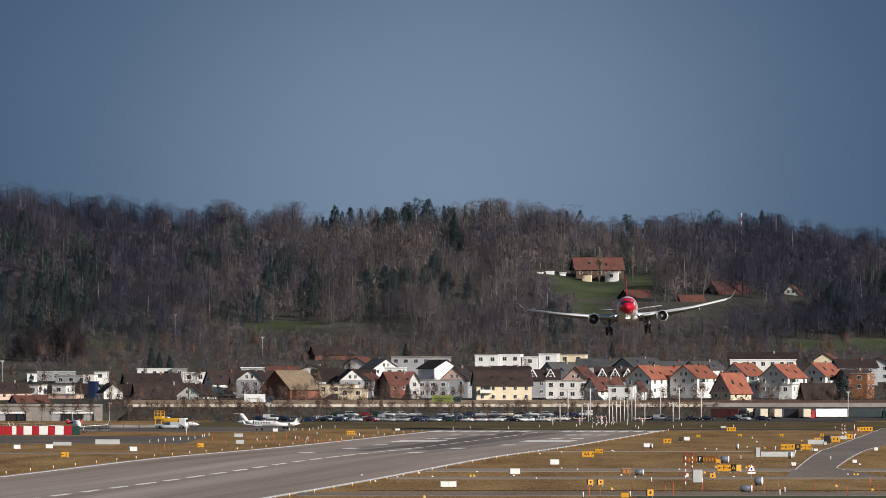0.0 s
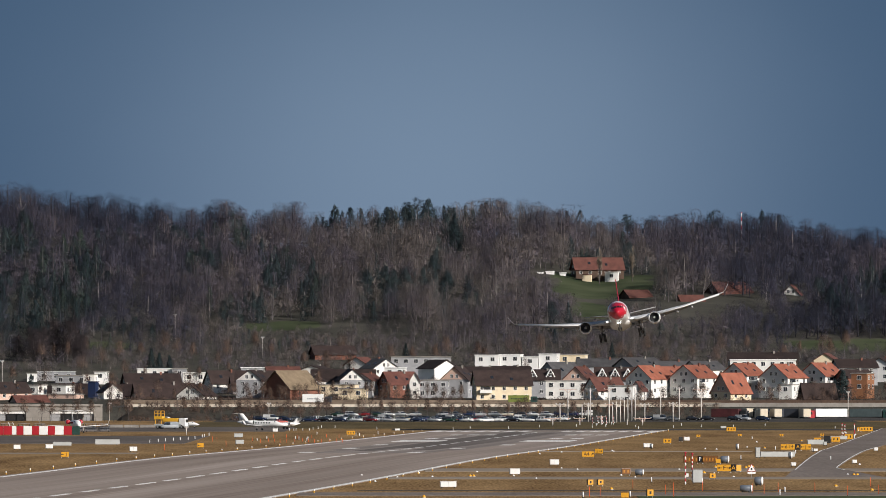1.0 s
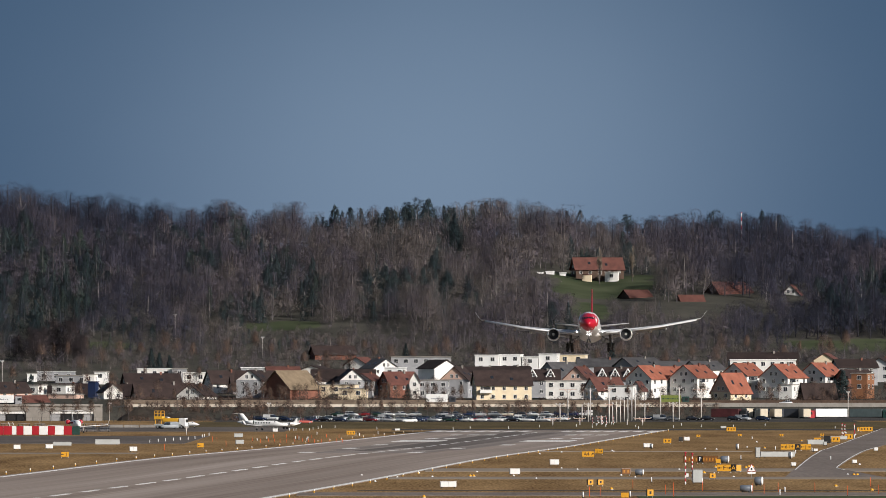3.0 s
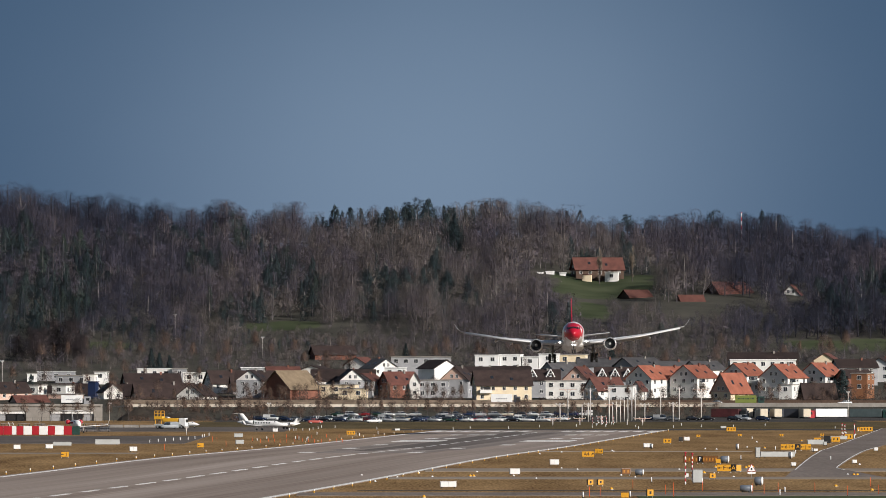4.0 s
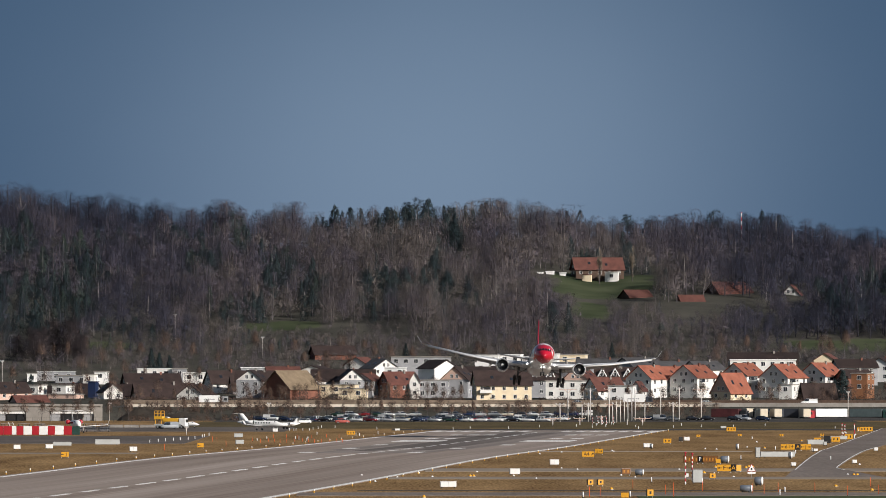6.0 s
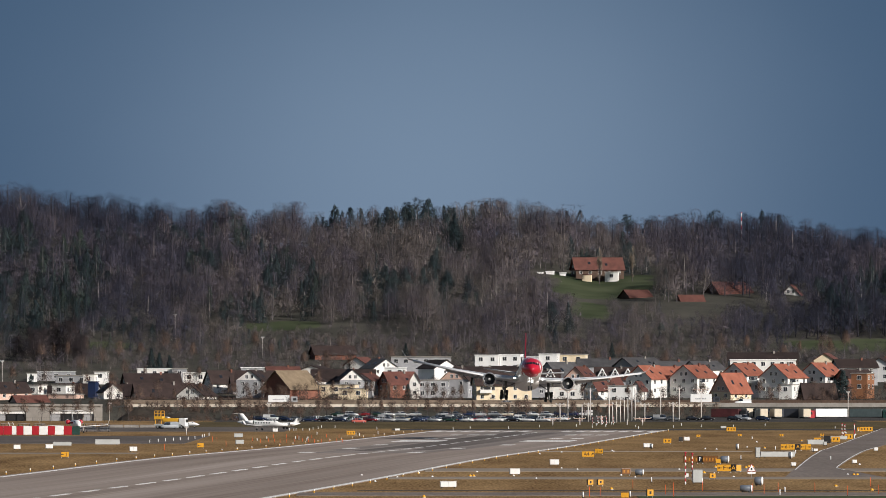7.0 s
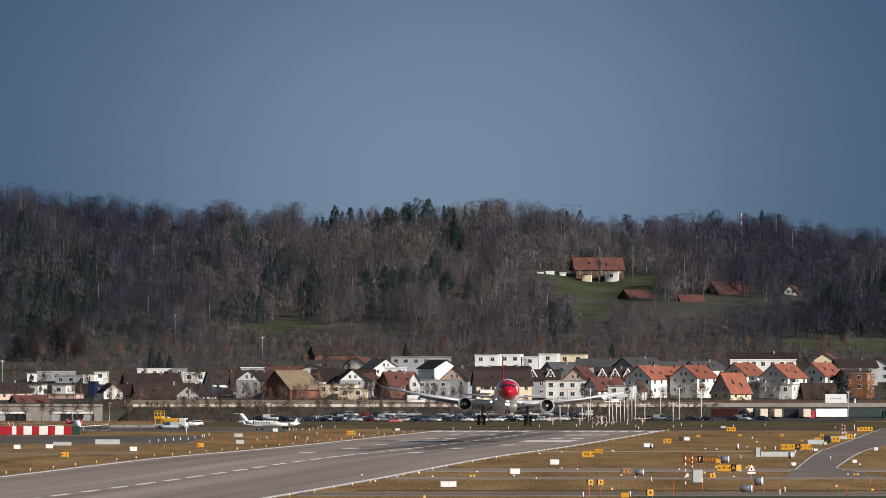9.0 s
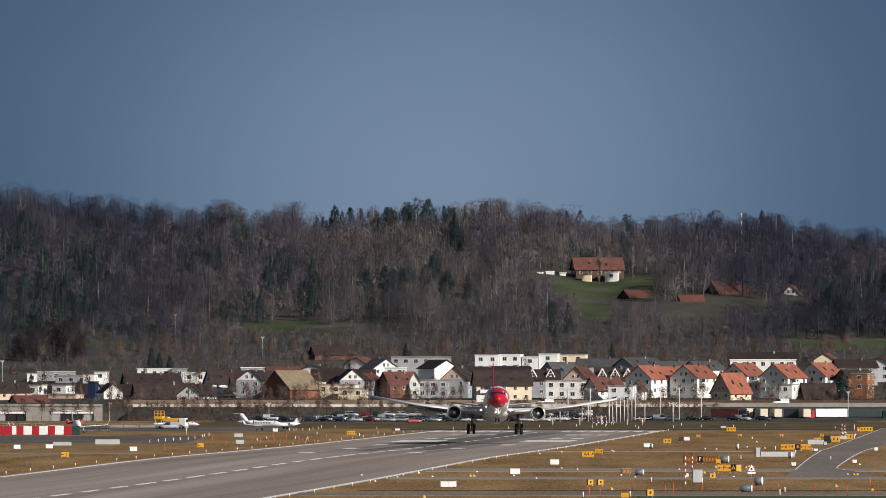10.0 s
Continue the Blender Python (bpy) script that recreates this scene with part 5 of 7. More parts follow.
def add_scrub():
    """Low leafless brush at the foot of the hill and on the motorway bank."""
    rng = np.random.default_rng(23)
    bush = [soft_tree(rng, 90, 6, 0.55, -0.05, 3, (1.2, 3.2), (0.16, 0.42)) for _ in range(3)]
    spots = [[] for _ in bush]
    for x0, x1, y0, y1, n, h0, h1 in ((-205, 205, 4205, 4345, 1500, 1.8, 4.2), (-205, 205, 4340, 4430, 500, 1.6, 3.6), (-105, 84, 3815, 3836, 340, 0.9, 2.0), (-105, -40, 3803, 3834, 150, 0.9, 2.0), (53, 84, 3803, 3834, 70, 0.9, 2.0), (-110, 8, 3876, 3926, 480, 1.2, 2.8), (30, 62, 3876, 3926, 130, 1.0, 2.2), (62, 150, 3895, 3926, 130, 1.5, 3.0), (-150, 150, 3930, 4190, 300, 1.2, 2.6), (-100, -60, 3720, 3795, 60, 1.0, 2.0)):
        for i in range(n):
            x, y = rng.uniform(x0, x1), rng.uniform(y0, y1)
            if y > 4300 and open_land(x, y) < 1.05:
                continue
            h = rng.uniform(h0, h1) / 10
            spots[rng.integers(3)].append((x, y, gz(x, y), h, rng.uniform(0.9, 1.5), rng.uniform(0, 6.3)))
    near = [(s, [q for q in s if q[1] < 3930]) for s in spots]
    spots = [[q for q in s if q[1] >= 3930] for s in spots]
    # the far brush shares the twigs that have haze put into their colour
    for name, label, rows, mat in (("roadside_brush", "warm brown leafless brush along the motorway", [n for s, n in near], M_BRUSH), ("scrub", "low leafless brown brush below the woods, haze tint put into the colour", spots, M_WOODTWIG)):
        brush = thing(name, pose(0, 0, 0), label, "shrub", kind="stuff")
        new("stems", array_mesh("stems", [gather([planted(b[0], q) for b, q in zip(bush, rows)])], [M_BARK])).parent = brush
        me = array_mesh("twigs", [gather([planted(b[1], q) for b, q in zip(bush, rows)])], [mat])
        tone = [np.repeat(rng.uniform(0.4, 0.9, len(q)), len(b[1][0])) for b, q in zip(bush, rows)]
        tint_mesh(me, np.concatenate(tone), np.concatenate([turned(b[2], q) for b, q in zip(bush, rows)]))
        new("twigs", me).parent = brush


add_scrub()

# ---- motorway on its bank, walls, depot ----
def flat(u, s):
    return s, u


def wall_run(name, x0, x1, y, z0, z1, t, mat, label, cap=None, step=12.0):
    """A long wall in panels, along x."""
    w = thing(name, pose(0, 0, 0), label, "wall", kind="structure")
    x = x0
    bmp = bmesh.new()
    box(bmp, 0.04, step - 0.04, -t / 2, t / 2, z0, z1)
    me = mesh_of("panel", bmp, mat)
    while x < x1:
        piece("panel", me, w, pose(x, y, 0))
        x += step
    if cap:
        bm = bmesh.new()
        box(bm, x0, x, y - t / 2 - 0.08, y + t / 2 + 0.08, z1, z1 + 0.18)
        part("cap", bm, cap, w)
    return w


M_BARRIER = surface("brown_timber_barrier", (0.10, 0.075, 0.055), (0.26, 0.20, 0.15), 0.25, 0.9, fine=6)
M_PARAPET = surface("pale_concrete_parapet", (0.50, 0.44, 0.36), (0.72, 0.64, 0.54), 0.1, 0.85, fine=8)
motorway = strip("road", M_ROAD, lambda u, s: (s, u), -260, 260, 3842, 3868, 0.10)
tagged(motorway, "grey asphalt motorway on a low bank", "road", kind="structure")
wall_run("wall_1", -102, 84, 3838, 4.0, 5.05, 0.3, M_PARAPET, "pale concrete motorway parapet")
wall_run("wall_5", -102, 84, 3839, 5.05, 5.75, 0.1, M_BARRIER, "brown steel guard rail on the parapet")
wall_run("wall_2", -104, 64, 3872, 4.0, 6.3, 0.3, M_BARRIER, "brown timber noise barrier beside the motorway")
wall_run("wall_3", 84, 200, 3838, 4.0, 5.5, 0.3, M_CONCRETE, "grey concrete motorway parapet")
wall_run("wall_4", 64, 200, 3890, 4.0, 6.2, 0.3, M_WOODDARK_SHADE, "dark garden fence behind the motorway", None, 6)


def add_depot():
    """Long concrete building with wide garage bays."""
    d = thing("depot_building", pose(-170, 3770, 0), "long low concrete depot with wide dark bays", "building")
    bm = bmesh.new()
    box(bm, 0, 61.5, 0, 12, 4.6, 5.3)
    part("roof", bm, M_CONCRETE, d)
    bm = bmesh.new()
    for x0, x1 in ((0, 28), (37.5, 45), (59.2, 61.5)):
        box(bm, x0, x1, 0.4, 0.7, 0, 4.6)
    box(bm, 28, 37.5, 0.4, 0.7, 3.2, 4.6)
    box(bm, 45, 59.2, 0.4, 0.7, 3.2, 4.6)
    box(bm, 0, 61.5, 11, 11.3, 0, 4.6)
    part("wall", bm, M_CONCRETE, d)
    for x0, x1 in ((28, 37.5), (45, 59.2)):
        bm = bmesh.new()
        box(bm, x0 + 0.4, x1 - 0.4, 0.8, 0.95, 2.3, 3.1)
        part("lintel", bm, M_WHITE, d, "white band over the bay")
        n = int((x1 - x0) // 3)
        for i in range(n):
            bm = bmesh.new()
            box(bm, x0 + (i + 0.05) * (x1 - x0) / n, x0 + (i + 0.95) * (x1 - x0) / n, 1.2, 1.35, 0, 2.3)
            part("bay_door", bm, M_DARK if i % 3 else M_GREYWALL, d, "dark glazed bay door")
    return d


add_depot()


def mound(x, y, rx, ry, h, label):
    bm = bmesh.new()
    rings = []
    for k in range(7):
        r = k / 6
        ring = []
        for j in range(28):
            a = j * math.tau / 28
            hh = h * (1 - r * r) * (1 + 0.15 * math.sin(3 * a + r * 5))
            px, py = rx * r * math.cos(a), ry * r * math.sin(a)
            ring.append(bm.verts.new((px, py, hh - 0.2 * r + 0.1 * math.sin(px * 2.1) * (1 - r))))
        rings.append(ring)
    for a, b in zip(rings, rings[1:]):
        for j in range(28):
            bm.faces.new((a[j], a[(j + 1) % 28], b[(j + 1) % 28], b[j]))
    bmesh.ops.remove_doubles(bm, verts=bm.verts[:], dist=0.001)
    bmesh.ops.recalc_face_normals(bm, faces=bm.faces[:])
    ob = part("earth_mound", bm, M_EARTH)
    ob.location = (x, y, gz(x, y))
    tagged(ob, label, "mound")


M_EARTH = surface("dark_earth", (0.022, 0.018, 0.014), (0.055, 0.044, 0.034), 0.4, 0.95, bump=0.6)
mound(-95.22, 3780, 9, 8, 3.8, "dark earth mound beside the depot")
mound(-81.94, 3790, 11, 7, 2.6, "low dark earth mound with scrub")


# ---- vehicles: front towards -y, origin on the ground ----
def wheel(bm, x, y, r, w):
    lathe(bm, [(-w / 2, r * 0.5), (-w / 2, r * 0.9), (-w / 2 + 0.03, r), (w / 2 - 0.03, r), (w / 2, r * 0.9), (w / 2, r * 0.5)], (x, y, r), axis="X", n=14)


M_RIM = paint("wheel_rim_alloy", (0.45, 0.45, 0.46), 0.35, 0.1, metal=0.6)
M_TAIL = paint("red_lamp_lens", (0.45, 0.02, 0.015), 0.2, 0.05)
M_HEAD = paint("clear_lamp_lens", (0.75, 0.76, 0.76), 0.12, 0.05)


def wheels(parent, spots, r, w=0.22):
    for x, y in spots:
        bm = bmesh.new()
        wheel(bm, x, y, r, w)
        ob = part("wheel", bm, M_TYRE, parent)
        bm = bmesh.new()
        s = 1 if x > 0 else -1
        tube(bm, (x + s * (w / 2 - 0.04), y, r), (x + s * (w / 2 + 0.01), y, r), r * 0.62, r * 0.55, 12)
        part("rim", bm, M_RIM, ob)


def add_car(body, label, shape="hatchback", category="car", ln=4.3, w=1.78, h=1.48):
    """A car skinned from cross sections along its length."""
    c = thing(shape if shape == "van" else "car", pose(0, 0, 0), label, category, "parked cars")
    a = ln / 2
    if shape == "van":
        lower = [(-a, 0.55, 0.80), (-a + 0.15, 0.3, 0.98), (-a + 0.8, 0.28, 1.12), (a - 0.1, 0.28, 1.15), (a, 0.4, 1.1)]
        roof0, roof1, g0, g1, h = -a + 1.55, a - 0.06, -a + 0.75, a, 1.95
    elif shape == "estate":
        lower = [(-a, 0.45, 0.62), (-a + 0.12, 0.25, 0.78), (-a + 1.1, 0.22, 0.95), (a - 0.15, 0.22, 1.0), (a, 0.4, 0.85)]
        roof0, roof1, g0, g1 = -a + 1.95, a - 0.45, -a + 1.1, a - 0.08
    else:
        lower = [(-a, 0.45, 0.62), (-a + 0.12, 0.25, 0.76), (-a + 1.05, 0.22, 0.95), (a - 0.15, 0.22, 0.98), (a, 0.4, 0.8)]
        roof0, roof1, g0, g1 = -a + 1.85, a - 0.85, -a + 1.0, a - 0.12
    bm = bmesh.new()
    secs = []
    for y, z0, z1 in lower:
        k = w / 2 * (0.86 if abs(y) > a - 0.02 else 1.0)
        secs.append([(-k * 0.92, y, z0), (k * 0.92, y, z0), (k, y, (z0 + z1) / 2), (k * 0.94, y, z1), (-k * 0.94, y, z1), (-k, y, (z0 + z1) / 2)])
    loft(bm, secs)
    zb = 1.0 if shape != "van" else 1.12
    # roof and pillars
    box(bm, -w * 0.38, w * 0.38, roof0, roof1, h - 0.07, h, 0.03)
    ob = part("body", bm, body, c)
    bm = bmesh.new()
    vs = [bm.verts.new(p) for p in ((-w * 0.45, g0, zb - 0.1), (w * 0.45, g0, zb - 0.1), (w * 0.45, g1, zb - 0.1), (-w * 0.45, g1, zb - 0.1), (-w * 0.375, roof0, h - 0.06), (w * 0.375, roof0, h - 0.06), (w * 0.375, roof1, h - 0.06), (-w * 0.375, roof1, h - 0.06))]
    for q in ((0, 1, 5, 4), (1, 2, 6, 5), (2, 3, 7, 6), (3, 0, 4, 7), (4, 5, 6, 7)):
        bm.faces.new([vs[i] for i in q])
    part("window", bm, M_GLASS, c, "dark tinted glazing")
    bm = bmesh.new()
    for s in (-1, 1):
        for yy in ((roof0 + roof1) / 2 - 0.05, roof1 - 0.25):
            tube(bm, (s * w * 0.455, yy, zb - 0.1), (s * w * 0.382, yy, h - 0.05), 0.05, 0.05, 4)
    if shape == "van":
        box(bm, -w * 0.455, w * 0.455, roof0 + 1.0, a - 0.03, zb - 0.1, h - 0.04)
    part("pillar", bm, body, c)
    for s in (-1, 1):
        for nm, y, m in (("headlight", -a + 0.03, M_HEAD), ("tail_light", a - 0.04, M_TAIL)):
            bm = bmesh.new()
            box(bm, s * w * 0.34 - 0.17, s * w * 0.34 + 0.17, y - 0.05, y + 0.05, 0.62, 0.78, 0.02)
            part(nm, bm, m, c)
    r = 0.33
    wheels(c, [(s * (w / 2 - 0.12), y) for s in (-1, 1) for y in (-a + 0.8, a - 0.78)], r)
    return c


CAR_PAINTS = [("white", (0.78, 0.78, 0.77)), ("silver", (0.48, 0.49, 0.50)), ("black", (0.015, 0.015, 0.017)), ("dark blue", (0.018, 0.03, 0.07)), ("grey", (0.14, 0.145, 0.15)), ("dark red", (0.20, 0.015, 0.018)), ("dark green", (0.02, 0.05, 0.035)), ("pale beige", (0.55, 0.50, 0.40))]
CARS = []
for word, col in CAR_PAINTS:
    mp_ = paint("car_paint_" + word.replace(" ", "_"), col, 0.22, 0.05, metal=0.2, spec=0.6)
    for shp, kw in (("hatchback", {}), ("estate", {"ln": 4.6, "h": 1.55}), ("van", {"ln": 4.9, "w": 1.95})):
        if shp == "van" and word not in ("white", "silver", "dark blue"):
            continue
        CARS.append(add_car(mp_, "%s %s parked on the car park" % (word, "delivery van" if shp == "van" else shp + " car"), shp, "van" if shp == "van" else "car", **kw))


def park(k, x, y, turn):
    src = CARS[k]
    return copy_thing(src, pose(x, y, 1.3 if 3803 < y < 3813 else gz(x, y) + 0.06, 0, 0, turn))


bm_ = bmesh.new()
box(bm_, -38, 52, 3803, 3813, -0.2, 1.3)
terrace = part("pavement", bm_, M_ROAD)
tagged(terrace, "raised asphalt parking terrace below the motorway", "car park", kind="structure")


car_park = strip("pavement", M_ROAD, lambda u, s: (s, u), -72, 130, 3693, 3796, 0.06)
tagged(car_park, "dark asphalt car park and service road", "car park", kind="structure")
rc = random.Random(5)
for row, (y, x0, x1, gap) in enumerate(((3700, -42, 33, 4.9), (3735, -50, 40, 4.3), (3770, -40, 42, 4.1), (3808, -34, 46, 4.2))):
    x = x0
    while x < x1:
        if rc.random() < 0.90:
            k = rc.choice((0, 0, 0, 0, 1, 1, 1, 2, 3, 3, 4, 0, 1, 4, 5, 6, 6, 7, 7, 8, 8, 9, 9, 0, 9, 11, 12, 13, 14, 15, 16, 17, 18))
            park(k % len(CARS), x + rc.uniform(-0.4, 0.4), y + rc.uniform(-1, 1), rc.choice((62, 70, 78, -112, -104)) + rc.uniform(-4, 4))
        x += gap
for mx_, y_, k_, t_ in ((69.3, 3770, 5, 70), (72.85, 3768, 11, 75), (79.24, 3765, 6, 80), (83.86, 3763, 6, 82), (92.44, 3762, 7, 78), (95.23, 3766, 5, 60), (101.45, 3764, 9, 60), (65.74, 3772, 9, 65), (-58.24, 3775, 9, 70), (-54.66, 3776, 2, 75), (-64.62, 3780, 8, 70), (-76.52, 3790, 3, 75), (-51.09, 3778, 7, 70)):
    park(k_, mx_, y_, t_)
# the first of each kind takes a place of its own along the rows
for i, c in enumerate(CARS):
    c.matrix_basis = pose(-40 + i * 4.35, 3788 + 1.2 * math.sin(i * 2.1), 0.06, 0, 0, 62 + 6 * math.sin(i * 1.7))


def add_lorry(cab, cargo, label, cargo_label, ln=13.0, h=3.9, cab_on=True):
    t = thing("lorry", pose(0, 0, 0), label, "truck", "parked lorries")
    bm = bmesh.new()
    box(bm, -1.25, 1.25, -ln / 2 + 2.6, ln / 2, 1.15, h, 0.05)
    part("cargo_box", bm, cargo, t, cargo_label)
    bm = bmesh.new()
    box(bm, -0.5, 0.5, -ln / 2 + 0.4, ln / 2 - 0.1, 0.75, 1.15)
    for s in (-1, 1):
        box(bm, s * 1.15 - 0.04, s * 1.15 + 0.04, -ln / 2 + 4.5, ln / 2 - 3.5, 0.45, 1.0)
    part("chassis", bm, M_BLACK, t)
    ws = [(s * 1.05, y) for s in (-1, 1) for y in (ln / 2 - 1.0, ln / 2 - 2.3)]
    if cab_on:
        bm = bmesh.new()
        box(bm, -1.22, 1.22, -ln / 2, -ln / 2 + 2.2, 0.6, 3.2, 0.12)
        c = part("cab", bm, cab, t)
        bm = bmesh.new()
        box(bm, -1.1, 1.1, -ln / 2 - 0.02, -ln / 2 + 0.1, 1.9, 2.8, 0.03)
        part("windscreen", bm, M_GLASS, c)
        for s in (-1, 1):
            bm = bmesh.new()
            box(bm, s * 1.2 - 0.04, s * 1.2 + 0.04, -ln / 2 + 0.3, -ln / 2 + 1.4, 1.9, 2.7)
            part("side_window", bm, M_GLASS, c)
            bm = bmesh.new()
            box(bm, s * 0.9 - 0.2, s * 0.9 + 0.2, -ln / 2 - 0.03, -ln / 2 + 0.05, 0.8, 1.0)
            part("headlight", bm, M_HEAD, c)
        ws += [(s * 1.05, y) for s in (-1, 1) for y in (-ln / 2 + 1.1, -ln / 2 + 3.6)]
    wheels(t, ws, 0.5, 0.3)
    return t


M_TARP_RED = paint("dark_red_tarpaulin", (0.075, 0.020, 0.022), 0.6, 0.4, 0.5)
M_TARP_BLUE = paint("dark_blue_tarpaulin", (0.030, 0.034, 0.045), 0.6, 0.2)
M_TARP_CREAM = paint("cream_trailer_panel", (0.60, 0.52, 0.40), 0.6, 0.12)
M_TARP_GREEN = paint("grey_green_tarpaulin", (0.055, 0.075, 0.078), 0.6, 0.2)
for mx_, y_, cab_, car_, lb, cl, ln_, t_ in (
        (91.92, 3800, M_BLACK, M_TARP_RED, "dark lorry with black and red trailer", "dark red tarpaulin", 12, 68),
        (96.7, 3803, M_RED, M_TARP_CREAM, "lorry with red and cream rear doors", "red and cream panel", 8, 205),
        (99.73, 3801, M_BLACK, M_TARP_BLUE, "lorry with dark blue tarpaulin trailer", "dark tarpaulin", 10, 230),
        (101.61, 3797, M_WHITE, M_TARP_CREAM, "lorry with pale cream trailer doors", "cream rear doors", 8, 195),
        (105.34, 3801, M_BLACK, M_TARP_BLUE, "lorry with dark tarpaulin trailer", "dark tarpaulin", 9, 220),
        (106.11, 3796, M_WHITE, M_TARP_CREAM, "lorry with pale cream trailer doors", "cream rear doors", 8, 195),
        (111.47, 3800, M_BLACK, M_TARP_BLUE, "lorry with dark blue tarpaulin trailer", "dark blue tarpaulin", 12, 72),
        (115.36, 3797, M_WHITE, M_TARP_CREAM, "lorry with pale cream trailer doors", "cream rear doors", 8, 195),
        (122.83, 3799, M_RED, M_WHITE, "lorry with red cab and clean white trailer", "white box trailer", 13.2, -74),
        (136.8, 3800, M_DARKGREEN, M_TARP_GREEN, "lorry with grey-green tarpaulin trailer", "grey-green tarpaulin", 13, 78),
        (142.63, 3801, M_DARKGREEN, M_TARP_GREEN, "lorry with grey-green tarpaulin trailer", "grey-green tarpaulin", 13, 78)):
    lr = add_lorry(cab_, car_, lb, cl, ln_, 3.75)
    lr.matrix_basis = pose(mx_, y_, gz(mx_, y_), 0, 0, t_)
lorry_yard = strip("pavement", M_ROAD, lambda u, s: (s, u), 84, 190, 3780, 3815, 0.05)
tagged(lorry_yard, "grey asphalt lorry yard", "yard", kind="structure")
# traffic: a white lorry, a green tanker, cars
m_green = paint("tank_green_yellow", (0.17, 0.20, 0.045), 0.4, 0.08)
white_lorry = add_lorry(M_TARP_BLUE, M_WHITE, "white box lorry driving along the motorway", "white box", 9.5, 4.0)
green_lorry = add_lorry(M_DARKGREEN, m_green, "yellow-green lorry driving along the motorway", "green-yellow load", 9.5, 3.6)
second_lorry = add_lorry(M_GREYWALL, M_WHITE, "white canvas lorry driving along the motorway", "white canvas load", 9.5, 3.6)
white_van = add_car(paint("moving_van_white", (0.78, 0.78, 0.77), 0.3, 0.04), "white van driving along the motorway", "van", "van", 5.4, 2.0)
white_car = add_car(paint("moving_car_white", (0.78, 0.78, 0.77), 0.25, 0.04), "white estate car driving past the car park", "estate", "car", 4.7)
red_car = add_car(paint("moving_car_red", (0.50, 0.12, 0.10), 0.25, 0.04), "red car with white roof driving past", "hatchback", "car", 4.4)
second_van = add_car(paint("second_van_white", (0.78, 0.78, 0.77), 0.3, 0.04), "white van driving along the motorway", "van", "van", 5.4, 2.0)
white_sedan = add_car(paint("moving_sedan_white", (0.78, 0.78, 0.77), 0.25, 0.04), "white car driving along the motorway", "hatchback", "car", 4.6)
silver_car = add_car(paint("moving_car_silver", (0.5, 0.5, 0.51), 0.25, 0.04), "silver car driving past the car park", "hatchback", "car", 4.3)
for ob in (white_lorry, second_lorry, green_lorry, white_van, white_car, red_car, silver_car, white_sedan, second_van):
    ob["group"] = "moving traffic"

def load_bars(lorry, x, y0, y1, z0, z1, mat, n):
    """Rows of unreadable lettering on the side of a load."""
    load = [c for c in lorry.children if c.name.startswith("cargo_box")][0]
    for i in range(n):
        bm = bmesh.new()
        w = (y1 - y0) / n
        box(bm, x - 0.01, x + 0.01, y0 + (i + 0.12) * w, y0 + (i + 0.88) * w, z0, z1 - 0.12 * (i % 2))
        part("lettering_bar", bm, mat, load, "plain lettering bar")


load_bars(white_lorry, -1.265, -0.4, 3.2, 2.3, 2.75, M_GREYWALL, 7)
load_bars(second_lorry, -1.265, -0.4, 3.2, 2.1, 2.5, M_GREYWALL, 6)
load_bars(green_lorry, -1.265, -1.4, 4.0, 2.3, 2.7, M_DARKGREEN, 7)

# ---- airfield surfaces ----
def band(name, mat, x0, x1, y0, y1, label, lift=0.08, kind="structure"):
    ob = strip(name, mat, lambda u, s: (s, u), x0, x1, y0, y1, lift, 25)
    return tagged(ob, label, name.replace("_", " "), kind=kind)


band("taxiway", M_TAXI, -19.8, 120, 1596, 1632, "grey asphalt perimeter road through dry grass")
band("taxiway", M_TRACK, -8.4, 130, 1822, 1853, "narrow grey service road through dry grass")
band("taxiway", M_TRACK, -3, 130, 1938, 1984, "narrow grey service road through dry grass")
band("taxiway", M_TRACK, 12, 62, 2378, 2402, "narrow grey service track in the grass")
band("taxiway", M_APRON, -140, -58, 2660, 2950, "dark grey apron beside the barrier")
band("taxiway", M_APRON, -140, -42, 3150, 3380, "grey apron with parked business jets", 0.07)
band("earth_furrow", M_EARTH, -12, 80, 1656, 1664, "dark narrow furrow of bare earth", 0.04)
band("taxiway", M_TRACK, -140, -60, 2305, 2345, "pale narrow track through brown grass", 0.05)
band("hedge_strip", M_DULL, -75, 160, 3300, 3690, "dull olive low grass strip before the car park", 0.05)
band("taxiway", M_ROAD, -14, 160, 3212, 3285, "dark asphalt strip behind the runway end", 0.05)


band("grass_verge", M_MEADOW, 26, 90, 1440, 1593, "short green grass verge along the road", 0.05)


def taxi_edge(u, s):
    # u 0: one edge, 1: the other
    a = 55.0 + 0.0415 * (s - 1890) + 0.0095 * max(0.0, s - 2411)
    return a + u * (6.7 + 0.0055 * (s - 1951) + 9 * max(0.0, 1 - (s - 1850) / 140) + 0.02 * max(0.0, s - 2600)), s


taxi = strip("taxiway", M_TAXI, taxi_edge, 1850, 3300, 0, 1, 0.10, 25)
tagged(taxi, "worn grey taxiway with faded white edge lines", "taxiway", kind="structure")
strip("edge_line", M_LINE, lambda u, s: (taxi_edge(0, s)[0] + u, s), 1960, 3290, 0.15, 0.36, 0.115, 25, taxi, "faded white edge line")
strip("edge_line", M_LINE, lambda u, s: (taxi_edge(1, s)[0] + u, s), 1960, 2500, -0.36, -0.15, 0.115, 25, taxi, "faded white edge line")

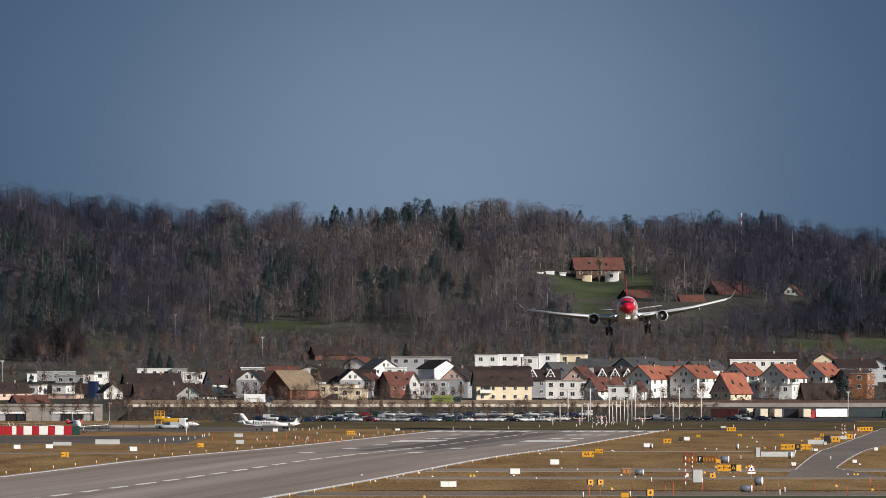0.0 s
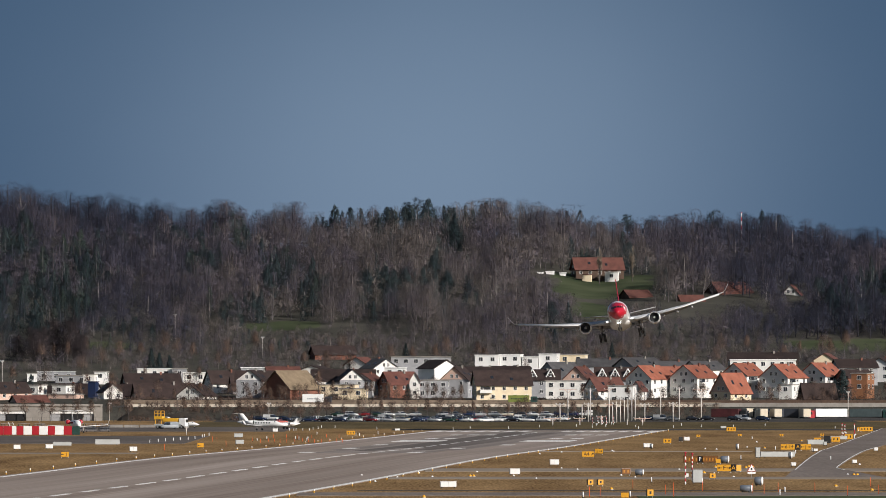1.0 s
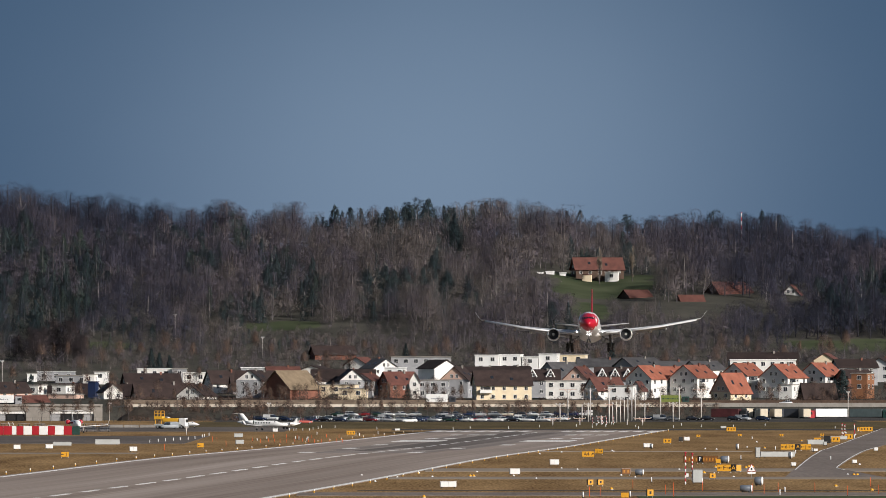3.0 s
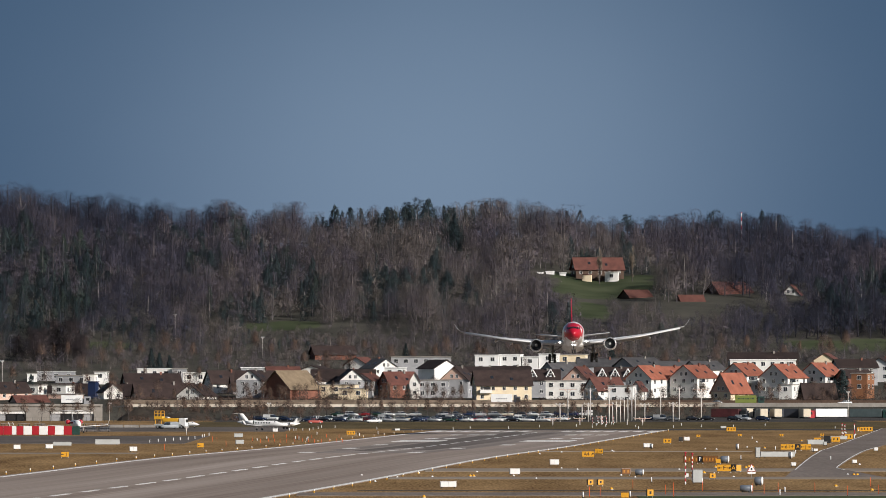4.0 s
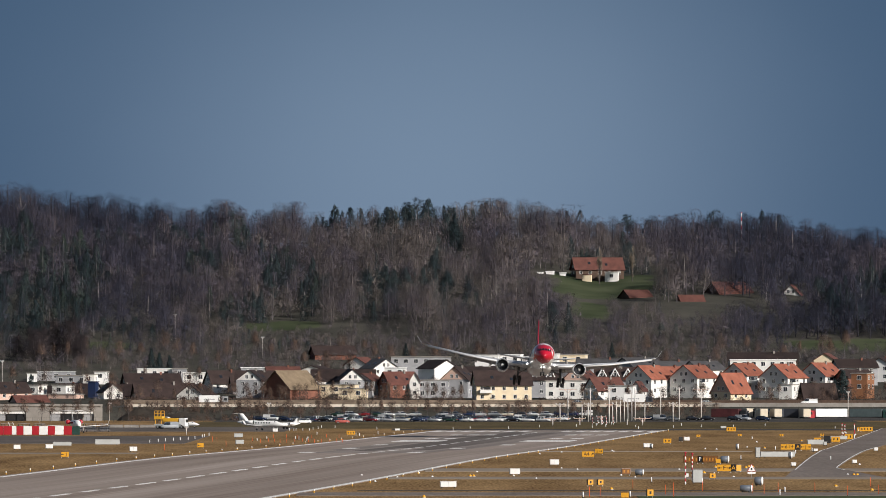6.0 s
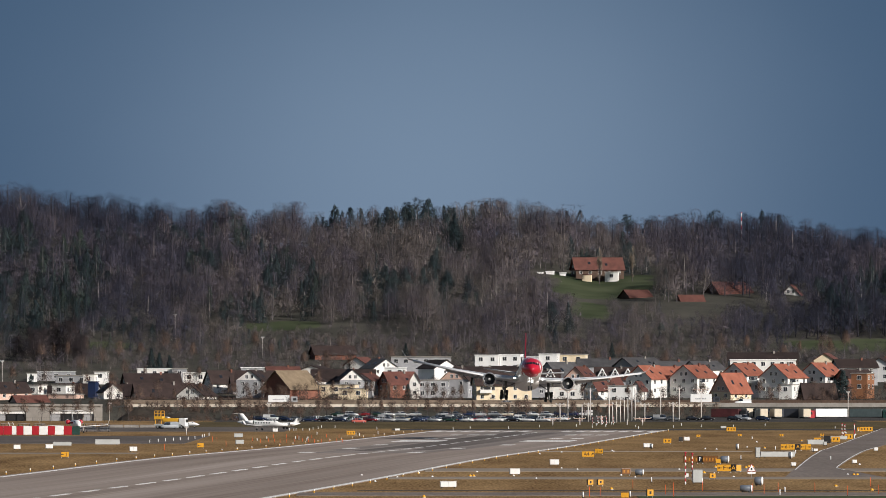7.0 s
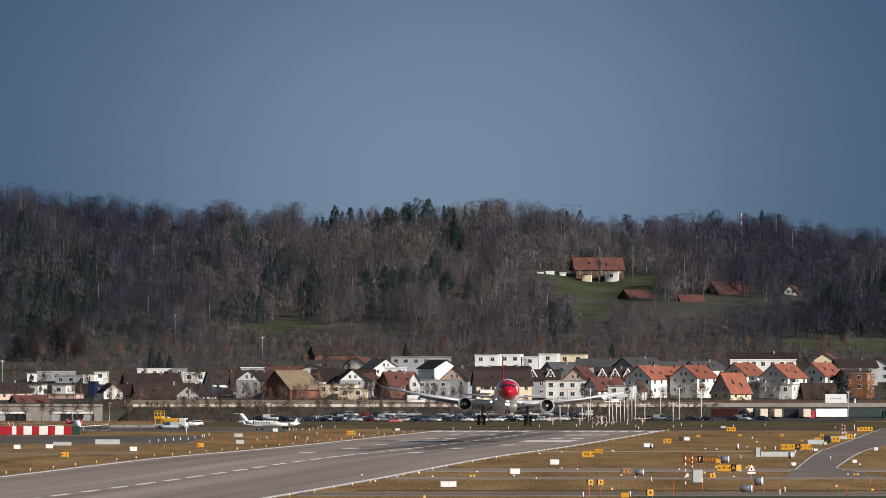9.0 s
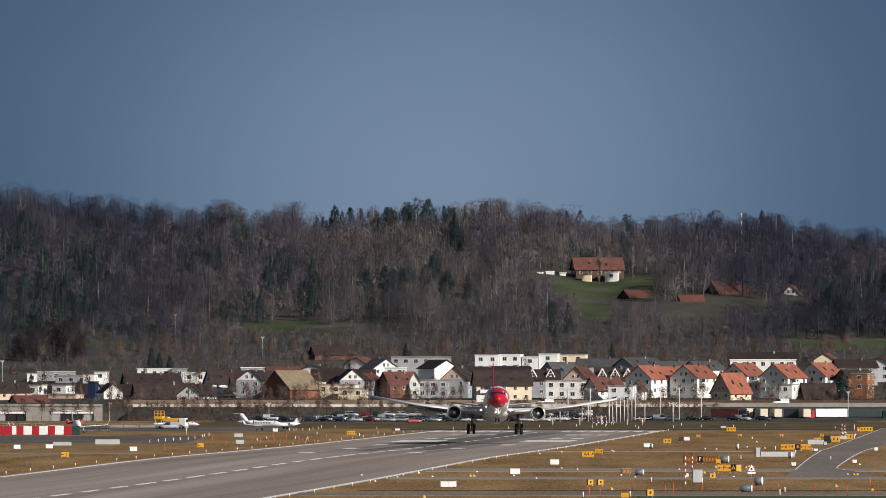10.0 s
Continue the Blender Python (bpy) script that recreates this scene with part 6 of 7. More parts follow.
# runway markings of the touchdown zone and threshold
for i in range(16):
    u = -28.4 + 3.8 * i
    if abs(u) > 2.5:
        strip("threshold_stripe", M_LINE, rw, 3135, 3178, u - 1.2, u + 1.2, 0.094, parent=runway)
for s, us in ((2990, (-15.7, -11.3, -7.0, 13.2, 17.3, 21.2)), (2840, (-14, -9.5, 15.8, 20.8)), (2610, (-13.5, 14.6)), (2490, (-12.8, 9.6)), (2352, (-13.4, 8.2))):
    for u in us:
        strip("touchdown_mark", M_LINE, rw, s - 11, s + 11, u - 1.3, u + 1.3, 0.094, parent=runway)
for u0, u1 in ((-17.5, -6.5), (12, 23.5)):
    strip("aiming_point_mark", M_LINE, rw, 2728, 2772, u0, u1, 0.094, parent=runway, label="broad white aiming block")


# ---- small airfield things ----
def proto_edge_light():
    t = thing("edge_light", pose(0, 0, 0), "small white elevated runway edge light", "light", "runway edge lights")
    bm = bmesh.new()
    tube(bm, (0, 0, 0), (0, 0, 0.35), 0.09, 0.07, 8)
    part("stem", bm, M_CARYELLOW, t, "yellow stem")
    bm = bmesh.new()
    lathe(bm, [(0.27, 0.07), (0.30, 0.115), (0.42, 0.12), (0.50, 0.08), (0.53, 0.03)], axis="Z", n=10)
    part("lens", bm, M_WHITE, t, "white lamp head")
    return t


def proto_post(h, r, mat, label, name="marker_post"):
    t = thing(name, pose(0, 0, 0), label, "post", "airfield marker posts")
    bm = bmesh.new()
    tube(bm, (0, 0, 0), (0, 0, h), r, r * 0.9, 8)
    part("shaft", bm, mat, t)
    bm = bmesh.new()
    tube(bm, (0, 0, 0), (0, 0, 0.08), r * 2.2, r * 2.0, 8)
    part("foot", bm, M_BLACK, t)
    return t


EDGE = proto_edge_light()


def put(proto, x, y, turn=0.0, lift=0.0):
    return copy_thing(proto, pose(x, y, gz(x, y) + lift, 0, 0, turn))


for s in range(1620, 3180, 45):
    for u in (-32.6, 32.6):
        x, y = rw(u, s + (8 if u > 0 else 0))
        put(EDGE, x, y, 0, 0.05)
x, y = rw(32.6, 1575)
EDGE.matrix_basis = pose(x, y, gz(x, y) + 0.05)
POST_W = proto_post(0.8, 0.09, M_WHITE, "short white reflective marker post")
POST_O = proto_post(0.95, 0.045, M_ORANGEPOLE, "thin orange marker post in the grass")
POST_T = proto_post(1.4, 0.035, M_ORANGEPOLE, "tall thin red-orange snow stake")
POST_W.matrix_basis, POST_O.matrix_basis, POST_T.matrix_basis = (pose(*p, gz(*p)) for p in ((-66.06, 2673), (-43.87, 2733.7), (31.81, 1637.1)))
for p in ((-65.12, 2713.3), (-63.92, 2733.7), (-62.56, 2754.4), (-61.45, 2775.4), (-60.06, 2796.6), (-58.91, 2818.1), (-58.52, 2884.6), (-58.43, 2907.4), (-58.24, 2954.2), (-41.25, 3184.6), (-40.03, 3184.6), (-39.43, 3184.6), (-37.61, 3184.6), (-35.79, 3184.6), (-35.49, 3240.7), (-34.41, 3269.6), (-34.08, 3328.8), (-30.28, 3328.8), (-31.88, 3002.4), (-35.03, 2818.1), (-33.96, 2796.6), (-31.61, 2754.4), (-31.83, 2796.6), (-21.66, 2954.2), (-20.82, 2954.2), (-18.06, 3240.7), (-16.58, 3027.2), (-43.15, 2754.4), (-41.87, 2818.1)):
    put(POST_W, *p)
for p in ((31.21, 1775.9), (38.46, 1759.7), (54.01, 2152), (47.16, 1637.1), (45.46, 1601.7), (73.4, 2818.1), (82.22, 3359.2), (92.88, 3421.8), (73.1, 3359.2), (18.59, 1574.3), (24.92, 1581.1), (49.95, 3520.1), (46.49, 3390.2), (44.57, 3453.9), (41.85, 3328.8), (38.1, 3390.2), (27.35, 3359.2), (54.55, 3359.2), (64.67, 3328.8), (69.41, 3453.9), (68.44, 2303.3), (74.58, 2398.5), (68.26, 2438), (69.9, 2139.7), (110.5, 3157.2), (109.02, 3298.9), (53.87, 3269.6), (18.06, 3269.6), (7.47, 3269.6), (2.75, 3212.4)):
    put(POST_W, *p)
for i in range(13):
    put(POST_O, -41.4 + i * 1.55, 2690 + 18 * math.sin(i * 1.3))
    if i % 2:
        put(POST_O, -42.61 + i * 1.6, 2850 + 25 * math.sin(i * 2.3))
for p in ((19.5, 1581.1), (20.93, 1581.1), (30.18, 1608.6), (30.59, 1574.3), (42.35, 1622.7), (43.51, 1608.6), (46.23, 1637.1), (51.29, 1637.1), (54.37, 1594.7), (61.64, 1712.1), (26.9, 1681.4), (36.1, 1651.6), (59.06, 1608.6), (-46.37, 2536), (-56.77, 2418.2), (-52.72, 2713.3), (-52.07, 2733.7)):
    put(POST_T, *p)


def text_mesh(words, size, mat):
    cu = bpy.data.curves.new("lettering", "FONT")
    cu.body, cu.size, cu.align_x, cu.align_y, cu.extrude = words, size, "CENTER", "CENTER", 0.01
    tmp = bpy.data.objects.new("lettering", cu)
    scene.collection.objects.link(tmp)
    bpy.context.view_layer.update()
    me = bpy.data.meshes.new_from_object(tmp.evaluated_get(bpy.context.evaluated_depsgraph_get()))
    bpy.data.objects.remove(tmp)
    me.materials.clear()
    me.materials.append(mat)
    return me


def arrow_mesh(s, mat):
    bm = bmesh.new()
    box(bm, -0.5 * s, 0.15 * s, -0.01, 0.01, -0.08 * s, 0.08 * s)
    vs = [bm.verts.new(p) for p in ((0.1 * s, -0.01, 0.3 * s), (0.1 * s, -0.01, -0.3 * s), (0.55 * s, -0.01, 0), (0.1 * s, 0.01, 0.3 * s), (0.1 * s, 0.01, -0.3 * s), (0.55 * s, 0.01, 0))]
    for q in ((0, 1, 2), (5, 4, 3), (0, 3, 4, 1), (1, 4, 5, 2), (2, 5, 3, 0)):
        bm.faces.new([vs[i] for i in q])
    return mesh_of("arrow", bm, mat)


def sign(x, y, w, h, turn, mat, label, words="", ink=None, arrow=None, dark_side=False, bars=0, at=0.0):
    """A boxed taxiway guidance sign on short legs, face towards -y."""
    t = thing("taxiway_sign", pose(x, y, gz(x, y), 0, 0, turn), label, "sign", "taxiway signs")
    bm = bmesh.new()
    box(bm, -w / 2, w / 2, -0.02, 0.45, 0.22, 0.22 + h, 0.02)
    part("housing", bm, M_GREYBOX if dark_side else M_BLACK, t)
    bm = bmesh.new()
    box(bm, -w / 2 + 0.03, w / 2 - 0.03, -0.045, -0.022, 0.25, 0.19 + h)
    face = part("sign_face", bm, mat, t)
    for s in (-1, 1):
        bm = bmesh.new()
        tube(bm, (s * w * 0.4, 0.2, 0), (s * w * 0.4, 0.2, 0.24), 0.05, 0.05, 6)
        part("leg", bm, M_STEEL, t)
    if words:
        ob = new("lettering", text_mesh(words, h * 0.85, ink or M_BLACK))
        ob.parent = face
        ob.matrix_basis = pose(at, -0.06, 0.22 + h / 2, 90, 0, 0)
    if arrow is not None:
        for dx, ang in arrow:
            piece("arrow", arrow_mesh(h * 0.6, ink or M_BLACK), face, pose(dx, -0.06, 0.22 + h / 2, 0, -ang, 0))
    for i in range(bars):
        bm = bmesh.new()
        bx = -w / 2 + (i + 0.7) * w / (bars + 0.4)
        box(bm, bx - 0.13, bx + 0.13, -0.065, -0.05, 0.22 + h * 0.28, 0.22 + h * 0.72)
        part("bar", bm, ink or M_BLACK, face)
    return t


sign(-69.82, 2191.6, 1.5, 0.95, 4, M_YELLOW, "yellow taxiway sign with arrow in dry grass", "J", None, [(-0.45, 180)], at=0.25)
sign(-51.01, 2497, 1.4, 0.95, 4, M_YELLOW, "yellow taxiway sign with arrow beside the runway", "", None, [(-0.3, 180)], bars=0)
sign(-23.12, 2978.1, 2.2, 1.0, 4, M_YELLOW, "yellow taxiway sign beside orange stakes", "", None, None, bars=3)
sign(26.82, 2191.6, 2.3, 1.05, 2, M_YELLOW, "yellow taxiway sign with black letters", "A4", None, [(0.78, 45)], at=-0.3)
sign(30.04, 2285.5, 1.6, 0.95, -6, M_YELLOW, "yellow taxiway sign with black arrow", "J", None, [(0.35, 0)], at=-0.35)
sign(76.02, 3130.3, 2.5, 1.1, 0, M_YELLOW, "yellow taxiway sign in brown grass", "", None, None, bars=3)
sign(50.16, 2653.2, 1.8, 1.0, 0, M_YELLOW, "yellow taxiway sign in brown grass", "", None, None, bars=2)
sign(45.54, 1920.5, 2.4, 1.15, 0, M_YELLOW, "yellow taxiway sign with letter and two arrows", "F", None, [(-0.72, 180), (0.72, 0)])
sign(47.01, 1920.5, 0.95, 1.15, 0, M_BLACK, "black taxiway location sign with yellow letter", "A", M_YELLOW)
sign(48.05, 1929.3, 1.0, 1.0, 25, M_YELLOW, "yellow taxiway sign turned aside", dark_side=True)
sign(70.24, 2418.2, 2.9, 1.15, 0, M_YELLOW, "yellow taxiway sign with arrow and numbers", "6 14", None, [(-1.0, 180)], at=0.3)
sign(72.32, 2418.2, 1.15, 1.15, 0, M_BLACK, "black taxiway location sign with yellow letter", "A", M_YELLOW)
sign(73.93, 2418.2, 2.2, 1.15, 0, M_YELLOW, "yellow taxiway sign with letter and two arrows", "J", None, [(-0.7, 180), (0.7, 0)])
sign(84.39, 2673, 1.7, 1.1, 0, M_YELLOW, "yellow taxiway sign beside white box", "", None, None, bars=2)
sign(89.13, 2693.1, 2.0, 1.2, 0, M_YELLOW, "yellow taxiway sign beside the taxiway", "", None, None, bars=2)
sign(95.62, 2796.6, 1.9, 1.2, 0, M_YELLOW, "yellow taxiway sign beside the taxiway", "", None, None, bars=2)
sign(85.91, 2653.2, 1.5, 1.6, 0, M_BLACK, "black taxiway location sign on legs", "", None, None)
sign(111.65, 3130.3, 3.4, 1.2, 0, M_YELLOW, "wide yellow taxiway sign far down the taxiway", "", None, None, bars=4)
sign(110.65, 3157.2, 1.0, 0.9, 0, M_YELLOW, "small yellow taxiway sign", "", None, None, bars=1)
sign(41.28, 1817.3, 1.0, 0.75, 10, M_YELLOW, "small yellow sign with black leg", "", None, None, bars=1)
sign(47.81, 2061.7, 0.9, 0.7, 0, M_YELLOW, "small yellow sign beside the large brown one", "", None, None)
M_AMBER = paint("amber_sign_lettering", (0.42, 0.18, 0.025), 0.5, 0.1)
M_SIGNBROWN = paint("unlit_amber_sign_face", (0.16, 0.065, 0.015), 0.5, 0.2)
sign(43.32, 2072.1, 2.7, 1.15, 0, M_SIGNBROWN, "dark amber unlit guidance sign", "", M_AMBER, None, bars=4)
sign(44.9, 2072.1, 0.95, 1.15, 0, M_BLACK, "black location sign with pale letter", "F", M_WHITE)
sign(46.57, 2072.1, 2.9, 1.15, 0, M_SIGNBROWN, "dark amber unlit guidance sign", "", M_AMBER, None, bars=5)
sign(28.96, 1876.8, 1.5, 0.95, 12, M_SIGNBROWN, "dark amber sign turned aside", "", M_AMBER, None, bars=2, dark_side=True)
sign(54.8, 2733.7, 0.9, 0.9, 10, M_BLACK, "dark backed sign beside a white cabinet")
sign(21.38, 1719.9, 0.9, 0.8, 20, M_YELLOW, "small yellow sign with dark back", bars=1)
sign(22.85, 1719.9, 0.9, 0.8, 20, M_YELLOW, "small yellow sign with dark back", bars=1)
sign(27.51, 1574.3, 0.9, 0.9, 15, M_YELLOW, "small yellow sign beside white posts", bars=1)
sign(23.83, 1554.4, 1.1, 0.7, 0, M_YELLOW, "small yellow sign in short grass")


def cabinet(x, y, w, h, d, mat, label, turn=6, legs=True):
    """A rounded equipment housing with lid, on short feet."""
    t = thing("equipment_cabinet", pose(x, y, gz(x, y), 0, 0, turn), label, "cabinet", "airfield equipment boxes")
    bm = bmesh.new()
    box(bm, -w / 2, w / 2, -d / 2, d / 2, 0.15, h, 0.04)
    part("body", bm, mat, t)
    bm = bmesh.new()
    box(bm, -w / 2 - 0.03, w / 2 + 0.03, -d / 2 - 0.03, d / 2 + 0.03, h, h + 0.06)
    part("lid", bm, mat, t)
    bm = bmesh.new()
    box(bm, -0.012, 0.012, -d / 2 - 0.012, -d / 2, 0.2, h - 0.05)
    part("seam", bm, M_GREYBOX, t)
    for s in (-1, 1):
        bm = bmesh.new()
        box(bm, s * w * 0.38 - 0.06, s * w * 0.38 + 0.06, -d * 0.3, d * 0.3, 0, 0.15)
        part("foot", bm, M_BLACK, t)
    return t


for p, w_, h_, m_, lb in (
        ((0.73, 1696.7), 2.3, 0.95, M_WHITE, "white plastic equipment box in dry grass"), ((11.4, 1885.5), 1.6, 0.98, M_WHITE, "white plastic equipment box in dry grass"),
        ((19.15, 2041.4), 1.55, 0.98, M_WHITE, "white plastic equipment box in dry grass"), ((43.26, 2516.5), 1.5, 0.95, M_WHITE, "white plastic equipment box in dry grass"),
        ((56.53, 2754.4), 1.3, 0.95, M_WHITE, "white plastic equipment box in dry grass"), ((-62.08, 2378.9), 1.5, 1.0, M_WHITE, "white plastic equipment box beside the runway"),
        ((-88.24, 2457.7), 1.4, 0.95, M_WHITE, "white plastic equipment box beside the runway"), ((-82.23, 2477.4), 1.5, 0.95, M_WHITE, "white plastic equipment box beside the runway"),
        ((-82.64, 2574.9), 4.0, 0.9, M_GREYBOX, "long grey equipment housing in grass"), ((-73.94, 2613.9), 5.4, 1.25, M_GREYBOX, "long grey equipment housing in grass"),
        ((-49.72, 2884.6), 2.1, 1.0, M_GREYBOX, "grey equipment housing beside the apron"), ((-45.15, 2633.5), 1.8, 1.0, M_GREYBOX, "pale grey cabinet beside orange stakes"),
        ((-44.27, 3130.3), 1.3, 0.9, M_WHITE, "white box in front of the jet"), ((62.18, 2205.8), 6.4, 1.05, M_GREYBOX, "long pale grey equipment housing"),
        ((58.13, 2191.6), 0.8, 1.9, M_GREYBOX, "tall pale grey equipment cabinet"), ((82.03, 2613.9), 3.6, 1.15, M_GREYBOX, "long pale grey equipment housing"),
        ((93.22, 2796.6), 4.0, 0.9, M_GREYBOX, "long pale housing beside the taxiway"), ((37.71, 1759.7), 1.45, 2.0, M_GREYBOX, "tall pale grey transformer cabinet"),
        ((77.92, 3298.9), 1.5, 0.7, M_GREYBOX, "grey box in brown grass"), ((59.69, 2021.7), 0.8, 0.65, M_WHITE, "small white lamp housing at the taxiway edge"),
        ((71.83, 2072.1), 0.8, 0.65, M_WHITE, "small white lamp housing at the taxiway edge"), ((87.49, 2398.5), 0.8, 0.75, M_WHITE, "small white lamp housing at the taxiway edge"),
        ((74.65, 2378.9), 0.8, 0.6, M_WHITE, "small white lamp housing at the taxiway edge"), ((83.51, 2594.4), 0.7, 0.8, M_GREYBOX, "small grey box under a black sign"),
        ((-12.28, 3184.6), 1.2, 0.6, M_WHITE, "small white box beside the runway")):
    cabinet(*p, w_, h_, 0.9, m_, lb)

M_DRUM = paint("slate_blue_sign_back", (0.11, 0.125, 0.15), 0.5, 0.1)


def drum(x, y, r, ln, label):
    """A drum-shaped light housing lying along x with a white end."""
    t = thing("light_drum", pose(x, y, gz(x, y), 0, 0, -12), label, "beacon", "airfield drums")
    bm = bmesh.new()
    lathe(bm, [(-ln / 2, r * 0.9), (-ln / 2 + 0.08, r), (ln / 2, r)], (0, 0, r + 0.12), axis="X", n=16)
    part("shell", bm, M_DRUM, t)
    bm = bmesh.new()
    lathe(bm, [(ln / 2 + 0.004, r * 1.04), (ln / 2 + 0.12, r * 1.0), (ln / 2 + 0.16, r * 0.6)], (0, 0, r + 0.12), axis="X", n=16)
    part("end_cap", bm, M_WHITE, t, "white reflective end")
    for s in (-1, 1):
        bm = bmesh.new()
        box(bm, s * ln * 0.3 - 0.05, s * ln * 0.3 + 0.05, -r * 0.6, r * 0.6, 0, 0.22)
        part("foot", bm, M_BLACK, t)


drum(49.39, 2082.7, 0.58, 1.3, "slate-grey drum with white end beside amber signs")
drum(45.91, 1727.8, 0.60, 1.0, "slate-grey drum with white end in grass")
drum(60.86, 2457.7, 0.55, 0.4, "narrow slate-grey drum with white end")
drum(41.78, 1637.1, 0.46, 1.5, "slate-grey drum with white end by the road")
drum(31.01, 1876.8, 0.44, 1.2, "slate-grey drum with white end by the road")
drum(63.68, 2178, 0.55, 0.5, "slate-grey drum with white end by a housing")
drum(43.76, 2497, 0.45, 0.4, "narrow dark drum beside a white box")


def striped_pole(x, y, h, label, n=10, r=0.10):
    t = thing("striped_pole", pose(x, y, gz(x, y)), label, "pole", "striped poles")
    for i in range(n):
        bm = bmesh.new()
        tube(bm, (0, 0, i * h / n), (0, 0, (i + 1) * h / n), r, r, 10)
        part("band", bm, (M_WHITE, M_RED)[i % 2], t)
    bm = bmesh.new()
    lathe(bm, [(h, r * 2), (h + 0.15, r * 2), (h + 0.25, 0.05)], axis="Z", n=10)
    part("lamp", bm, M_RED, t)
    bm = bmesh.new()
    box(bm, 0.1, 0.45, -0.12, 0.12, h * 0.25, h * 0.36, 0.02)
    part("junction_box", bm, M_WHITE, t)


striped_pole(35.62, 1743.6, 4.6, "tall white and red striped aerial pole")
striped_pole(37.81, 1800.6, 4.0, "tall red and white striped aerial pole", 12)
striped_pole(97.74, 2907.4, 3.2, "red and white striped pole beside the taxiway", 7)
striped_pole(100.02, 2954.2, 2.7, "red and white striped pole beside the taxiway", 7)
for mx_, d_ in ((45.93, 3520), (47.54, 3540), (48.17, 3500), (50.76, 3530), (44.29, 3510)):
    striped_pole(mx_, d_, 2.2, "short red and white approach-light stake", 5)
striped_pole(120.2, 4780, 79.0 - gz(120.2, 4780), "slender red and white mast on the wooded ridge", 9, 0.24)
striped_pole(98.45, 2839.9, 3.4, "pale and dark instrument pole", 3)


def lamp_unit(x, y, label, mat=M_YELLOW, s=1.0):
    """A low domed taxiway light."""
    t = thing("taxiway_light", pose(x, y, gz(x, y)), label, "light", "taxiway lights")
    bm = bmesh.new()
    lathe(bm, [(0, 0.30 * s), (0.12 * s, 0.32 * s), (0.3 * s, 0.28 * s), (0.44 * s, 0.12 * s), (0.47 * s, 0.02)], axis="Z", n=12)
    part("dome", bm, mat, t)
    bm = bmesh.new()
    tube(bm, (0, 0, -0.02), (0, 0, 0.05), 0.4 * s, 0.4 * s, 12)
    part("base", bm, M_GREYBOX, t)


for p in ((-2.55, 1574.3), (23.75, 1673.9), (4.25, 1859.6), (4.78, 1859.6), (56.66, 1712.1), (59.96, 1659), (64.97, 1876.8), (65.51, 1876.8), (42.06, 1911.7), (50.87, 1993.1), (51.83, 2012.1), (52.26, 2002.5), (67.66, 2497), (83.16, 2754.4), (45.96, 2002.5)):
    lamp_unit(*p, "low yellow domed taxiway light", M_YELLOW, 0.8)
for p in ((5.51, 1929.3), (19.84, 1983.8), (22.27, 1965.4), (11.12, 1868.2), (14.34, 1825.7), (29.83, 1842.6), (39.12, 1965.4), (54.74, 2477.4), (45.31, 1851.1), (43.49, 1902.9), (56.64, 2457.7), (28.15, 1876.8), (-1.67, 1851.1), (-10.19, 1784.1), (-7.11, 1842.6), (-3.91, 1911.7), (-12.87, 1876.8), (18.76, 2303.3), (23.59, 2359.5), (34.21, 2378.9), (34.43, 2418.2), (64.97, 2536), (71.71, 2713.3), (64.29, 1885.5), (72, 2051.4)):
    lamp_unit(*p, "small white domed taxiway light", M_WHITE, 0.55)
for p in ((62.09, 2884.6), (72.69, 2907.4), (82.93, 2907.4), (93.64, 2930.6)):
    sign(*p, 1.0, 0.55, 0, M_YELLOW, "small amber flashing guard light unit", bars=1)


def warning_sign(x, y):
    t = thing("warning_sign", pose(x, y, gz(x, y), 0, 0, 4), "triangular red-edged warning sign with white plate", "sign")
    bm = bmesh.new()
    tube(bm, (0, 0.05, 0), (0, 0.05, 1.9), 0.04, 0.04, 8)
    part("post", bm, M_STEEL, t)
    for nm, k, y0, mt in (("rim", 0.68, 0.0, M_RED), ("panel", 0.58, -0.012, M_WHITE)):
        bm = bmesh.new()
        pts = [(-k, 1.0 + 0.4 - k * 0.58), (k, 1.0 + 0.4 - k * 0.58), (0, 1.4 + k * 1.15)]
        a = [bm.verts.new((px, y0, pz)) for px, pz in pts]
        b = [bm.verts.new((px, y0 + 0.02, pz)) for px, pz in pts]
        bm.faces.new(a)
        bm.faces.new(b[::-1])
        for i in range(3):
            bm.faces.new((a[i], b[i], b[(i + 1) % 3], a[(i + 1) % 3]))
        part(nm, bm, mt, t)
    bm = bmesh.new()
    box(bm, -0.13, 0.13, -0.03, -0.014, 1.25, 1.55)
    part("symbol", bm, M_BLACK, t)
    bm = bmesh.new()
    box(bm, -0.62, 0.62, 0.0, 0.03, 0.62, 0.92)
    part("plate", bm, M_WHITE, t)


warning_sign(47.91, 1842.6)


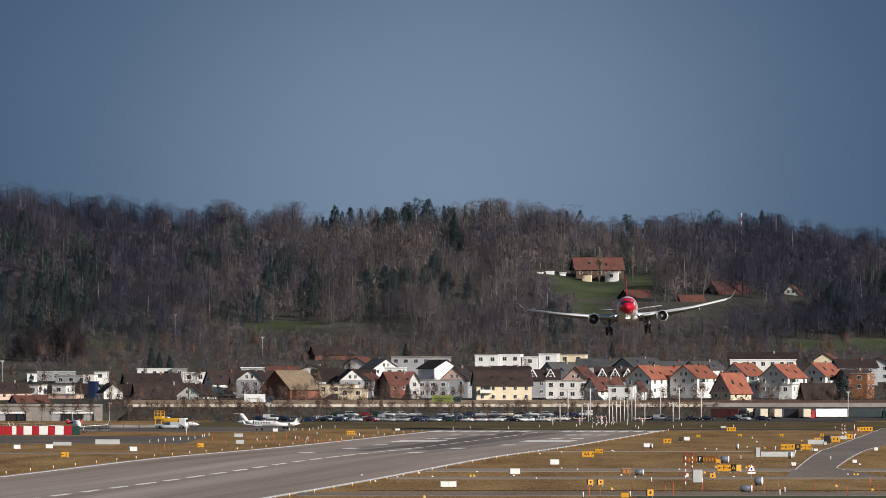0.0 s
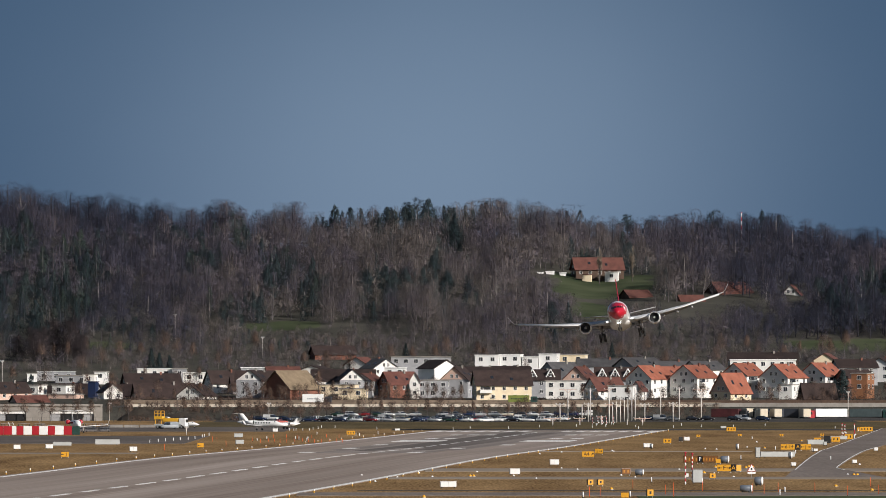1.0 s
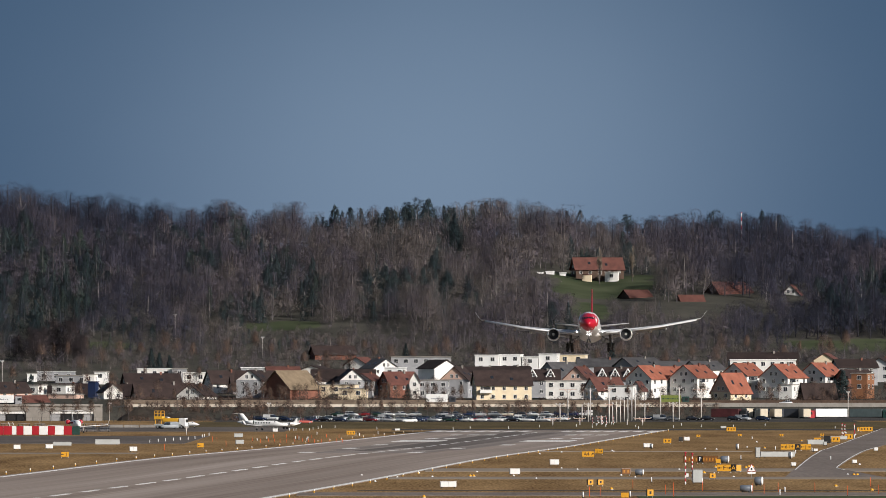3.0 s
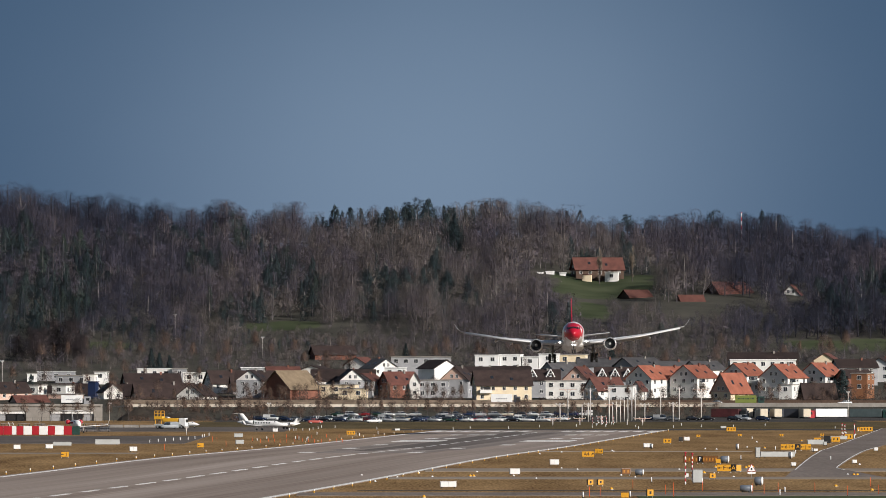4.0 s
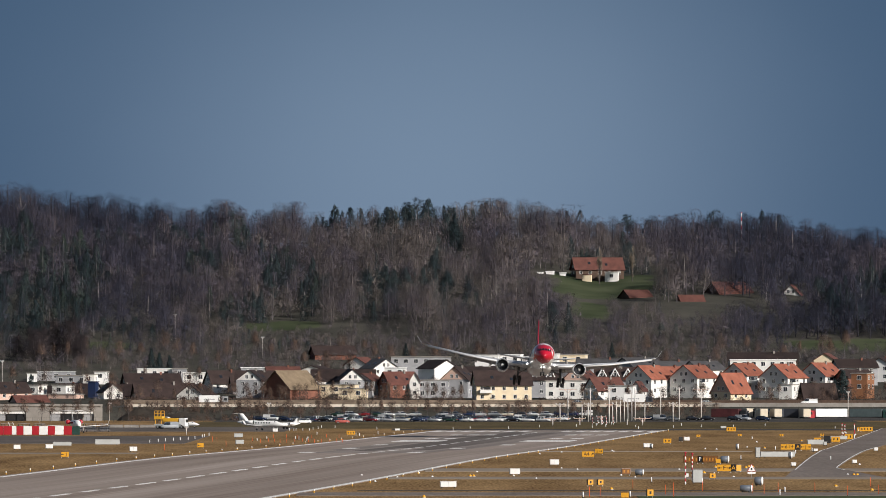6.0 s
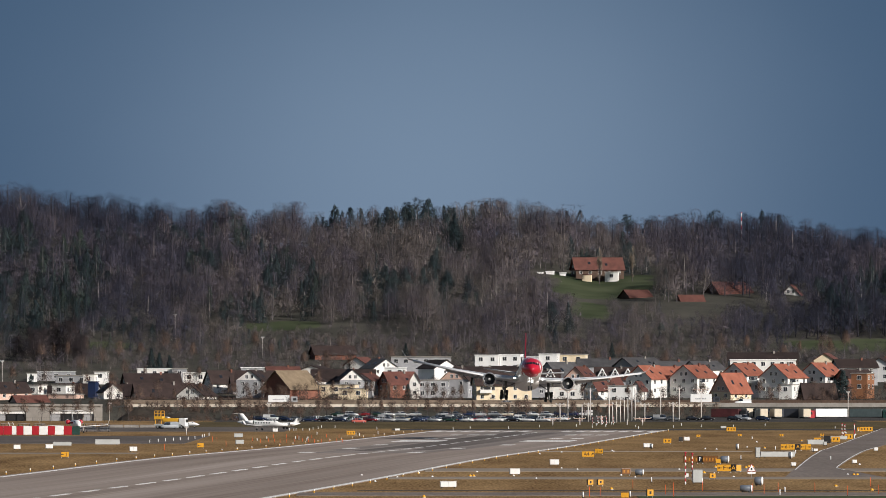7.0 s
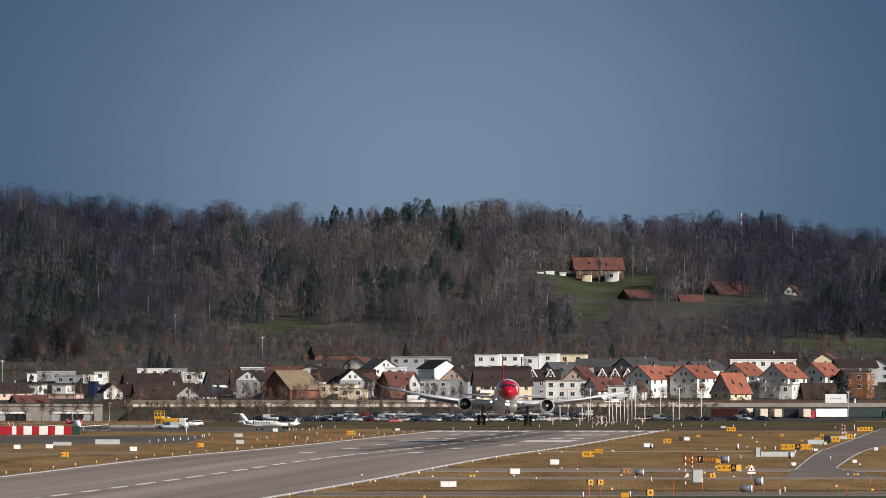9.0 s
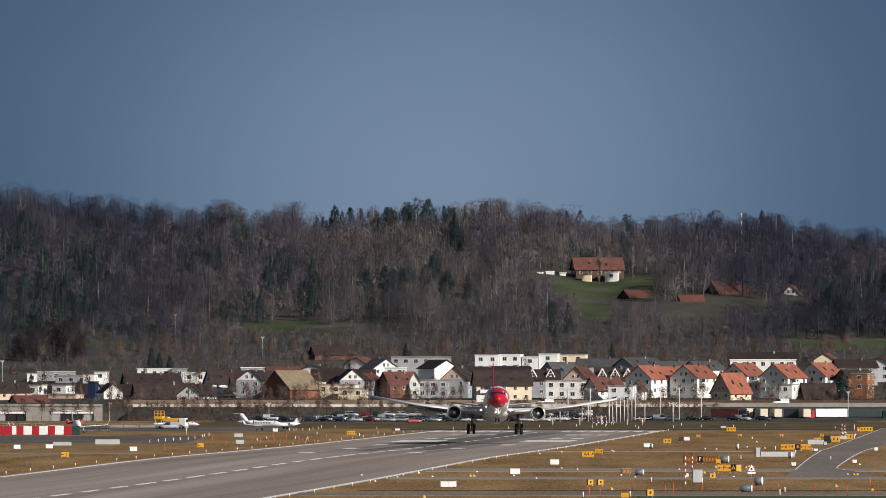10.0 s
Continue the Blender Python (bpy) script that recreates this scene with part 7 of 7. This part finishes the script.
def fence_barrier():
    t = thing("striped_barrier", pose(-111.63, 2990, 0, 0, 0, 0), "row of red and white striped barrier panels", "barrier")
    x = -1.2
    for i, (w, m) in enumerate(((2.1, M_RED), (2.1, M_RED), (1.15, M_WHITE), (1.75, M_RED), (2.2, M_WHITE), (1.75, M_RED), (2.2, M_WHITE), (1.8, M_RED), (2.2, M_WHITE), (2.1, M_RED), (2.0, M_DARKGREEN))):
        bm = bmesh.new()
        box(bm, x + 0.02, x + w - 0.02, -0.25, 0.25, 0.12, 2.3, 0.04)
        p = part("panel", bm, m, t, {M_RED: "red panel", M_WHITE: "white panel"}.get(m, "dark green end panel"))
        bm = bmesh.new()
        for dx in (0.25, w - 0.25):
            box(bm, x + dx - 0.1, x + dx + 0.1, -0.4, 0.4, 0, 0.14)
        part("foot", bm, M_BLACK, p)
        x += w
    for px in (2.4, 3.5):
        bm = bmesh.new()
        tube(bm, (px, 0.4, 0), (px, 0.4, 2.6), 0.06, 0.06, 6)
        tube(bm, (px, 0.4, 2.6), (px - 0.35, 0.4, 3.3), 0.06, 0.08, 6)
        part("lamp_arm", bm, M_WHITE, t, "short white bent lamp post")


fence_barrier()


def mast(x, y, h, w, label, red=False, r=0.19):
    """A white approach-light mast with a lamp bar."""
    t = thing("approach_light_mast", pose(x, y, gz(x, y)), label, "mast", "approach light masts")
    bm = bmesh.new()
    tube(bm, (0, 0, 0), (0, 0, h), r, r * 0.75, 8)
    part("pole", bm, M_MAST, t)
    if w > 0:
        bm = bmesh.new()
        tube(bm, (-w / 2, 0, h), (w / 2, 0, h), 0.10, 0.10, 6)
        for s in (-1, 1):
            tube(bm, (0, 0, h - 1.0), (s * w * 0.2, 0, h), 0.07, 0.07, 6)
        part("crossbar", bm, M_PINK if red else M_MAST, t)
        n = max(3, int(w / 1.1))
        for i in range(n):
            bm = bmesh.new()
            xx = -w / 2 + i * w / (n - 1)
            lathe(bm, [(-0.2, 0.16), (0.1, 0.2), (0.2, 0.05)], (xx, 0, h + 0.22), n=8)
            part("lamp", bm, M_STEEL, t)


for mx_, d_, top_, w_, rd in ((32.15, 3480, 2.02, 5.0, True), (40.33, 3500, 1.93, 3.4, True), (58.5, 3480, 2.02, 5.0, True), (46.93, 3520, 2.35, 2.6, True), (54.33, 3500, 1.77, 0, False),
        (36.47, 3700, 5.45, 2.4, False), (39.89, 3790, 9.85, 5.6, True), (43.58, 3720, 5.38, 0, False), (45.28, 3700, 5.62, 2.4, False), (47.1, 3790, 10.03, 3.2, False), (52.92, 3780, 10.05, 3.0, True), (50.4, 3600, 5.77, 2.4, True), (51.71, 3620, 6.4, 0, False), (53.36, 3650, 6.48, 0, False),
        (55.02, 3680, 6.74, 0, False), (56.86, 3720, 6.8, 0, False), (58.24, 3740, 7.28, 0, False), (59.96, 3770, 8.99, 0, False), (61.36, 3790, 9.85, 0, False), (62.9, 3700, 5.45, 2.4, False), (69.48, 3790, 10.21, 2.2, False), (71.71, 3700, 5.8, 2.4, False), (75.44, 3790, 10.21, 1.4, False), (82.48, 3790, 10.03, 5.0, True)):
    mast(mx_, d_, top_ - gz(mx_, d_), w_, "white approach-light mast with lamp crossbar" if w_ else "slender white approach-light mast", rd)
for mx_, d_, top_ in ((-98.75, 4375, 36.17), (-64.94, 4275, 27.6), (-105.64, 3760, 5.43), (-64.86, 3000, 1.87), (129.74, 3800, 8.92), (-148.57, 4000, 18.95), (-55.73, 3800, 5.3)):
    mast(mx_, d_, top_ - gz(mx_, d_), 0.9, "slender pale lamp post above the village", r=0.10)


def wire_fence():
    t = thing("boundary_fence", pose(0, 3688, 0), "thin grey wire boundary fence beside the car park", "fence")
    bm = bmesh.new()
    tube(bm, (0, 0, -0.1), (0, 0, 1.6), 0.035, 0.035, 5)
    me = mesh_of("post", bm, M_BLACK)
    for i in range(110):
        piece("post", me, t, pose(-150 + i * 2.8, 0, 0))
    for z in (0.6, 1.5):
        bm = bmesh.new()
        tube(bm, (-150, 0, z), (158, 0, z), 0.015, 0.015, 4)
        part("wire", bm, M_BLACK, t)


wire_fence()


# ---- parked aircraft and service truck ----
def jet(x, y, turn, ln, label, cover=False, winglet=True):
    """A small business jet, nose towards -y, T-tail and rear engines."""
    m_body = M_WHITE
    t = thing("business_jet", pose(x, y, gz(x, y) + 0.08, 0, 0, turn), label, "airplane", "parked business jets")
    a = ln / 2
    k = ln / 15.0
    bm = bmesh.new()
    lathe(bm, [(-a, 0.04, 0.04, 1.55 * k), (-a + 0.5 * k, 0.35 * k, 0.32 * k, 1.6 * k), (-a + 1.6 * k, 0.68 * k, 0.68 * k, 1.75 * k), (-a + 2.8 * k, 0.85 * k, 0.90 * k, 1.9 * k), (a - 6 * k, 0.86 * k, 0.92 * k, 1.9 * k), (a - 3 * k, 0.62 * k, 0.66 * k, 2.1 * k), (a - 0.6 * k, 0.2 * k, 0.25 * k, 2.4 * k), (a, 0.05, 0.05, 2.5 * k)], n=20)
    f = part("fuselage", bm, m_body, t)
    bm = bmesh.new()
    loft(bm, [[(-0.62 * k, -a + 2.0 * k, 2.25 * k), (0.62 * k, -a + 2.0 * k, 2.25 * k), (0.5 * k, -a + 1.85 * k, 2.05 * k), (-0.5 * k, -a + 1.85 * k, 2.05 * k)], [(-0.70 * k, -a + 2.8 * k, 2.62 * k), (0.70 * k, -a + 2.8 * k, 2.62 * k), (0.80 * k, -a + 2.9 * k, 2.2 * k), (-0.80 * k, -a + 2.9 * k, 2.2 * k)]])
    part("windscreen", bm, M_GLASS, f)
    for s in (-1, 1):
        for i in range(6):
            bm = bmesh.new()
            yy = -a + (4.3 + i * 0.85) * k
            box(bm, s * 0.84 * k - 0.04, s * 0.84 * k + 0.04, yy - 0.17 * k, yy + 0.17 * k, 2.0 * k, 2.38 * k, 0.02)
            part("cabin_window", bm, M_GLASS, f)
        bm = bmesh.new()
        loft(bm, [airfoil(s * xx, yy, zz, c, 0.1) for xx, yy, zz, c in ((0.4 * k, -0.9 * k, 1.25 * k, 2.9 * k), (7.3 * k, 1.2 * k, 1.75 * k, 1.1 * k))])
        wg = part("wing", bm, m_body, t)
        if winglet:
            bm = bmesh.new()
            loft(bm, [[(s * xx, yy, zz), (s * (xx + 0.04), yy + c * 0.5, zz), (s * xx, yy + c, zz), (s * (xx - 0.04), yy + c * 0.5, zz)] for xx, yy, zz, c in ((7.28 * k, 1.2 * k, 1.76 * k, 1.1 * k), (7.7 * k, 1.9 * k, 2.9 * k, 0.5 * k))])
            part("winglet", bm, m_body, wg)
        bm = bmesh.new()
        lathe(bm, [(-1.3 * k, 0.40 * k), (-1.2 * k, 0.52 * k), (0, 0.55 * k), (1.4 * k, 0.32 * k)], (s * 1.35 * k, a - 4.6 * k, 2.35 * k), n=16)
        e = part("engine", bm, m_body, t)
        bm = bmesh.new()
        lathe(bm, [(-1.33 * k, 0.05), (-1.32 * k, 0.50 * k), (-1.28 * k, 0.50 * k)], (s * 1.35 * k, a - 4.6 * k, 2.35 * k), n=16)
        part("intake", bm, M_RED if cover else M_DARK, e, "red intake cover" if cover else "dark intake")
        bm = bmesh.new()
        loft(bm, [airfoil(s * xx, yy, zz, c, 0.08) for xx, yy, zz, c in ((0.05 * k, a - 1.5 * k, 4.75 * k, 1.6 * k), (2.7 * k, a - 0.6 * k, 4.85 * k, 0.8 * k))])
        part("tailplane", bm, m_body, t)
        bm = bmesh.new()
        tube(bm, (s * 1.9 * k, 0.3 * k, 0.25 * k), (s * 1.8 * k, 0.2 * k, 1.4 * k), 0.07, 0.08, 6)
        lg = part("landing_gear", bm, M_STEEL, t)
        bm = bmesh.new()
        lathe(bm, [(-0.12, 0.12), (-0.13, 0.28), (0.13, 0.28), (0.12, 0.12)], (s * 1.9 * k, 0.3 * k, 0.28), axis="X", n=14)
        part("tyre", bm, M_TYRE, lg)
    bm = bmesh.new()
    loft(bm, [[(0, yy, zz), (0.1, yy + c * 0.4, zz), (0, yy + c, zz), (-0.1, yy + c * 0.4, zz)] for yy, zz, c in ((a - 4.2 * k, 2.4 * k, 3.4 * k), (a - 2.0 * k, 4.85 * k, 1.7 * k))])
    part("tail_fin", bm, m_body, t)
    bm = bmesh.new()
    tube(bm, (0, -a + 2.0 * k, 0.2), (0, -a + 2.2 * k, 1.2 * k), 0.05, 0.06, 6)
    lg = part("nose_gear", bm, M_STEEL, t)
    bm = bmesh.new()
    lathe(bm, [(-0.08, 0.1), (-0.09, 0.22), (0.09, 0.22), (0.08, 0.1)], (0, -a + 2.0 * k, 0.22), axis="X", n=12)
    part("tyre", bm, M_TYRE, lg)
    return t


jet(-49.22, 3200, 66, 14.0, "white business jet with cabin windows, parked on the apron")
jet(-43.6, 3270, -66, 9.5, "white business jet parked behind another", winglet=False)
jet(-95.48, 3080, 8, 18, "parked business jet with red intake covers", True)


def service_truck():
    t = thing("service_truck", pose(-75.36, 3290, gz(-75.36, 3290) + 0.08, 0, 0, 72), "yellow airport service truck with raised railed platform", "truck")
    bm = bmesh.new()
    box(bm, -1.2, 1.2, -3.4, 4.6, 0.75, 1.3, 0.05)
    part("chassis", bm, M_GREYBOX, t)
    bm = bmesh.new()
    box(bm, -1.15, 1.15, -4.6, -2.6, 0.6, 2.9, 0.15)
    cab = part("cab", bm, M_WHITE, t)
    bm = bmesh.new()
    box(bm, -1.0, 1.0, -4.64, -4.5, 1.7, 2.6)
    part("windscreen", bm, M_GLASS, cab)
    bm = bmesh.new()
    box(bm, -1.1, 1.1, -2.2, 2.2, 1.9, 2.9, 0.08)
    part("equipment_body", bm, M_CARYELLOW, t, "yellow equipment body")
    bm = bmesh.new()
    box(bm, -1.15, 1.15, 2.3, 4.6, 2.6, 3.4)
    part("platform", bm, M_CARYELLOW, t)
    for x in (-1.05, 1.05):
        for y in (2.4, 3.5, 4.5):
            bm = bmesh.new()
            tube(bm, (x, y, 3.4), (x, y, 4.9), 0.07, 0.07, 6)
            part("rail_post", bm, M_CARYELLOW, t)
        for z in (4.2, 4.9):
            bm = bmesh.new()
            tube(bm, (x, 2.4, z), (x, 4.5, z), 0.07, 0.07, 6)
            part("rail", bm, M_CARYELLOW, t)
    for y in (2.6, 4.3):
        bm = bmesh.new()
        tube(bm, (0.9, y, 1.3), (0.9, y, 2.7), 0.1, 0.1, 6)
        tube(bm, (-0.9, y, 1.3), (-0.9, y, 2.7), 0.1, 0.1, 6)
        part("lift_leg", bm, M_CARYELLOW, t)
    wheels(t, [(s * 1.05, y) for s in (-1, 1) for y in (-3.4, 2.4, 3.6)], 0.5, 0.3)


service_truck()
tug = add_car(paint("tug_grey", (0.30, 0.32, 0.34), 0.35, 0.06), "grey crew van beside the service truck", "van", "van", 4.9, 1.95)
tug["group"] = "apron vehicles"
tug.matrix_basis = pose(-75.32, 3268, 0.08, 0, 0, -80)
jet(-72.6, 3300, 75, 10, "small white aircraft nose behind the truck", winglet=False)
for i in range(5):
    cabinet(-91.81 + i * 4.4, 3330, 4.2, 0.9, 0.5, M_CONCRETE, "low pale concrete blast barrier block", 0)

def baggage_trailer():
    """A dark caged trailer on four small wheels."""
    t = thing("caged_trailer", pose(0, 0, 0), "dark grey caged trailer parked behind the barrier", "trailer", "apron trailers")
    bm = bmesh.new()
    box(bm, -1.5, 1.5, -0.9, 0.9, 0.45, 0.62, 0.02)
    part("bed", bm, M_GREYWALL, t)
    for y in (-0.86, 0.86):
        for x in (-1.45, -0.5, 0.5, 1.45):
            bm = bmesh.new()
            tube(bm, (x, y, 0.6), (x, y, 2.15), 0.05, 0.05, 6)
            part("cage_post", bm, M_BLACK, t)
        for z in (1.1, 1.6, 2.15):
            bm = bmesh.new()
            tube(bm, (-1.5, y, z), (1.5, y, z), 0.05, 0.05, 6)
            part("cage_rail", bm, M_GREYWALL, t)
    bm = bmesh.new()
    box(bm, -1.3, 1.25, -0.7, 0.7, 0.63, 1.5, 0.06)
    part("load", bm, M_TARP_BLUE, t, "dark covered load")
    wheels(t, [(sx * 1.1, sy) for sx in (-1, 1) for sy in (-0.7, 0.7)], 0.24, 0.16)
    return t


TRAILER = baggage_trailer()
TRAILER.matrix_basis = pose(-92.6, 3120, gz(-92.6, 3120) + 0.07, 0, 0, 4)
for tx_, ty_ in ((-89.1, 3122), (-96.2, 3126), (-110.5, 3130), (-115.0, 3128), (-106.3, 3127)):
    put(TRAILER, tx_, ty_, 4, 0.07)

# ---- what moves ----
def motions():
    walk(airliner, [
        (0, pose(51.00, 3259.3, 26.65, -3.60, -3.06, -0.89)),
        (0.5, pose(49.99, 3229.3, 25.89, -3.62, -6.95, -1.28)),
        (1, pose(48.49, 3199.2, 25.07, -3.64, -8.69, -1.66)),
        (1.5, pose(46.37, 3169.2, 24.04, -3.66, -7.01, -1.76)),
        (2, pose(43.69, 3139.2, 23.32, -3.68, -3.38, -1.86)),
        (2.5, pose(40.87, 3109.3, 22.59, -3.70, -0.00, -1.95)),
        (4, pose(33.13, 3019.3, 18.80, -3.76, -1.31, -0.23)),
        (4.5, pose(30.30, 2989.3, 17.33, -3.78, 1.74, 0.31)),
        (5, pose(27.72, 2959.3, 16.06, -3.80, 3.24, 0.71)),
        (5.5, pose(25.33, 2929.2, 14.63, -3.90, 3.62, 1.09)),
        (7, pose(19.90, 2839.2, 9.58, -4.20, 3.20, 1.41)),
        (7.5, pose(18.22, 2809.2, 8.01, -4.30, 2.40, 1.52)),
        (8, pose(16.86, 2779.2, 6.70, -4.40, 1.80, 1.38)),
        (8.5, pose(15.45, 2749.2, 5.45, -4.50, 1.40, 1.24)),
        (9, pose(14.12, 2719.2, 4.32, -4.60, 1.10, 1.10)),
        (9.5, pose(12.94, 2689.2, 3.46, -4.70, 0.80, 0.97)),
        (10, pose(11.66, 2659.2, 2.69, -4.80, 0.50, 0.84)),
    ])
    walk(white_lorry, [(0, pose(-59.80, 3852.0, 4.32, 0, 0, 90)), (1, pose(-40.90, 3852.0, 4.32, 0, 0, 90)), (2.5, pose(-11.01, 3852.0, 4.32, 0, 0, 90)), (4.5, pose(31.00, 3852.0, 4.32, 0, 0, 90)), (5.5, pose(52.46, 3852.0, 4.32, 0, 0, 90)), (7.5, pose(95.93, 3852.0, 4.32, 0, 0, 90)), (9, pose(128.77, 3852.0, 4.32, 0, 0, 90)), (10, pose(150.78, 3852.0, 4.32, 0, 0, 90))])
    walk(second_lorry, [(0, pose(-208.01, 3852.0, 4.32, 0, 0, 90)), (7.5, pose(-40.72, 3852.0, 4.32, 0, 0, 90)), (8.5, pose(-18.16, 3852.0, 4.32, 0, 0, 90)), (9.7, pose(8.80, 3852.0, 4.32, 0, 0, 90)), (10, pose(15.59, 3852.0, 4.32, 0, 0, 90))])
    walk(green_lorry, [(0, pose(1.10, 3856.0, 4.32, 0, 0, 90)), (1, pose(25.89, 3856.0, 4.32, 0, 0, 90)), (2.5, pose(62.98, 3856.0, 4.32, 0, 0, 90)), (4.5, pose(112.19, 3856.0, 4.32, 0, 0, 90)), (5.5, pose(137.90, 3856.0, 4.32, 0, 0, 90)), (10, pose(248.99, 3856.0, 4.32, 0, 0, 90))])
    walk(white_van, [(0, pose(248.46, 3862.0, 4.82, 0, 0, -90)), (9.7, pose(39.72, 3862.0, 4.82, 0, 0, -90)), (10, pose(33.29, 3862.0, 4.82, 0, 0, -90))])
    walk(silver_car, [(0, pose(180.04, 3862.0, 4.82, 0, 0, -90)), (9.2, pose(-29.79, 3862.0, 4.82, 0, 0, -90)), (10, pose(-48.00, 3862.0, 4.82, 0, 0, -90))])
    walk(white_car, [(0, pose(26.25, 3700.0, 0.10, 0, 0, -75)), (1, pose(13.32, 3680.0, 0.10, 0, 0, -75)), (2.5, pose(-4.69, 3650.0, 0.10, 0, 0, -75)), (4.5, pose(-26.44, 3605.0, 0.10, 0, 0, -75)), (5.5, pose(-36.99, 3580.0, 0.10, 0, 0, -75)), (7, pose(-51.75, 3540.0, 0.10, 0, 0, -75)), (8.5, pose(-66.95, 3480.0, 0.10, 0, 0, -75)), (9, pose(-72.33, 3460.0, 0.10, 0, 0, -75)), (10, pose(-81.50, 3430.0, 0.10, 0, 0, -75))])
    walk(red_car, [(0, pose(-52.67, 3545.0, 0.10, 0, 0, 100)), (2.5, pose(-43.06, 3560.0, 0.10, 0, 0, 100)), (4.5, pose(-36.77, 3575.0, 0.10, 0, 0, 100)), (5.5, pose(-32.78, 3585.0, 0.10, 0, 0, 100)), (7.5, pose(-23.00, 3605.0, 0.10, 0, 0, 100)), (8.5, pose(-17.56, 3615.0, 0.10, 0, 0, 100)), (9.2, pose(-13.45, 3620.0, 0.10, 0, 0, 100)), (10, pose(-8.82, 3630.0, 0.10, 0, 0, 100))])
    walk(white_sedan, [(0, pose(221.97, 3862, 4.82, 0, 0, -90)), (10, pose(-6.07, 3862, 4.82, 0, 0, -90))])
    walk(second_van, [(0, pose(326.61, 3862, 4.82, 0, 0, -90)), (10, pose(109.98, 3862, 4.82, 0, 0, -90))])


motions()
